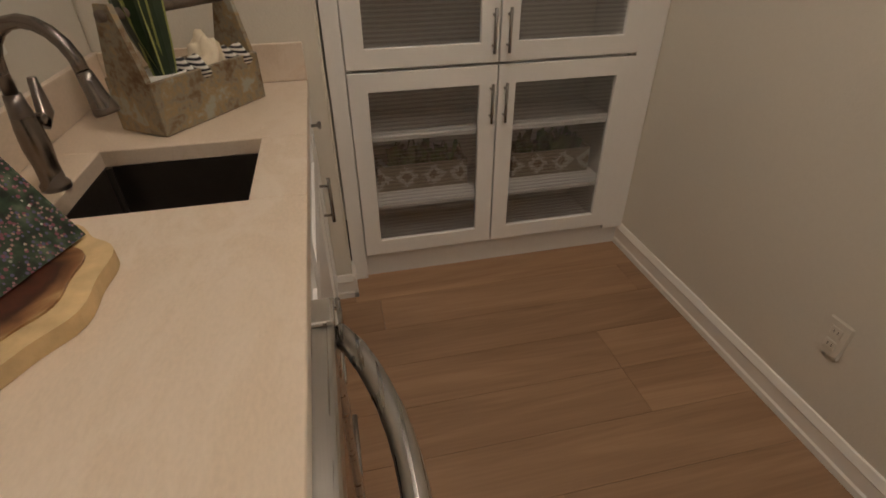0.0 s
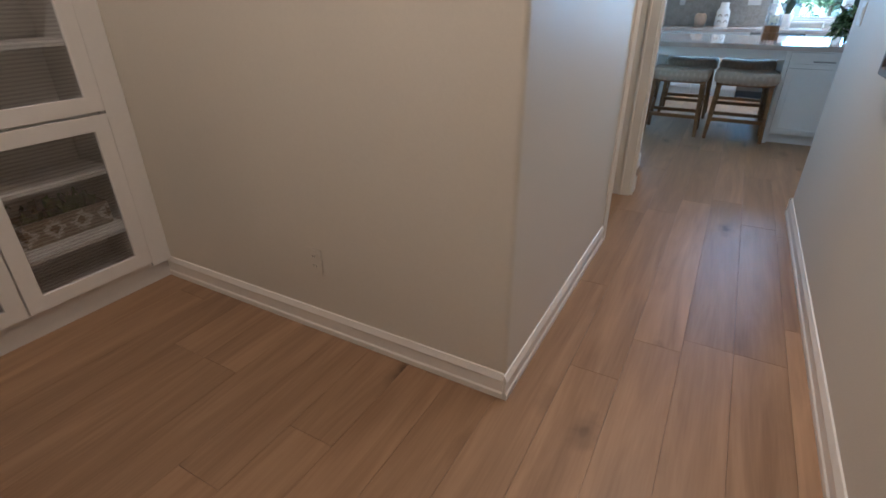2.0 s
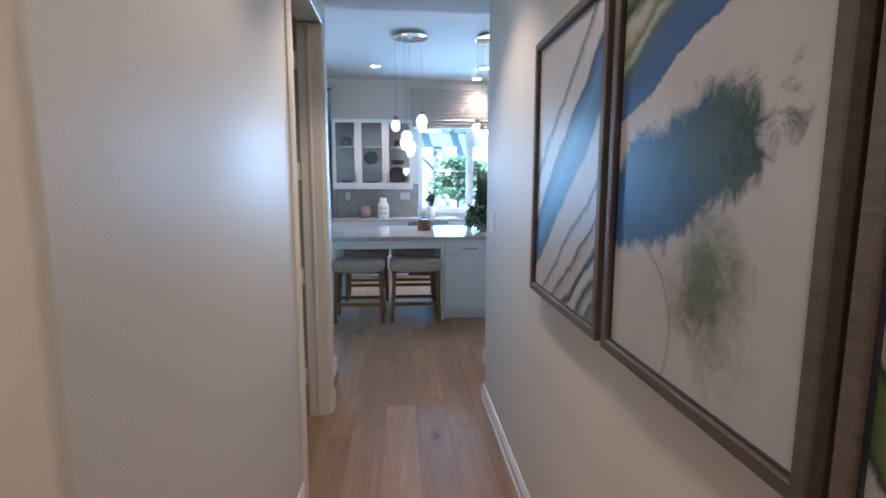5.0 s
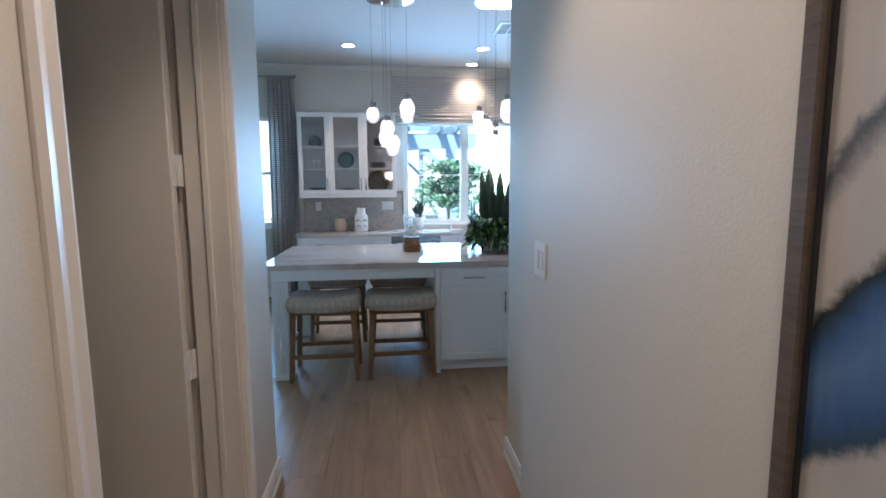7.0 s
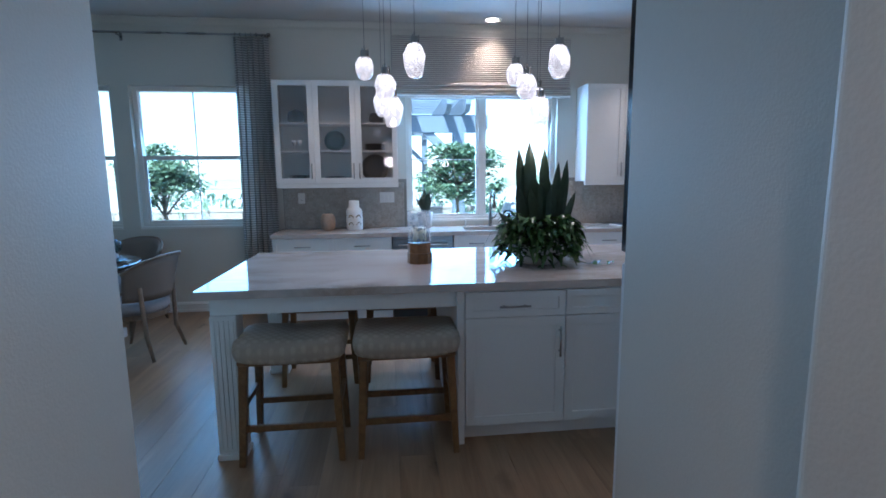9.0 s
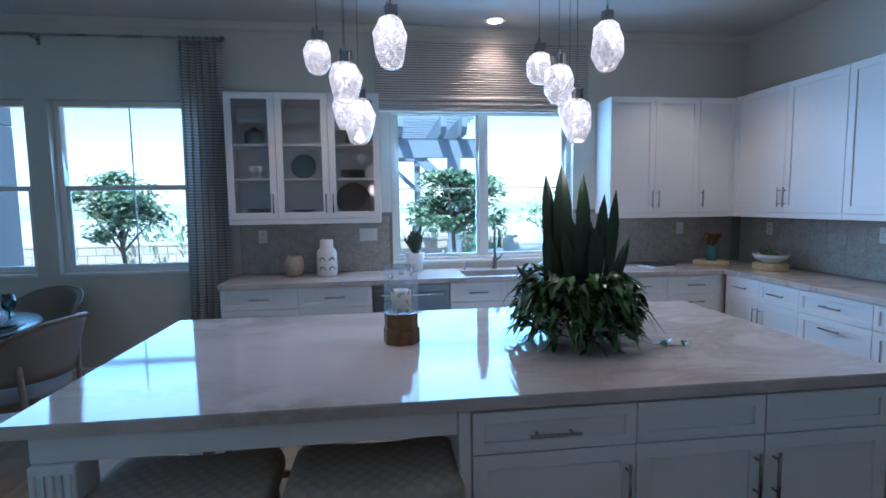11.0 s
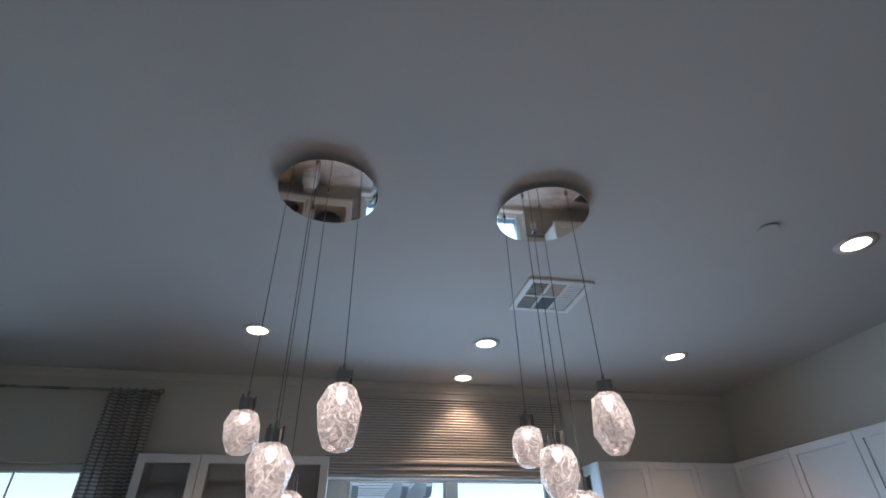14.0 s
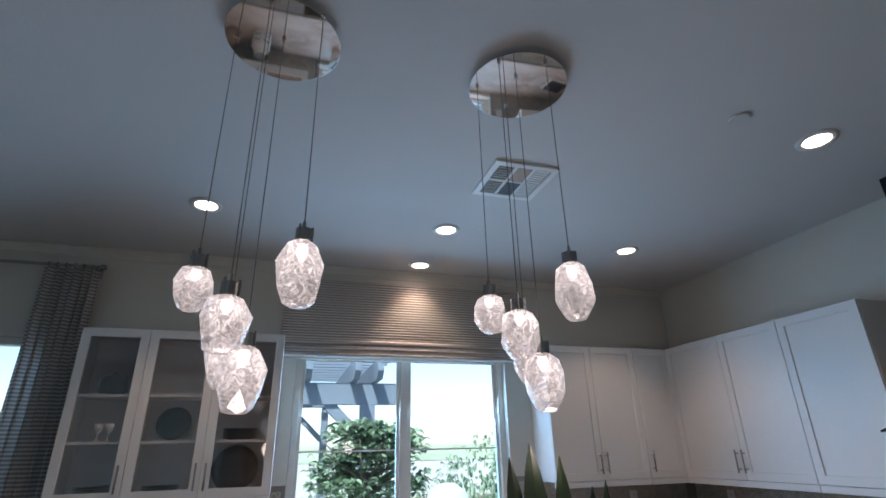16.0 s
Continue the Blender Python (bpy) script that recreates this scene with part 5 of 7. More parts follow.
for k in range(70):
    a, r = rng.uniform(0, 6.28), rng.uniform(0, 0.08)
    arching(bm, (r * math.cos(a), r * math.sin(a), 0.05), a, rng.uniform(0.02, 0.05), rng.uniform(0.03, 0.08), 0.0, 0.022, rng)
part("succulents", bm, TREELEAF, bw, "green succulents")

# ---- candle and plant on the island ----
cd = thing("candle_holder", "glass hurricane with a cream candle on a stacked wooden base", "candle holder", (0.82, 6.56, TOP), 12)
oct8 = [(0.082 * math.cos(math.pi / 4 * k + 0.39), 0.082 * math.sin(math.pi / 4 * k + 0.39)) for k in range(8)]
part("base", prism(oct8, 0.0, 0.068), STOOLWOOD, cd, "faceted oak block")
part("upper_base", prism([(0.92 * a - 0.002, 0.92 * b) for a, b in oct8], 0.069, 0.135), STOOLWOOD, cd, "faceted oak block")
part("hurricane", lathe([(0, 0.136), (0.074, 0.136), (0.076, 0.14), (0.0765, 0.345)], 32), VASEGLASS, cd, "clear bluish glass cylinder", True)
part("candle", lathe([(0, 0.143), (0.044, 0.143), (0.044, 0.232), (0.040, 0.236), (0, 0.231)], 24), WAX, cd, "cream pillar candle", True)

pp = thing("snake_plant_arrangement", "tall dark snake plant ringed by drooping leafy plants", "potted plant", (1.60, 6.47, TOP))
part("bowl", lathe([(0, 0), (0.12, 0), (0.17, 0.05), (0.20, 0.13), (0.195, 0.135), (0.18, 0.12), (0, 0.11)], 36), CERAMIC, pp, "low pale bowl", True)
rng = random.Random(11)
TALL = [(-0.115, 0.03, 0.62, -0.02, 0.058), (-0.07, 0.0, 0.66, 0.005, 0.072), (0.03, 0.02, 0.62, 0.005, 0.060), (0.095, 0.0, 0.53, 0.022, 0.050), (0.145, -0.01, 0.545, 0.035, 0.055), (-0.135, -0.02, 0.41, -0.02, 0.050), (0.0, -0.05, 0.40, -0.01, 0.066), (0.15, -0.04, 0.34, 0.08, 0.040), (-0.05, -0.06, 0.37, -0.02, 0.066), (0.05, -0.07, 0.39, 0.01, 0.062), (-0.13, -0.06, 0.36, -0.03, 0.055), (0.02, 0.06, 0.44, 0.02, 0.062), (0.10, 0.05, 0.38, 0.02, 0.060), (-0.02, 0.03, 0.42, 0.0, 0.064), (-0.15, 0.03, 0.22, -0.12, 0.045), (0.07, 0.03, 0.43, 0.0, 0.06)]
for x, y, h, ln, w in TALL:
    part("tall_leaf", blade(bmesh.new(), (x * 0.9, y, 0.10), (ln + x * 0.1, rng.uniform(-0.03, 0.03)), h + 0.02, w * 1.3, -1.57 + rng.uniform(-0.45, 0.45), rng), SNAKE, pp)
bm = bmesh.new()
for k in range(74):
    # one shoot: a stem that arches outwards, with leaves in pairs along it
    a = 2 * math.pi * k / 74 + rng.uniform(-0.2, 0.2)
    up, out = rng.uniform(0.10, 0.20), rng.uniform(0.08, 0.165)
    foot = Vector((0.11 * math.cos(a), 0.11 * math.sin(a), 0.10 + 0.10 * rng.random()))
    for q in range(8):
        t = (q + 0.6) / 8
        p = foot + Vector((math.cos(a), math.sin(a), 0)) * out * t + Vector((0, 0, up * math.sin(2.2 * t) - 0.23 * t ** 2.6))
        size = rng.uniform(0.7, 1.1) * (1.1 - 0.3 * t)
        arching(bm, p, a + rng.choice((-1, 1)) * rng.uniform(0.2, 1.3), 0.115 * size, rng.uniform(0.0, 0.04), rng.uniform(0.0, 0.08) * (0.3 + t), 0.037 * size, rng)
for k in range(330):
    a, t = rng.uniform(0, 2 * math.pi), rng.random()
    r = 0.15 + 0.075 * math.sin(math.pi * (0.15 + 0.75 * t))
    size = rng.uniform(0.7, 1.1)
    arching(bm, (r * math.cos(a), r * math.sin(a), 0.045 + 0.20 * t), a + rng.uniform(-1.0, 1.0), 0.095 * size, rng.uniform(0.01, 0.05), rng.uniform(-0.01, 0.055), 0.031 * size, rng)
for k in range(26):
    a = rng.uniform(0, 2 * math.pi)
    arching(bm, (0.17 * math.cos(a), 0.17 * math.sin(a), rng.uniform(0.12, 0.24)), a, rng.uniform(0.14, 0.22), rng.uniform(0.04, 0.10), rng.uniform(0.08, 0.18), rng.uniform(0.010, 0.016), rng)
for v in bm.verts:
    v.co.z = max(v.co.z, 0.006)
tagged(part("trailing_leaves", bm, LEAFDARK, pp, "glossy dark drooping leaves"), kind="stuff")
bm = bmesh.new()
add_tube(bm, [(0.22, -0.10, 0.02), (0.28, -0.16, 0.006), (0.33, -0.18, 0.005), (0.40, -0.20, 0.008)], 0.002, 5)
for x, y, a in ((0.285, -0.17, -1.2), (0.33, -0.175, 0.9), (0.39, -0.20, 0.6)):
    arching(bm, (x, y, 0.008), a, 0.055, 0.012, 0.006, 0.04, rng)
part("vine", bm, LEAFDARK, pp, "thin vine lying on the counter")

# ---- pantry: glass-front cabinet ----
pc = thing("pantry_cabinet", "tall built-in white cabinet with four reeded glass doors", "cabinet", (-1.867, 0.068, 0), 90)
PW, PH, PD = 1.122, 2.30, 0.33
for x in (0, PW - 0.018):
    part("side_panel", box(x, x + 0.018, 0.0, PD, 0.10, PH, 0.001), CABIN, pc)
part("back_panel", box(0.018, PW - 0.018, PD - 0.012, PD, 0.10, PH, 0.001), CABIN, pc)
part("bottom_panel", box(0.018, PW - 0.018, 0, PD - 0.012, 0.10, 0.125, 0.001), CABIN, pc)
part("top_panel", box(0.018, PW - 0.018, 0, PD - 0.012, PH - 0.02, PH, 0.001), CABIN, pc)
part("toe_kick", box(0, PW + 0.102, 0.012, PD, 0.0, 0.098, 0.001), CABIN, pc)
part("face_frame", boxes([(-0.062, -0.001, -0.012, 0.02, 0.0, PH), (PW + 0.001, PW + 0.104, -0.012, 0.02, 0.10, PH)], 0.002), CAB, pc)
for z in (0.325, 0.622, 0.875, 1.18, 1.50, 1.82):
    part("shelf", boxes([(0.018, PW - 0.018, 0.015, PD - 0.012, z, z + 0.022)], 0.002), CAB, pc, "white shelf board")
    bm = bmesh.new()
    for k in range(44):
        add_box(bm, 0.085 + 0.0098 * k, 0.0905 + 0.0098 * k, 0.012, 0.0148, z + 0.003, z + 0.019)
    if z in (0.325, 0.622, 1.18):
        tagged(part("bead_edge", bm, PLASTIC, pc, "white beaded shelf edge"), kind="stuff")
for a, b, side in ((0.003, 0.556, "r"), (0.563, 1.119, "l")):
    for z0, z1, hz in ((0.127, 0.893, 0.758), (0.905, PH - 0.02, 1.015)):
        d = part("door", shaker(bmesh.new(), a, b, z0, z1, 0.068, 0.022, True), CAB, pc)
        g = part("glass", box(a + 0.06, b - 0.06, -0.010, -0.006, z0 + 0.06, z1 - 0.06, 0), REEDGLASS, d, "reeded glass pane")
        g.visible_shadow = False
        bar_handle(d, b - 0.024 if side == "r" else a + 0.024, hz, 0.15, True, -0.022)


def basket_cloth():
    m, nt, bsdf = material("patterned_basket")
    co = node(nt, "ShaderNodeTexCoord").outputs["Object"]
    snap = node(nt, "ShaderNodeVectorMath", {0: co, 1: (0.0085, 0.0085, 0.0085)}, operation="SNAP").outputs[0]
    q = node(nt, "ShaderNodeSeparateXYZ", {0: snap})
    a = node(nt, "ShaderNodeMath", {0: q.outputs["X"], 1: 0.060}, operation="PINGPONG").outputs[0]
    b = node(nt, "ShaderNodeMath", {0: q.outputs["Z"], 1: 0.055}, operation="SUBTRACT").outputs[0]
    b = node(nt, "ShaderNodeMath", {0: b}, operation="ABSOLUTE").outputs[0]
    r = node(nt, "ShaderNodeMath", {0: a, 1: b}, operation="ADD").outputs[0]
    r = node(nt, "ShaderNodeMath", {0: r, 1: 16.0}, operation="MULTIPLY").outputs[0]
    n = node(nt, "ShaderNodeTexWhiteNoise", {"Vector": snap}).outputs["Value"]
    k = node(nt, "ShaderNodeMath", {0: n, 1: 0.30, 2: r}, operation="MULTIPLY_ADD").outputs[0]
    nt.links.new(ramp(nt, k, [(0.50, (0.25, 0.18, 0.12)), (0.56, (0.66, 0.62, 0.55)), (0.92, (0.66, 0.62, 0.55)), (0.98, (0.34, 0.29, 0.23))]), bsdf.inputs["Base Color"])
    bsdf.inputs["Roughness"].default_value = 0.8
    return m


BASKET = basket_cloth()
for x0, x1, lab in ((-0.005 + 0.10, 0.49, "patterned open storage bin on the shelf"), (0.70, 1.075, "patterned open storage bin on the shelf")):
    e = thing("storage_bin", lab, "storage bin", (-1.867 - 0.13, 0.068 + x0, 0.348), 90, "patterned bins in the pantry cabinet")
    w = x1 - x0
    part("bin", tub(0, w, 0, 0.15, 0, 0.115, 0.008), BASKET, e)

    gr = thing("faux_greenery", "bunch of dark green faux foliage in the bin", "foliage", (-1.867 - 0.13 - 0.075, 0.068 + x0 + w / 2, 0.357))
    rng = random.Random(int(x0 * 100))
    bm = bmesh.new()
    for k in range(90):
        a = rng.uniform(0, 6.28)
        arching(bm, (rng.uniform(-0.05, 0.05), rng.uniform(-0.14, 0.14), 0.0 if k < 4 else rng.uniform(0.03, 0.09)), a, rng.uniform(0.02, 0.06), rng.uniform(0.05, 0.10), 0.01, 0.03, rng)
    for v in bm.verts:
        v.co.x, v.co.z = max(-0.062, min(0.062, v.co.x)), max(0.0, v.co.z)
    tagged(part("leaves", bm, LEAFDARK, gr), kind="stuff")

# ---- pantry: counter run ----
CX0, CX1, CF = -1.745, 0.34, -0.058
pt = thing("pantry_counter", "pale beige quartz counter with a low splash", "counter", (0, 0, 0))
HX0, HX1, HY0, HY1 = -1.235, -0.915, -0.515, -0.165
part("slab", boxes([(CX0, HX0, -0.658, CF, 0.877, 0.915), (HX1, CX1, -0.658, CF, 0.877, 0.915), (HX0, HX1, -0.658, HY0, 0.877, 0.915), (HX0, HX1, HY1, CF, 0.877, 0.915)], 0.002), QUARTZ, pt)
part("back_splash", boxes([(CX0, CX1, -0.658, -0.638, 0.916, 1.03)], 0.002), QUARTZ, pt)
part("side_splash", boxes([(CX0, CX0 + 0.02, -0.637, CF, 0.916, 1.03)], 0.002), QUARTZ, pt)
ps = thing("bar_sink", "dark square undermount bar sink", "sink", (HX0, HY0, 0.877))
part("basin", tub(-0.015, 0.335, -0.015, 0.365, -0.215, -0.001, 0.015, 0.012), DARKSINK, ps)
part("drain", lathe([(0, 0), (0.04, 0), (0.036, 0.004), (0, 0.002)], 20, Matrix.Translation((0.16, 0.12, -0.2))), BRONZE, ps)
bar = faucet("bar_faucet", (-1.055, -0.535, 0.915), 158, BRONZE, 0.355, 0.19, "brushed bronze pull-down gooseneck faucet at the bar sink", True)
bar.scale = (0.85, 0.85, 0.85)
PG, PL = "pantry base cabinets", "white shaker base cabinet under the pantry counter"
base_cabinet((-0.655, -0.085, 0), 180, 0.225, stack(0, 0.225)[1:] + [("drawer_front", 0, 0.225, 0.705, 0.872, "")], PL, PG, 0.56, 0.875, hollow=True)
base_cabinet((-0.882, -0.085, 0), 180, 0.62, [("drawer_front", 0, 0.62, 0.705, 0.872, ""), ("door", 0, 0.62, 0.105, 0.705, "l")], PL, PG, 0.56, 0.875, hollow=True)
cab = base_cabinet((-1.504, -0.085, 0), 180, 0.236, [("drawer_front", 0, 0.236, 0.705, 0.872, ""), ("door", 0, 0.236, 0.105, 0.705, "l")], PL, PG, 0.56, 0.875, hollow=True)
part("knob", lathe([(0, 0), (0.005, 0), (0.005, 0.018), (0.012, 0.022), (0.012, 0.03), (0, 0.032)], 14, Matrix.Translation((0.118, -0.02, 0.80)) @ Matrix.Rotation(radians(90), 4, "X")), HANDLE, cab, "small steel knob", True)

ap = thing("undercounter_fridge", "stainless undercounter wine fridge with a bowed bar handle", "wine fridge", (-0.050, -0.072, 0), 180)
AW = 0.60
part("body", boxes([(0.002, AW, 0.002, 0.56, 0.0, 0.868)]), SLOT, ap)
part("door", bars(0.002, AW, 0.10, 0.862, 0.06, -0.042, 0.0, 0.004), STEEL, ap, "brushed stainless door frame")
part("door_glass", boxes([(0.06, AW - 0.058, -0.036, -0.01, 0.16, 0.80)]), BLACK, ap, "dark glass door pane")
part("toe_grille", boxes([(0.01, AW - 0.01, -0.02, 0.0, 0.01, 0.09)], 0.002), SLOT, ap)
bow = []
for k in range(15):
    t = k / 14
    bow.append((0.025 + 0.55 * t, -0.045 - 0.072 * math.sin(math.pi * t) ** 0.75, 0.815))
part("handle", tube(bow, 0.017, 12), STEEL, ap, "bowed tubular steel handle", True)
part("hinge_cap", boxes([(AW - 0.06, AW - 0.004, -0.046, -0.002, 0.863, 0.872)], 0.002), STEEL, ap)
fill = thing("end_panel", "white end panel closing the counter", "panel", (0.34, -0.07, 0), 180)
part("panel", boxes([(0.0, 0.366, 0, 0.56, 0, 0.875)]), CAB, fill)

# wooden tool caddy with its contents
cdy = thing("tool_caddy", "weathered wooden tool caddy with a dowel handle", "caddy", (-1.465, -0.36, 0.916), 0)
ang = math.atan2(0.197, -0.274)
caddy_m = Matrix.Translation((-1.288, -0.384, 0.9165)) @ Matrix.Rotation(ang, 4, "Z")
cdy.matrix_basis = caddy_m
CL, CWD = 0.355, 0.150
part("side_board", box(0.0, CL, -0.0, 0.012, 0, 0.125, 0.002), BOXWOOD, cdy)
part("side_board", box(0.0, CL, CWD - 0.012, CWD, 0, 0.125, 0.002), BOXWOOD, cdy)
part("bottom", box(0.012, CL - 0.012, 0.012, CWD - 0.012, 0, 0.012, 0.001), BOXWOOD, cdy)
END = [(0.012, 0), (CWD - 0.012, 0), (CWD - 0.012, 0.125), (CWD / 2 + 0.022, 0.285), (CWD / 2 - 0.022, 0.285), (0.012, 0.125)]
for x in (0.0, CL - 0.014):
    part("end_board", prism(END, x, x + 0.014, "x"), BOXWOOD, cdy)
part("dowel", tube([(-0.012, CWD / 2, 0.262), (CL + 0.012, CWD / 2, 0.262)], 0.0125, 12), FRAMEWOOD, cdy, "dark round handle", True)


def in_caddy(x, y, z):
    return tuple(caddy_m @ Vector((x, y, z)))


rng = random.Random(21)
sp2 = thing("snake_plant", "snake plant with yellow-edged leaves in the caddy", "potted plant", in_caddy(0.10, 0.075, 0.013))
part("pot", lathe([(0, 0), (0.042, 0), (0.056, 0.11), (0.052, 0.112), (0.048, 0.095), (0, 0.095)], 24), CERAMIC, sp2, "white pot", True)
for k in range(7):
    a = 2 * math.pi * k / 7
    w = rng.uniform(0.05, 0.07)
    b0, ln, hh = (0.018 * math.cos(a), 0.018 * math.sin(a), 0.09), (0.06 * math.cos(a), 0.06 * math.sin(a)), rng.uniform(0.26, 0.42)
    lf = part("leaf", blade(bmesh.new(), b0, ln, hh, w, a, random.Random(k)), SNAKE, sp2)
    part("leaf_edge", blade(bmesh.new(), (b0[0], b0[1], b0[2] - 0.002), ln, hh + 0.004, w * 1.16, a, random.Random(k), 0.001), LEAFEDGE, lf, "yellow leaf edge")
fl = thing("cotton_bundle", "off-white bunched cotton cloth in the caddy", "cloth", in_caddy(0.245, 0.075, 0.013))
bm = bmesh.new()
bmesh.ops.create_icosphere(bm, subdivisions=4, radius=1.0)
for v in bm.verts:
    n = noise.noise(v.co * 2.2) * 0.28 + noise.noise(v.co * 6.0) * 0.08
    v.co = Vector((v.co.x * 0.058 * (1 + n), v.co.y * 0.048 * (1 + n), 0.085 + v.co.z * 0.085 * (1 + n)))
part("cloth", bm, surface("cotton", (0.74, 0.64, 0.48), 0.95, grain=40, vary=0.08, bump=0.3), fl, smooth=True)
STRIPECLOTH = stripes("black_white_stripe", (0.02, 0.02, 0.025), (0.72, 0.68, 0.62), 30.0, 0.9)
for x, lab in ((0.155, "rolled black and white striped towel"), (0.305, "rolled black and white striped towel")):
    e = thing("striped_towel", lab, "towel", in_caddy(x, 0.07, 0.100))
    bm = bmesh.new()
    for k in range(3):
        y = 0.035 * (k - 1)
        add_tube(bm, [(-0.04 + 0.06 * math.sin(ang), y - 0.03, 0.008 + 0.006 * k), (0.0, y, 0.022 + 0.006 * k), (0.04, y + 0.03, 0.012)], [0.014, 0.019, 0.013], 10)
    part("towel", bm, STRIPECLOTH, e, smooth=True)

# log slice with a garden book leaning on it
lg = thing("log_slice", "live-edge log slice board with a pale rim", "board", (-0.675, -0.440, 0.916))
rng = random.Random(4)
rim = []
for k in range(56):
    a = 2 * math.pi * k / 56
    r = 1.0 + 0.10 * math.sin(2 * a + 0.6) + 0.06 * math.sin(3 * a + 2) + 0.05 * math.sin(7 * a)
    rim.append((0.165 * r * math.cos(a), 0.115 * r * math.sin(a)))
bm = prism(rim, 0.0, 0.026)
part("rim", bm, BARK, lg, "pale knobbly bark edge")
part("heartwood", prism([(a * 0.80, b * 0.80 - 0.012) for a, b in rim], 0.0265, 0.030), SLICE, lg, "brown grain top")


def flower_cover():
    m, nt, bsdf = material("flower_cover")
    co = node(nt, "ShaderNodeTexCoord").outputs["Object"]
    n = node(nt, "ShaderNodeTexNoise", {"Vector": co, "Scale": 40.0, "Detail": 6.0}).outputs["Fac"]
    base = ramp(nt, n, [(0.38, (0.008, 0.014, 0.009)), (0.53, (0.032, 0.058, 0.032)), (0.68, (0.10, 0.13, 0.085))])
    out = base
    for sc, cut, colr in ((115.0, 0.32, (0.22, 0.07, 0.10)), (150.0, 0.32, (0.34, 0.18, 0.21)), (98.0, 0.27, (0.60, 0.58, 0.52)), (150.0, 0.15, (0.40, 0.34, 0.10)), (125.0, 0.30, (0.10, 0.09, 0.18))):
        mv = node(nt, "ShaderNodeMapping", {"Vector": co, "Location": (sc, sc * 0.3, 1.7)}).outputs[0]
        vo = node(nt, "ShaderNodeTexVoronoi", {"Vector": mv, "Scale": sc})
        k = ramp(nt, vo.outputs["Distance"], [(cut - 0.02, (1, 1, 1)), (cut + 0.02, (0, 0, 0))])
        sel = ramp(nt, vo.outputs["Color"], [(0.45, (0, 0, 0)), (0.47, (1, 1, 1))])
        kk = node(nt, "ShaderNodeMath", {0: k, 1: sel}, operation="MULTIPLY").outputs[0]
        out = node(nt, "ShaderNodeMix", {0: kk, 6: out, 7: (*colr, 1)}, data_type="RGBA").outputs[2]
    nt.links.new(out, bsdf.inputs["Base Color"])
    bsdf.inputs["Roughness"].default_value = 0.35
    return m


book = thing("garden_book", "garden book with a flower cover leaning over the log slice", "book", (-0.60, -0.545, 0.948))
book.matrix_basis = pose(-0.665, -0.428, 0.949, 0, 0, -20) @ pose(0, 0, 0, 32, 0, 0)
part("pages", boxes([(-0.127, 0.127, -0.028, -0.004, 0.003, 0.227)]), CERAMIC, book)
part("cover", boxes([(-0.13, 0.13, -0.0035, 0.0, 0.0, 0.155)]), flower_cover(), book, "cover printed with garden flowers")
part("title_band", boxes([(-0.13, 0.13, -0.0035, 0.0, 0.1555, 0.23)]), surface("green_card", (0.03, 0.07, 0.025), 0.4, vary=0.1), book, "plain green cover band")
part("back_cover", boxes([(-0.13, 0.13, -0.032, -0.0285, 0.0, 0.23)]), DARKWARE, book)
wp = thing("framed_print", "white framed print of a green leaf on the wall end", "picture", (-1.747, -0.345, 1.19), -90)
part("frame", bars(-0.155, 0.155, 0, 0.42, 0.02, 0, 0.02, 0.002), CERAMIC, wp)
part("print", boxes([(-0.135, 0.135, 0.001, 0.010, 0.02, 0.40)]), surface("grey_print", (0.34, 0.35, 0.36), 0.7, grain=35, vary=0.25, blotch=8), wp)
bm = bmesh.new()
for k in range(7):
    z0 = 0.05 + 0.045 * k
    w = 0.10 * math.sin(math.pi * (k + 1.2) / 9)
    for s in (-1, 1):
        v = [bm.verts.new((s * a, 0.0118, z)) for a, z in ((0.004, z0), (w * 0.6, z0 + 0.012), (w, z0 + 0.045), (w * 0.5, z0 + 0.05), (0.004, z0 + 0.036))]
        bm.faces.new(v)
part("printed_leaf", bm, surface("print_green", (0.07, 0.12, 0.06), 0.7, grain=40, vary=0.35, blotch=14), wp, "printed green leaf")
wp2 = thing("framed_print", "small framed print with a brown frame on the pantry wall", "picture", (-0.90, -0.659, 1.22))
part("frame", bars(-0.14, 0.14, 0, 0.398, 0.018, 0, 0.02, 0.002), STOOLWOOD, wp2)
part("print", boxes([(-0.122, 0.122, 0.001, 0.010, 0.018, 0.38)]), surface("pale_print", (0.62, 0.58, 0.52), 0.7, grain=35, vary=0.2, blotch=12), wp2)


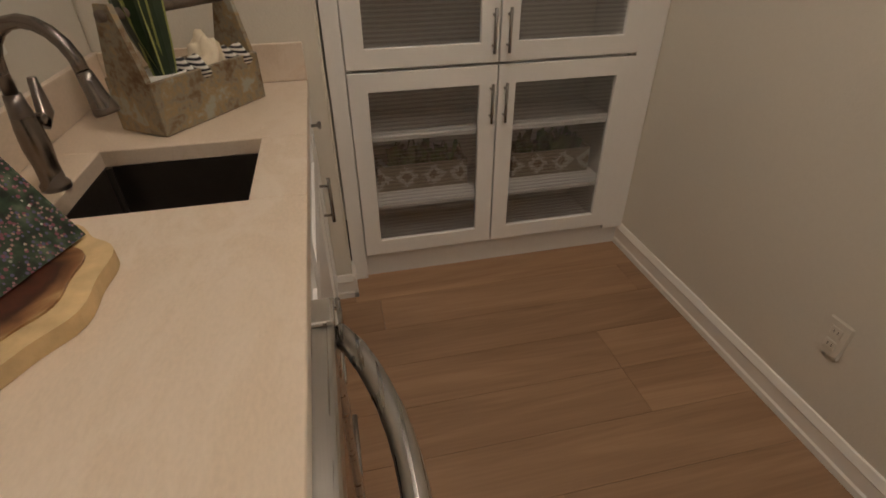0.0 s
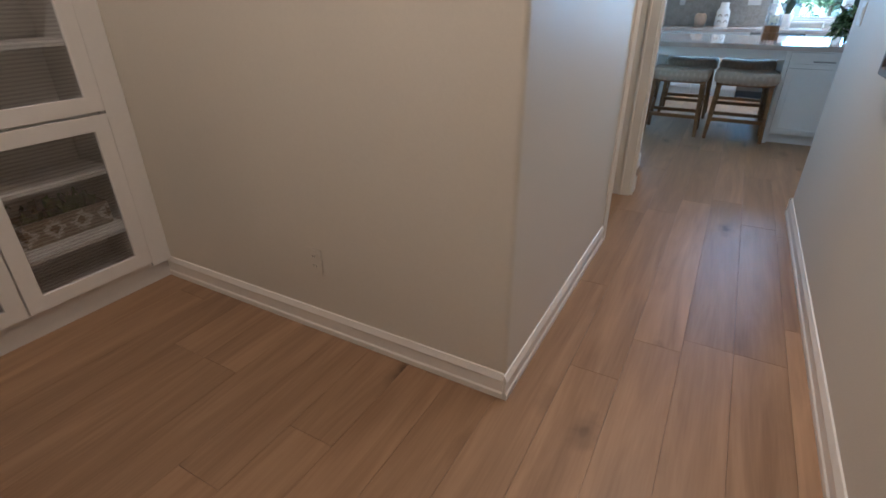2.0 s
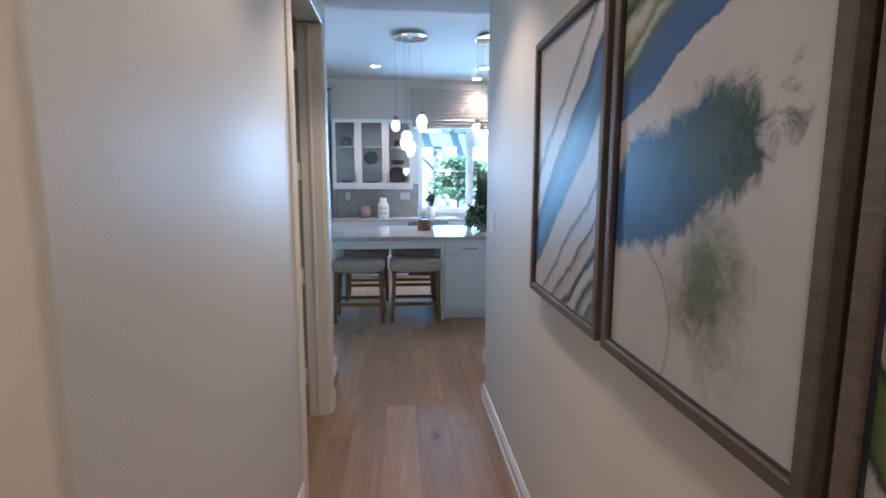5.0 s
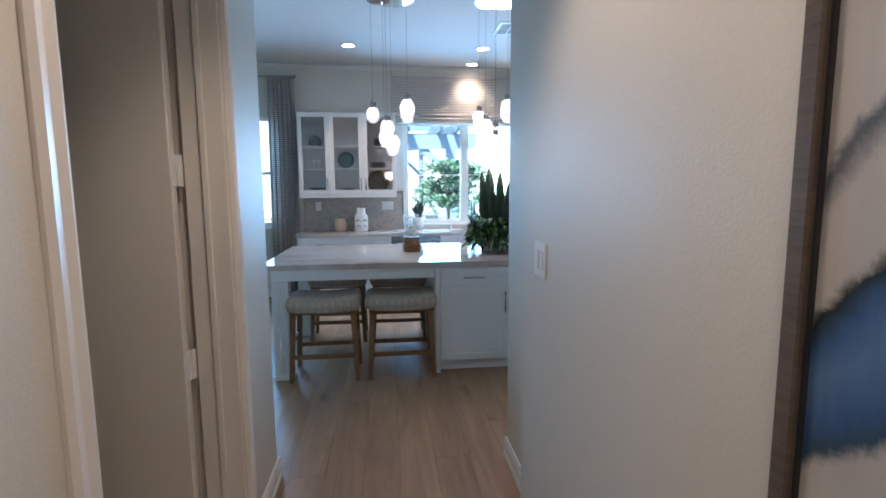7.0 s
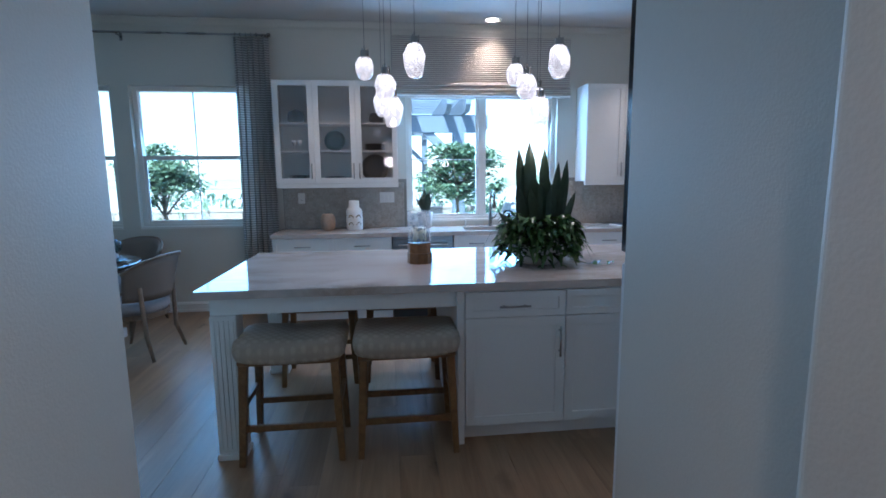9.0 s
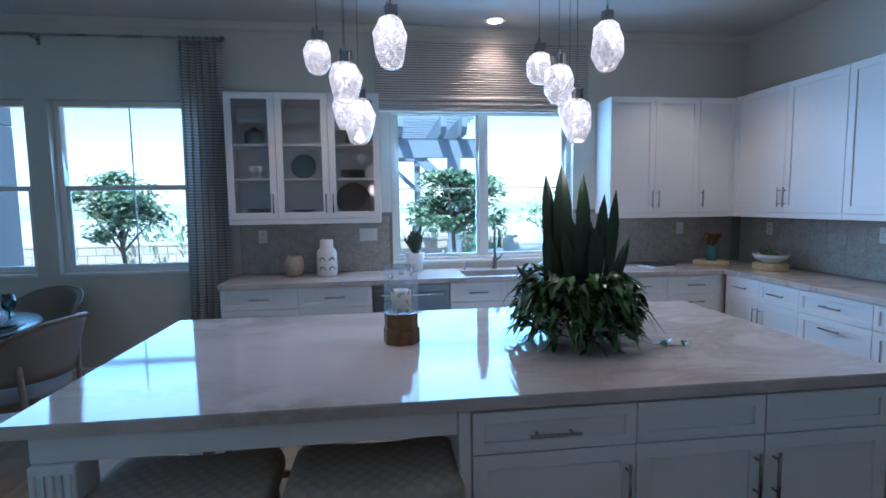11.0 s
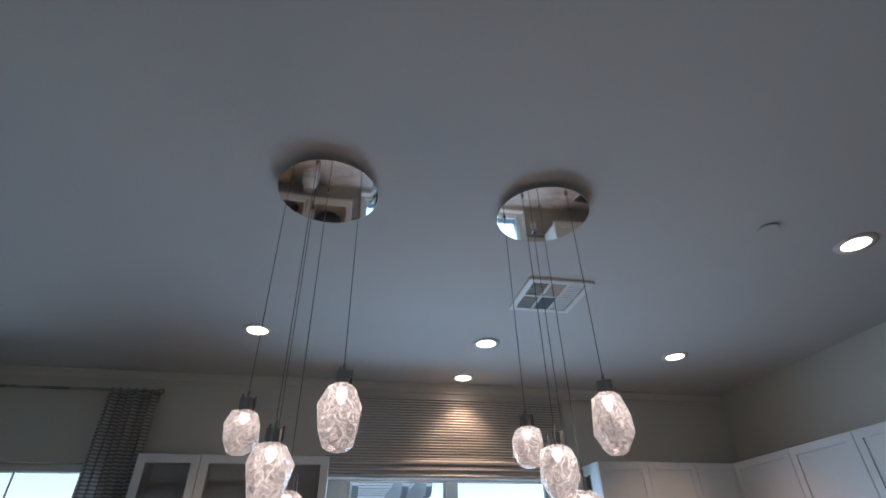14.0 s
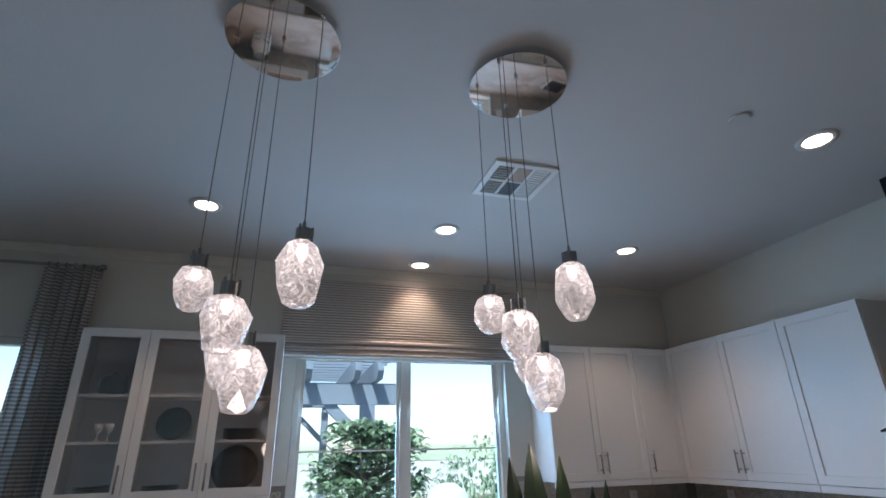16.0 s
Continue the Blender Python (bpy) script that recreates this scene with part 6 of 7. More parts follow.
# ---- hall paintings ----
def agate(name, along, up, stops, warp, seed, fray=0.07):
    """Poured-paint bands; the band number grows with metres along the wall from the far edge and metres up."""
    m, nt, bsdf = material(name)
    co = node(nt, "ShaderNodeTexCoord").outputs["Object"]
    sv = node(nt, "ShaderNodeMapping", {"Vector": co, "Location": (seed, seed * 0.7, 0)}).outputs[0]
    sep = node(nt, "ShaderNodeSeparateXYZ", {0: co})
    n1 = node(nt, "ShaderNodeTexNoise", {"Vector": sv, "Scale": 2.6, "Detail": 2.0}).outputs["Fac"]
    n2 = node(nt, "ShaderNodeTexNoise", {"Vector": sv, "Scale": 20.0, "Detail": 9.0, "Roughness": 0.72, "Distortion": 0.6}).outputs["Fac"]
    u = node(nt, "ShaderNodeMath", {0: sep.outputs["Y"], 1: -along}, operation="MULTIPLY").outputs[0]
    u = node(nt, "ShaderNodeMath", {0: sep.outputs["Z"], 1: up, 2: u}, operation="MULTIPLY_ADD").outputs[0]
    c1 = node(nt, "ShaderNodeMath", {0: n1, 1: 0.5}, operation="SUBTRACT").outputs[0]
    c2 = node(nt, "ShaderNodeMath", {0: n2, 1: 0.5}, operation="SUBTRACT").outputs[0]
    u = node(nt, "ShaderNodeMath", {0: c1, 1: warp, 2: u}, operation="MULTIPLY_ADD").outputs[0]
    u = node(nt, "ShaderNodeMath", {0: c2, 1: fray, 2: u}, operation="MULTIPLY_ADD").outputs[0]
    lo, hi = stops[0][0], stops[-1][0]
    u = node(nt, "ShaderNodeMapRange", {"Value": u, "From Min": lo, "From Max": hi}).outputs[0]
    col = ramp(nt, u, [((p - lo) / (hi - lo), c) for p, c in stops])
    st = node(nt, "ShaderNodeMapping", {"Vector": sv, "Rotation": (math.atan2(along, up) - math.pi / 2, 0, 0), "Scale": (1, 12, 1.2)}).outputs[0]
    n3 = node(nt, "ShaderNodeTexNoise", {"Vector": st, "Scale": 3.0, "Detail": 5.0, "Distortion": 1.0}).outputs["Fac"]
    v = node(nt, "ShaderNodeMapRange", {"Value": n3, "From Min": 0.3, "From Max": 0.7, "To Min": 0.94, "To Max": 1.04}).outputs[0]
    hsv = node(nt, "ShaderNodeHueSaturation", {"Color": col, "Value": v})
    nt.links.new(hsv.outputs[0], bsdf.inputs["Base Color"])
    bsdf.inputs["Roughness"].default_value = 0.36
    bsdf.inputs["Specular IOR Level"].default_value = 0.4
    return m


def spot(nt, u, v, cu, cv, ru, rv, turn, fray, rough_noise, soft):
    """Mask of a frayed, soft-edged ellipse of paint, and the metres along its length."""
    du = node(nt, "ShaderNodeMath", {0: u, 1: cu}, operation="SUBTRACT").outputs[0]
    dv = node(nt, "ShaderNodeMath", {0: v, 1: cv}, operation="SUBTRACT").outputs[0]
    c, sn = math.cos(turn), math.sin(turn)
    a = node(nt, "ShaderNodeMath", {0: du, 1: c, 2: node(nt, "ShaderNodeMath", {0: dv, 1: sn}, operation="MULTIPLY").outputs[0]}, operation="MULTIPLY_ADD").outputs[0]
    b = node(nt, "ShaderNodeMath", {0: dv, 1: c, 2: node(nt, "ShaderNodeMath", {0: du, 1: -sn}, operation="MULTIPLY").outputs[0]}, operation="MULTIPLY_ADD").outputs[0]
    p = node(nt, "ShaderNodeCombineXYZ", {0: node(nt, "ShaderNodeMath", {0: a, 1: 1 / ru}, operation="MULTIPLY").outputs[0], 1: node(nt, "ShaderNodeMath", {0: b, 1: 1 / rv}, operation="MULTIPLY").outputs[0]}).outputs[0]
    r = node(nt, "ShaderNodeVectorMath", {0: p}, operation="LENGTH").outputs["Value"]
    r = node(nt, "ShaderNodeMath", {0: rough_noise, 1: fray, 2: r}, operation="MULTIPLY_ADD").outputs[0]
    return ramp(nt, r, [(1 - soft, (1, 1, 1)), (1.0, (0, 0, 0))]), a, r


def cloud_art(name, seed):
    """White canvas with a blue-green cloud, a green drip below it and a dark diagonal sweep above."""
    m, nt, bsdf = material(name)
    co = node(nt, "ShaderNodeTexCoord").outputs["Object"]
    sv = node(nt, "ShaderNodeMapping", {"Vector": co, "Location": (seed, seed * 0.7, 0)}).outputs[0]
    sep = node(nt, "ShaderNodeSeparateXYZ", {0: co})
    u = node(nt, "ShaderNodeMath", {0: sep.outputs["Y"], 1: -1.0}, operation="MULTIPLY").outputs[0]
    v = sep.outputs["Z"]
    big = node(nt, "ShaderNodeMath", {0: node(nt, "ShaderNodeTexNoise", {"Vector": sv, "Scale": 6.0, "Detail": 3.0}).outputs["Fac"], 1: 0.5}, operation="SUBTRACT").outputs[0]
    fine = node(nt, "ShaderNodeMath", {0: node(nt, "ShaderNodeTexNoise", {"Vector": sv, "Scale": 22.0, "Detail": 8.0, "Roughness": 0.7, "Distortion": 0.8}).outputs["Fac"], 1: 0.5}, operation="SUBTRACT").outputs[0]
    both = node(nt, "ShaderNodeMath", {0: big, 1: 1.1, 2: fine}, operation="MULTIPLY_ADD").outputs[0]
    tone = ramp(nt, node(nt, "ShaderNodeMath", {0: big, 1: 0.5}, operation="ADD").outputs[0], [(0.3, shade(WHT, 0.93)), (0.7, shade(WHT, 1.05))])

    def lay(under, mask, colour):
        c = colour if isinstance(colour, bpy.types.NodeSocket) else (*colour, 1)
        return node(nt, "ShaderNodeMix", {0: mask, 6: under, 7: c}, data_type="RGBA").outputs[2]

    def weak(mask, k):
        return node(nt, "ShaderNodeMath", {0: mask, 1: k}, operation="MULTIPLY").outputs[0]

    # pale pool with a thin dark shore in the lower far corner
    _, _, r = spot(nt, u, v, 0.10, 0.10, 0.19, 0.215, 0.1, 0.35, big, 0.2)
    col = lay(tone, weak(ramp(nt, r, [(0.955, (0, 0, 0)), (0.98, (1, 1, 1)), (0.99, (1, 1, 1)), (1.01, (0, 0, 0))]), 0.5), SEA)
    # green drip
    mask, _, _ = spot(nt, u, v, 0.40, 0.255, 0.115, 0.225, 0.16, 1.1, both, 0.7)
    col = lay(col, weak(mask, 0.85), ramp(nt, node(nt, "ShaderNodeMath", {0: fine, 1: 0.5}, operation="ADD").outputs[0], [(0.3, (0.05, 0.075, 0.03)), (0.6, (0.13, 0.155, 0.075)), (0.8, (0.26, 0.28, 0.18))]))
    # blue cloud that turns dark green towards its tip
    mask, along, _ = spot(nt, u, v, 0.235, 0.425, 0.375, 0.135, 0.32, 0.85, both, 0.24)
    streak = node(nt, "ShaderNodeMath", {0: fine, 1: 0.45, 2: along}, operation="MULTIPLY_ADD").outputs[0]
    streak = node(nt, "ShaderNodeMapRange", {"Value": streak, "From Min": -0.35, "From Max": 0.40}).outputs[0]
    col = lay(col, mask, ramp(nt, streak, [(0.0, (0.035, 0.11, 0.27)), (0.40, (0.04, 0.10, 0.24)), (0.58, (0.03, 0.07, 0.12)), (0.72, (0.05, 0.085, 0.065)), (0.84, (0.016, 0.035, 0.022)), (1.0, (0.05, 0.08, 0.03))]))
    # diagonal sweep across the upper far corner
    w = node(nt, "ShaderNodeMath", {0: u, 1: -0.42, 2: v}, operation="MULTIPLY_ADD").outputs[0]
    w = node(nt, "ShaderNodeMath", {0: big, 1: 0.10, 2: w}, operation="MULTIPLY_ADD").outputs[0]
    w = node(nt, "ShaderNodeMath", {0: fine, 1: 0.05, 2: w}, operation="MULTIPLY_ADD").outputs[0]
    band = ramp(nt, node(nt, "ShaderNodeMapRange", {"Value": w, "From Min": 0.5, "From Max": 0.95}).outputs[0],
                [(0.08, SEA), (0.12, BLU), (0.30, (0.05, 0.10, 0.19)), (0.36, (0.08, 0.11, 0.09)), (0.41, MIST), (0.46, GRN), (0.52, TAN), (0.58, MIST), (0.62, DGR), (0.68, GRN), (0.74, MIST), (0.80, WHT), (0.90, TAN), (0.96, SLT)])
    col = lay(col, ramp(nt, w, [(0.535, (0, 0, 0)), (0.542, (1, 1, 1))]), band)
    nt.links.new(col, bsdf.inputs["Base Color"])
    bsdf.inputs["Roughness"].default_value = 0.36
    bsdf.inputs["Specular IOR Level"].default_value = 0.4
    return m


WHT, PNK, GRN, DGR, BLU, SLT, TAN = (0.48, 0.465, 0.455), (0.41, 0.365, 0.345), (0.10, 0.14, 0.05), (0.012, 0.022, 0.016), (0.05, 0.12, 0.28), (0.07, 0.09, 0.11), (0.38, 0.33, 0.28)
SEA, MIST = (0.03, 0.075, 0.12), (0.36, 0.40, 0.30)
# bands from the far edge to the near edge of each canvas
ART3 = agate("agate_grey_green", 1.0, 0.75, [(0.000, WHT), (0.109, WHT), (0.117, DGR), (0.131, GRN), (0.182, (0.13, 0.17, 0.07)), (0.195, DGR), (0.201, WHT), (0.237, WHT), (0.244, DGR), (0.272, SLT), (0.299, (0.09, 0.10, 0.06)), (0.317, TAN), (0.337, GRN), (0.355, MIST), (0.372, WHT), (0.399, WHT), (0.407, DGR), (0.432, SLT), (0.452, DGR), (0.469, (0.12, 0.11, 0.07)), (0.482, TAN), (0.499, (0.20, 0.16, 0.12)), (0.512, PNK), (0.552, TAN), (0.567, PNK), (0.632, WHT), (0.642, DGR), (0.757, DGR), (0.787, GRN), (0.837, MIST), (0.867, DGR), (1.187, DGR)], 0.07, 1.3, 0.045)
ART2 = cloud_art("blue_cloud_paint", 4.1)
ART1 = agate("agate_blue_streak", -0.88, 1.0, [(-0.6, WHT), (-0.47, SLT), (-0.455, WHT), (-0.40, DGR), (-0.375, WHT), (-0.33, WHT), (-0.315, DGR), (-0.29, SLT), (-0.275, WHT), (-0.22, TAN), (-0.20, DGR), (-0.185, WHT), (-0.12, WHT), (-0.10, SLT), (-0.085, WHT), (0.04, WHT), (0.06, SEA), (0.10, BLU), (0.17, (0.10, 0.20, 0.38)), (0.21, BLU), (0.25, DGR), (0.27, WHT), (0.36, WHT), (0.40, SLT), (0.42, WHT), (0.9, WHT)], 0.16, 7.7, 0.06)
for (ya, yb, art, lab) in ((1.855, 2.535, ART1, "tall framed abstract painting in blue and white streaks"), (1.155, 1.815, ART2, "tall framed abstract painting with a blue-green cloud"), (0.465, 1.125, ART3, "tall framed abstract painting in grey-green agate bands")):
    w, h = yb - ya, 0.935
    e = thing("painting", lab, "painting", (XR - 0.001, yb, 1.075), 0, "paintings in the hall")
    f = 0.028
    side = Matrix.Rotation(radians(90), 4, "Z")
    part("frame", move(bars(-w, 0, 0, h, f, 0.0, 0.045, 0.003), side), FRAMEWOOD, e, "dark brown wooden frame")
    part("fillet", move(bars(-w + f, -f, f, h - f, 0.004, 0.010, 0.036, 0), side), DARKWARE, e)
    part("canvas", boxes([(-0.030, -0.006, -w + f + 0.004, -f - 0.004, f + 0.004, h - f - 0.004)]), art, e, "glossy poured-paint canvas")

# ---- dining corner ----
TEALGLASS = clear_glass("teal_glass", (0.25, 0.62, 0.62), 0.03, 0, 0.10)
tbl = thing("round_dining_table", "round dark dining table on a pale pedestal block", "dining table", (-2.30, 7.86, 0))
part("tabletop", lathe([(0, 0.715), (0.66, 0.715), (0.70, 0.725), (0.70, 0.748), (0.69, 0.752), (0, 0.752)], 64), TABLETOP, tbl)
part("pedestal", lathe([(0, 0.09), (0.20, 0.09), (0.13, 0.20), (0.10, 0.40), (0.14, 0.62), (0.30, 0.714), (0, 0.714)], 32), CHAIRWOOD, tbl)
part("foot_block", box(-0.42, 0.42, -0.35, 0.35, 0.0, 0.09, 0.006), CERAMIC, tbl, "pale rectangular foot")


def dining_chair(loc, rz):
    e = thing("dining_chair", "brown wooden dining chair with a curved taupe back and grey seat", "chair", loc, rz, "chairs round the dining table")
    bm = lathe([(0, 0.0), (0.24, 0.0), (0.265, 0.03), (0.26, 0.075), (0.22, 0.098), (0, 0.105)], 32)
    part("seat", move(bm, Matrix.Translation((0, 0, 0.385)) @ Matrix.Diagonal((0.98, 0.92, 1, 1))), CHAIRCLOTH, e, "grey upholstered seat", True)

    def back(u, v):
        a = math.pi * (1.08 + 0.84 * u)
        r = 0.275 + 0.05 * v
        return (r * math.cos(a), r * math.sin(a) * 0.95 - 0.04 * v, 0.50 + 0.36 * v - 0.13 * abs(2 * u - 1) ** 2.5 * v)

    part("backrest", sheet(back, 24, 6, 0.035), CHAIRBACK, e, "curved taupe upholstered back", True)
    part("back_frame", tube([tuple(Vector(back(k / 24, 1.0)) + Vector((0, 0, 0.006))) for k in range(25)], 0.013, 8), CHAIRWOOD, e, smooth=True)
    for sx, sy in ((-1, -1), (1, -1), (-1, 1), (1, 1)):
        top = (0.20 * sx, 0.18 * sy, 0.40) if sy > 0 else (0.22 * sx, 0.19 * sy, 0.62)
        part("leg", tube([(0.225 * sx, 0.26 * sy, 0.0), (0.20 * sx, 0.20 * sy, 0.2), top], [0.013, 0.019, 0.017], 10), CHAIRWOOD, e, smooth=True)
    part("apron", lathe([(0.225, 0.345), (0.245, 0.345), (0.245, 0.384), (0.225, 0.384), (0.225, 0.345)], 32), CHAIRWOOD, e)


dining_chair((-1.52, 7.70, 0), 80)
dining_chair((-1.95, 7.05, 0), 25)
dining_chair((-2.05, 8.62, 0), 165)
for x, y, r in ((-1.82, 7.92, 80), (-2.08, 7.42, 25), (-2.15, 8.32, 165)):
    e = thing("place_mat", "oval dark woven place mat", "place mat", (x, y, 0.753), r)
    part("mat", move(lathe([(0, 0), (0.19, 0), (0.19, 0.004), (0, 0.004)], 32), Matrix.Diagonal((1, 0.75, 1, 1))), CHAIRWOOD, e)
    e = thing("dinner_plate", "grey stoneware dinner plate", "plate", (x, y, 0.758))
    part("plate", lathe([(0, 0), (0.08, 0), (0.13, 0.014), (0.13, 0.018), (0.08, 0.006), (0, 0.006)], 28), DARKWARE, e, smooth=True)
    e = thing("napkin", "folded grey napkin in a ring on the plate", "napkin", (x, y, 0.766), r + 20)
    bm = bmesh.new()
    bmesh.ops.create_icosphere(bm, subdivisions=3, radius=1.0)
    for v in bm.verts:
        n = noise.noise(v.co * 3.0) * 0.3
        v.co = Vector((v.co.x * 0.10 * (1 + n), v.co.y * 0.06 * (1 + n), 0.045 + v.co.z * 0.045 * (1 + n * 0.5)))
    part("cloth", bm, NAPKIN, e, smooth=True)
    part("ring", lathe([(0.046, -0.012), (0.052, -0.012), (0.052, 0.012), (0.046, 0.012), (0.046, -0.012)], 20, Matrix.Translation((0, 0, 0.05)) @ Matrix.Rotation(radians(90), 4, "Y")), CERAMIC, e)
for x, y in ((-1.86, 8.13), (-2.22, 7.66), (-1.98, 8.30)):
    e = thing("goblet", "teal glass goblet on the dining table", "goblet", (x, y, 0.753))
    part("foot", lathe([(0, 0), (0.034, 0), (0.030, 0.004), (0.006, 0.010), (0.005, 0.07), (0, 0.07)], 20), TEALGLASS, e, smooth=True)
    part("cup", lathe([(0, 0.070), (0.022, 0.074), (0.040, 0.10), (0.044, 0.13), (0.038, 0.165), (0.036, 0.165), (0.042, 0.13), (0.036, 0.10), (0, 0.078)], 20), TEALGLASS, e, smooth=True)
rng = random.Random(31)
tp = thing("table_plant", "leafy green plant in a pale pot on the dining table", "potted plant", (-2.40, 7.86, 0.753))
part("pot", lathe([(0, 0), (0.07, 0), (0.10, 0.10), (0.095, 0.105), (0.085, 0.09), (0, 0.09)], 28), CERAMIC, tp, smooth=True)
bm = bmesh.new()
for k in range(90):
    a = rng.uniform(0, 6.28)
    arching(bm, (0.03 * math.cos(a), 0.03 * math.sin(a), 0.09), a, rng.uniform(0.05, 0.16), rng.uniform(0.10, 0.24), rng.uniform(0, 0.1), 0.05, rng)
tagged(part("leaves", bm, TREELEAF, tp), kind="stuff")

# ---- outdoors ----
bm = bmesh.new()
add_box(bm, -400, 400, 9.2, 600, -0.6, -0.16)
structure("ground", bm, PAVING, "pale sunlit garden paving", "ground")


def hill(name, y, h, x0, x1, seed, mat, label):
    bm = sheet(lambda u, v: (x0 + (x1 - x0) * u, y + 40 * v, -0.2 + h * (0.55 + 0.45 * noise.noise(Vector((u * 7, seed, 0)))) * math.sin(math.pi * (0.02 + 0.96 * v))), 60, 8)
    structure(name, bm, mat, label, "hill", True)


hill("backdrop_hill", 90, 3.2, -160, 160, 2.0, HILL, "hazy green hillside beyond the garden")


def tree(loc, crown, n, seed, label, trunk=0.045):
    e = thing("garden_tree", label, "tree", loc)
    rng = random.Random(seed)
    cz, rx, ry, rzz = crown
    bm = bmesh.new()
    add_tube(bm, [(0.05, 0, 0), (0.02, 0.02, cz * 0.35), (-0.02, 0.0, cz * 0.7), (0.0, 0, cz)], [trunk, trunk * 0.85, trunk * 0.7, trunk * 0.4], 9)
    tips = []
    for k in range(11):
        a = 2 * math.pi * k / 11 + rng.uniform(-0.3, 0.3)
        h = rng.uniform(0.55, 0.95) * cz
        tip = (rx * 0.75 * math.cos(a), ry * 0.75 * math.sin(a), cz + rzz * rng.uniform(-0.5, 0.75))
        add_tube(bm, [(0, 0, h), (tip[0] * 0.45, tip[1] * 0.45, (h + tip[2]) / 2), tip], [trunk * 0.5, trunk * 0.35, trunk * 0.12], 6)
        tips.append(tip)
    part("trunk", bm, TREEBARK, e, smooth=True)
    bm = bmesh.new()
    lumps = [(rng.gauss(0, 0.42), rng.gauss(0, 0.42), rng.gauss(0, 0.42)) for _ in range(26)]
    for k in range(n):
        c = rng.choice(lumps)
        p = Vector((c[0] + rng.gauss(0, 0.17), c[1] + rng.gauss(0, 0.17), c[2] + rng.gauss(0, 0.17)))
        if p.length > 1.05:
            p = p.normalized() * rng.uniform(0.8, 1.08)
        arching(bm, (p.x * rx, p.y * ry, cz + p.z * rzz), rng.uniform(0, 6.28), rng.uniform(0.09, 0.15), rng.uniform(-0.02, 0.06), rng.uniform(0, 0.05), rng.uniform(0.045, 0.075), rng)
    tagged(part("crown", bm, TREELEAF, e, "dense green leaves"), kind="stuff")
    return e


tree((1.86, 12.0, -0.16), (1.68, 0.84, 0.7, 0.50), 2300, 3, "small round-crowned garden tree outside the sink window")
tree((-3.45, 13.0, -0.16), (1.68, 0.78, 0.6, 0.56), 2000, 8, "small garden tree outside the dining window")


def bush(loc, r, h, seed, label, n=420):
    e = thing("shrub", label, "shrub", loc, 0, "garden shrubs")
    rng = random.Random(seed)
    bm = bmesh.new()
    for k in range(n):
        a, q = rng.uniform(0, 6.28), rng.uniform(0, 1) ** 0.5
        arching(bm, (r * q * math.cos(a), r * q * math.sin(a), rng.uniform(0, h * (1 - 0.5 * q * q))), a, rng.uniform(0.08, 0.2), rng.uniform(0.05, 0.2), 0.06, rng.uniform(0.05, 0.09), rng)
    for v in bm.verts:
        v.co.z = max(0, v.co.z)
    tagged(part("leaves", bm, TREELEAF, e), kind="stuff")


for k, (x, y, r, h) in enumerate(((2.5, 14.2, 0.7, 0.42), (1.0, 14.6, 0.6, 0.40), (4.7, 15.5, 1.1, 1.7), (6.2, 16.2, 1.2, 1.5), (-6.6, 13.4, 0.9, 0.8), (-2.2, 15.2, 0.8, 0.6), (3.3, 15.6, 0.8, 1.0), (2.9, 18.2, 1.5, 1.9), (6.4, 18.6, 1.8, 2.3), (-4.6, 18.4, 1.6, 1.5), (-1.8, 18.4, 1.5, 1.3))):
    bush((x, y, -0.16), r, h, 50 + k, "green garden shrub by the low wall")

pg = thing("pergola", "grey-painted timber pergola in the garden", "pergola", (2.15, 14.0, -0.16))
part("post", box(-0.12, 0.12, -0.12, 0.12, 0, 2.57, 0.006), PERGOLA, pg)
part("post", box(-0.55 - 0.07, -0.55 + 0.07, 2.2, 2.34, 0, 2.70, 0.006), PERGOLA, pg)
part("beam", prism([(-4.0, 2.575), (0.50, 2.575), (0.62, 2.64), (0.62, 2.93), (-4.0, 2.93)], -0.10, 0.10, "y"), PERGOLA, pg)
part("beam", prism([(-4.0, 2.70), (-0.4, 2.70), (-0.28, 2.78), (-0.28, 2.93), (-4.0, 2.93)], 2.17, 2.37, "y"), PERGOLA, pg)
for x in (-1.05, -0.28, 0.10, -2.2, -3.2):
    part("rafter", prism([(-0.75, 3.06), (-0.62, 2.935), (2.8, 2.935), (2.8, 3.26), (-0.75, 3.26)], x - 0.05, x + 0.05, "x"), PERGOLA, pg)
for k in range(9):
    part("lath", box(-4.0, 0.35, -0.3 + 0.34 * k, -0.24 + 0.34 * k, 3.262, 3.32, 0.003), PERGOLA, pg)
bm = box(-0.09, 0.09, -0.06, 0.06, 0, 0.90, 0.004)
part("brace", move(bm, Matrix.Translation((-0.05, 0, 1.98)) @ Matrix.Rotation(radians(-46), 4, "Y")), PERGOLA, pg)
bm = box(-0.05, 0.05, -0.05, 0.05, 0, 0.95, 0.004)
part("brace", move(bm, Matrix.Translation((-0.60, 2.27, 2.05)) @ Matrix.Rotation(radians(-46), 4, "Y")), PERGOLA, pg)

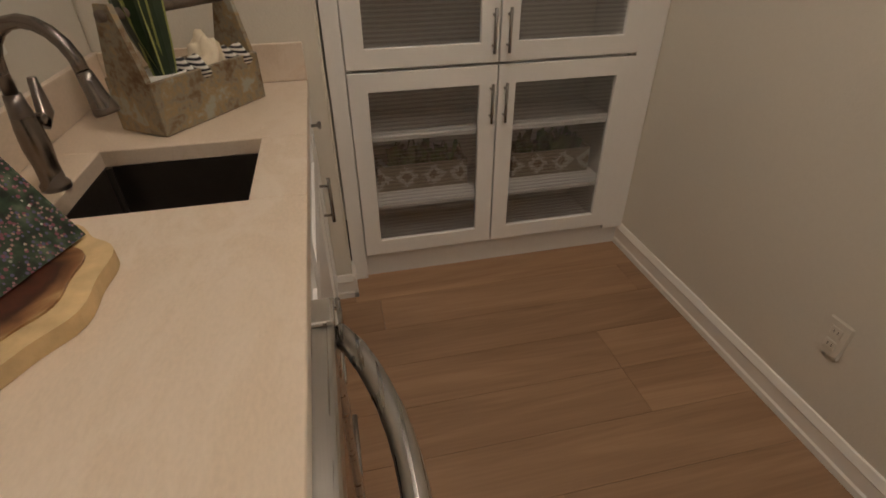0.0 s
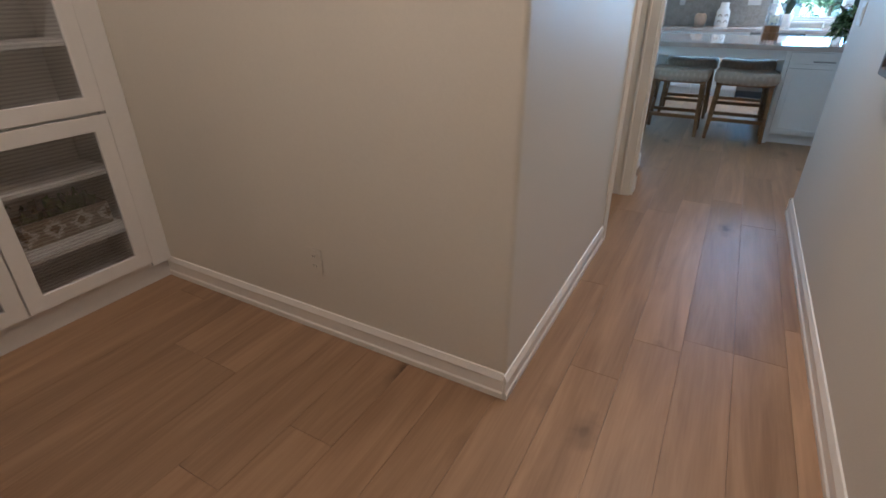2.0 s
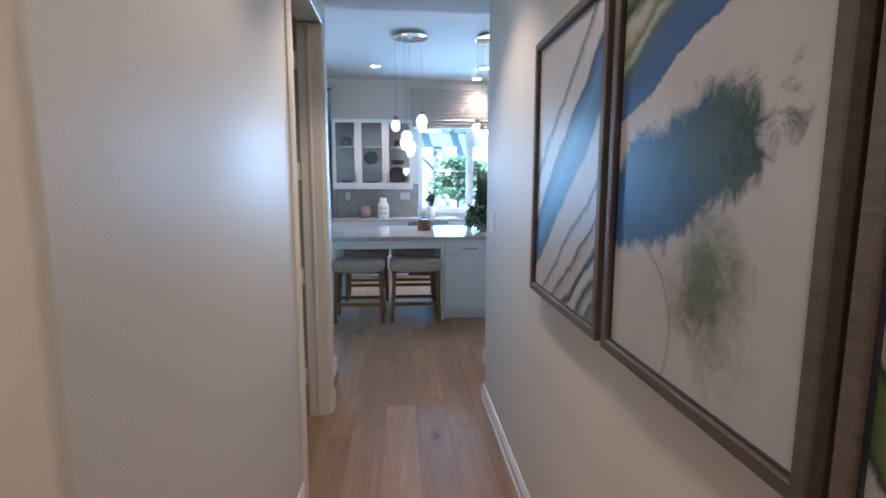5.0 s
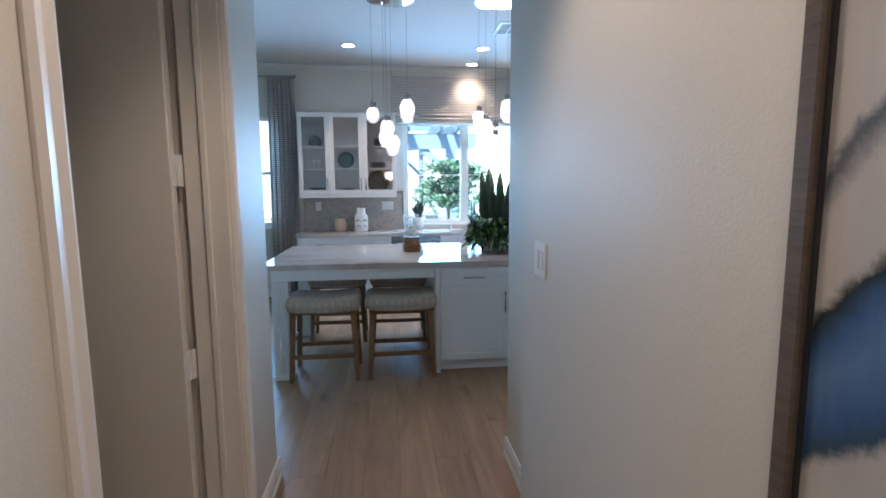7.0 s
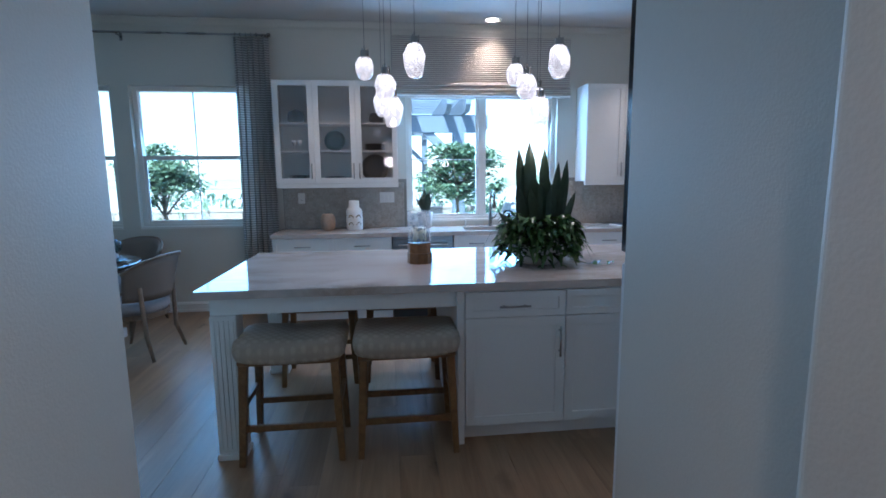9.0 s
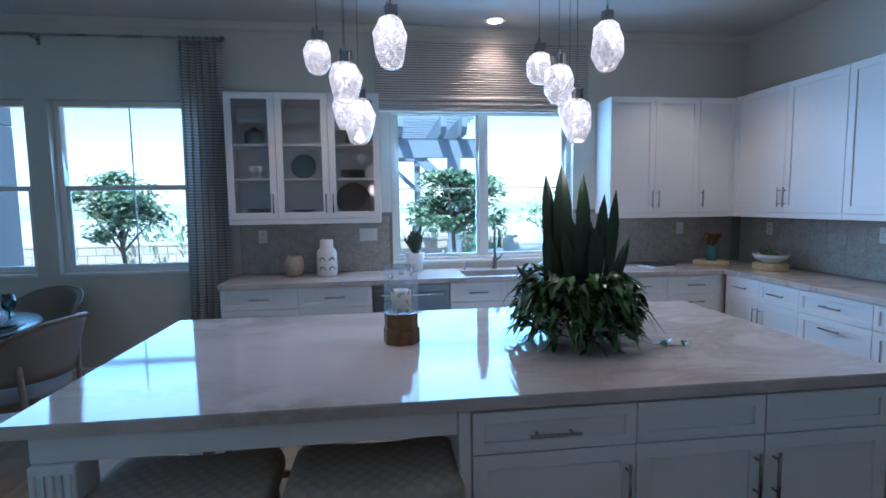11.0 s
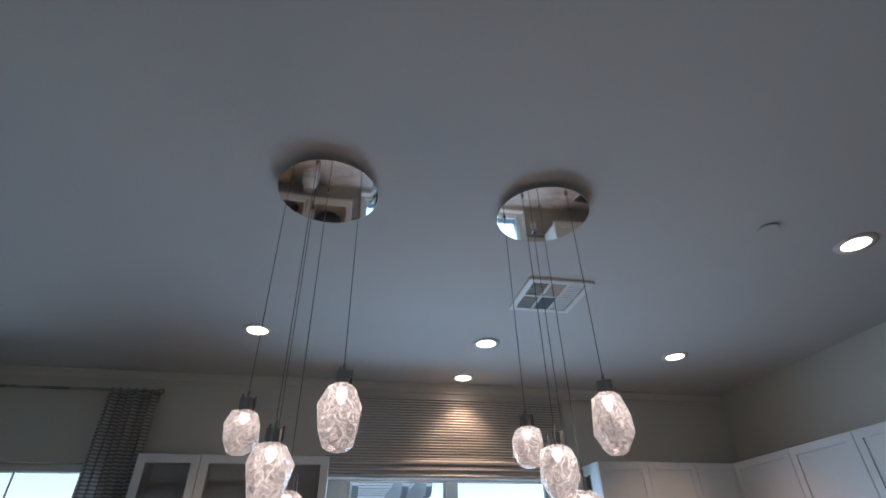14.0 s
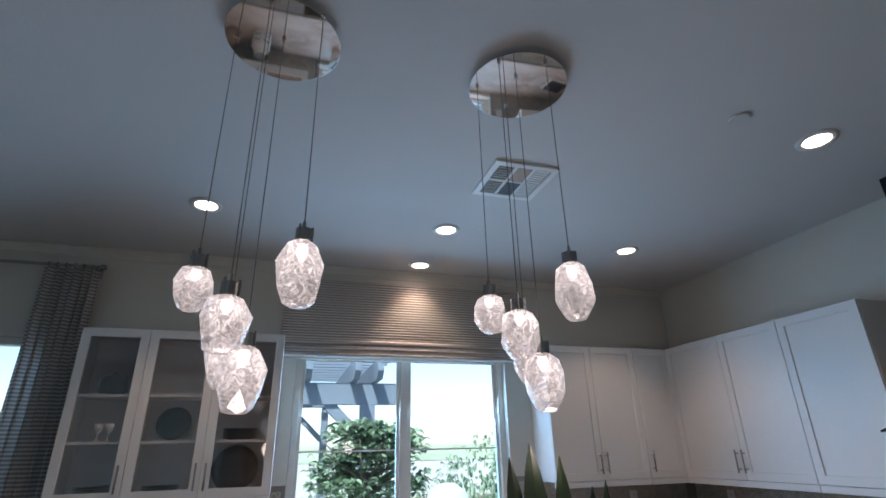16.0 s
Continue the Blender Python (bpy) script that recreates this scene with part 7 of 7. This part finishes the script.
col = thing("porch_column", "blue-grey stucco porch column and beam outside", "column", (-4.25, 11.2, -0.16))
part("shaft", box(-0.30, 0.30, -0.30, 0.30, 0, 2.75, 0.01), STUCCO, col)
part("beam", box(-6.0, 0.30, -0.30, 0.30, 2.76, 3.2, 0.01), STUCCO, col)
part("roof", box(-6.0, 0.45, -2.0, 0.45, 3.21, 3.3, 0.01), STUCCO, col)
sc = thing("wall_lantern", "dark wall lantern hanging outside", "lantern", (-1.60, 13.5, 2.35))
part("cap", box(-0.12, 0.12, -0.1, 0.1, 0.42, 0.50, 0.01), PERGOLA, sc)
part("body", box(-0.09, 0.09, -0.08, 0.08, 0.0, 0.41, 0.01), PERGOLA, sc)
part("stem", box(-0.02, 0.02, -0.02, 0.02, -2.51, 0.0, 0.0), PERGOLA, sc)

gr = thing("outdoor_grill", "covered pale grill on a masonry counter", "grill", (3.15, 12.6, -0.16))
part("counter", boxes([(-0.8, 1.1, -0.35, 0.35, 0, 0.82), (-0.85, 1.15, -0.4, 0.4, 0.82, 0.88)], 0.006), GRILL, gr, "pale plastered counter")
part("hood", move(lathe([(0, 0.5), (0.12, 0.48), (0.26, 0.36), (0.32, 0.16), (0.33, 0.0), (0, 0.0)], 24), Matrix.Translation((0, 0, 0.88)) @ Matrix.Diagonal((1.1, 0.9, 1, 1))), GRILL, gr, smooth=True)
part("grill_handle", tube([(-0.2, -0.33, 1.02), (-0.2, -0.37, 1.02), (0.2, -0.37, 1.02), (0.2, -0.33, 1.02)], 0.012, 8), STEEL, gr)

gw = thing("garden_wall", "low tan block garden wall", "garden wall", (-9.0, 17.0, -0.16))
part("core", boxes([(0, 18, 0.02, 0.28, 0, 0.77)]), BLOCK, gw)
part("cap", boxes([(-0.02, 18.02, -0.02, 0.32, 0.775, 0.84)], 0.005), BLOCK, gw)
me = mesh_of("block", box(-0.195, 0.195, -0.012, 0.018, -0.090, 0.090, 0.004), BLOCK)
for r in range(4):
    for k in range(44):
        ob = new("block", me)
        ob.parent = gw
        ob.location = (0.2 + 0.40 * k + (0.2 if r % 2 else 0), 0.0, 0.095 + 0.19 * r)

# ---- tiled backsplash ----
def tile_material():
    m, nt, bsdf = material("embossed_tile")
    co = node(nt, "ShaderNodeTexCoord").outputs["Object"]
    rnd = node(nt, "ShaderNodeObjectInfo").outputs["Random"]
    sh = node(nt, "ShaderNodeMath", {0: rnd, 1: 9.0}, operation="MULTIPLY").outputs[0]
    mv = node(nt, "ShaderNodeVectorMath", {0: co, 1: sh}, operation="ADD").outputs[0]
    vo = node(nt, "ShaderNodeTexVoronoi", {"Vector": mv, "Scale": 22.0}).outputs["Distance"]
    rings = node(nt, "ShaderNodeMath", {0: vo, 1: 22.0}, operation="MULTIPLY").outputs[0]
    rings = node(nt, "ShaderNodeMath", {0: rings}, operation="SINE").outputs[0]
    n = node(nt, "ShaderNodeTexNoise", {"Vector": mv, "Scale": 14.0, "Detail": 4.0}).outputs["Fac"]
    k = node(nt, "ShaderNodeMath", {0: rings, 1: 0.24, 2: n}, operation="MULTIPLY_ADD").outputs[0]
    nt.links.new(ramp(nt, k, [(0.22, (0.33, 0.285, 0.24)), (0.78, (0.50, 0.445, 0.385))]), bsdf.inputs["Base Color"])
    bsdf.inputs["Roughness"].default_value = 0.35
    nt.links.new(node(nt, "ShaderNodeBump", {"Height": k, "Strength": 0.5, "Distance": 0.01}).outputs[0], bsdf.inputs["Normal"])
    return m


TILE = tile_material()
GROUT = surface("grout", (0.26, 0.24, 0.21), 0.9)
bsn = structure("backsplash_north", boxes([(-0.535, 0.838, WN - 0.006, WN - 0.001, 0.916, 1.46), (2.602, 4.39, WN - 0.006, WN - 0.001, 0.916, 1.46)]), GROUT, "grey-brown embossed tile backsplash", "backsplash")
bse = structure("backsplash_east", boxes([(4.394, 4.399, 5.3, WN - 0.008, 0.916, 1.46), (4.394, 4.399, 5.3, 7.02, 1.46, 1.9)]), GROUT, "grey-brown embossed tile backsplash", "backsplash")
TS = 0.168
tm = mesh_of("tile", box(-TS / 2 + 0.001, TS / 2 - 0.001, -0.005, 0.0, -TS / 2 + 0.001, TS / 2 - 0.001, 0.002), TILE)
for r in range(3):
    z = 0.918 + TS * (r + 0.5)
    for x0, n in ((-0.533, 8), (2.606, 10)):
        for k in range(n):
            ob = new("tile", tm)
            ob.parent = bsn
            ob.location = (x0 + TS * (k + 0.5), WN - 0.0065, z)
    for k in range(21):
        ob = new("tile", tm)
        ob.parent = bse
        ob.location = (4.3935, WN - 0.01 - TS * (k + 0.5), z)
        ob.rotation_euler = (0, 0, radians(-90))

# ---- floor planks ----
rng = random.Random(2)
PWD = 0.195
meshes = {}


def plank(x, y0, y1):
    ln = round(y1 - y0, 3)
    if ln not in meshes:
        meshes[ln] = mesh_of("plank", box(-PWD / 2 + 0.0005, PWD / 2 - 0.0005, -ln / 2 + 0.0005, ln / 2 - 0.0005, -0.012, 0.0, 0.0005), OAK)
    ob = new("plank", meshes[ln])
    ob.parent = floor
    ob.location = (x, (y0 + y1) / 2, 0)


x = 0.4495 - PWD * 28 + PWD / 2
while x < 4.45:
    start = -0.70 if -1.95 < x < 1.34 else 3.95 if x > 1.3 else 4.45
    y = start - rng.choice((0.3, 0.7, 1.1, 1.5))
    while y < 9.05:
        ln = rng.choice((1.1, 1.5, 1.9, 1.9))
        y0, y1 = max(y, start), min(y + ln, 9.05)
        if y1 - y0 > 0.05:
            plank(x, y0, y1)
        y += ln
    x += PWD
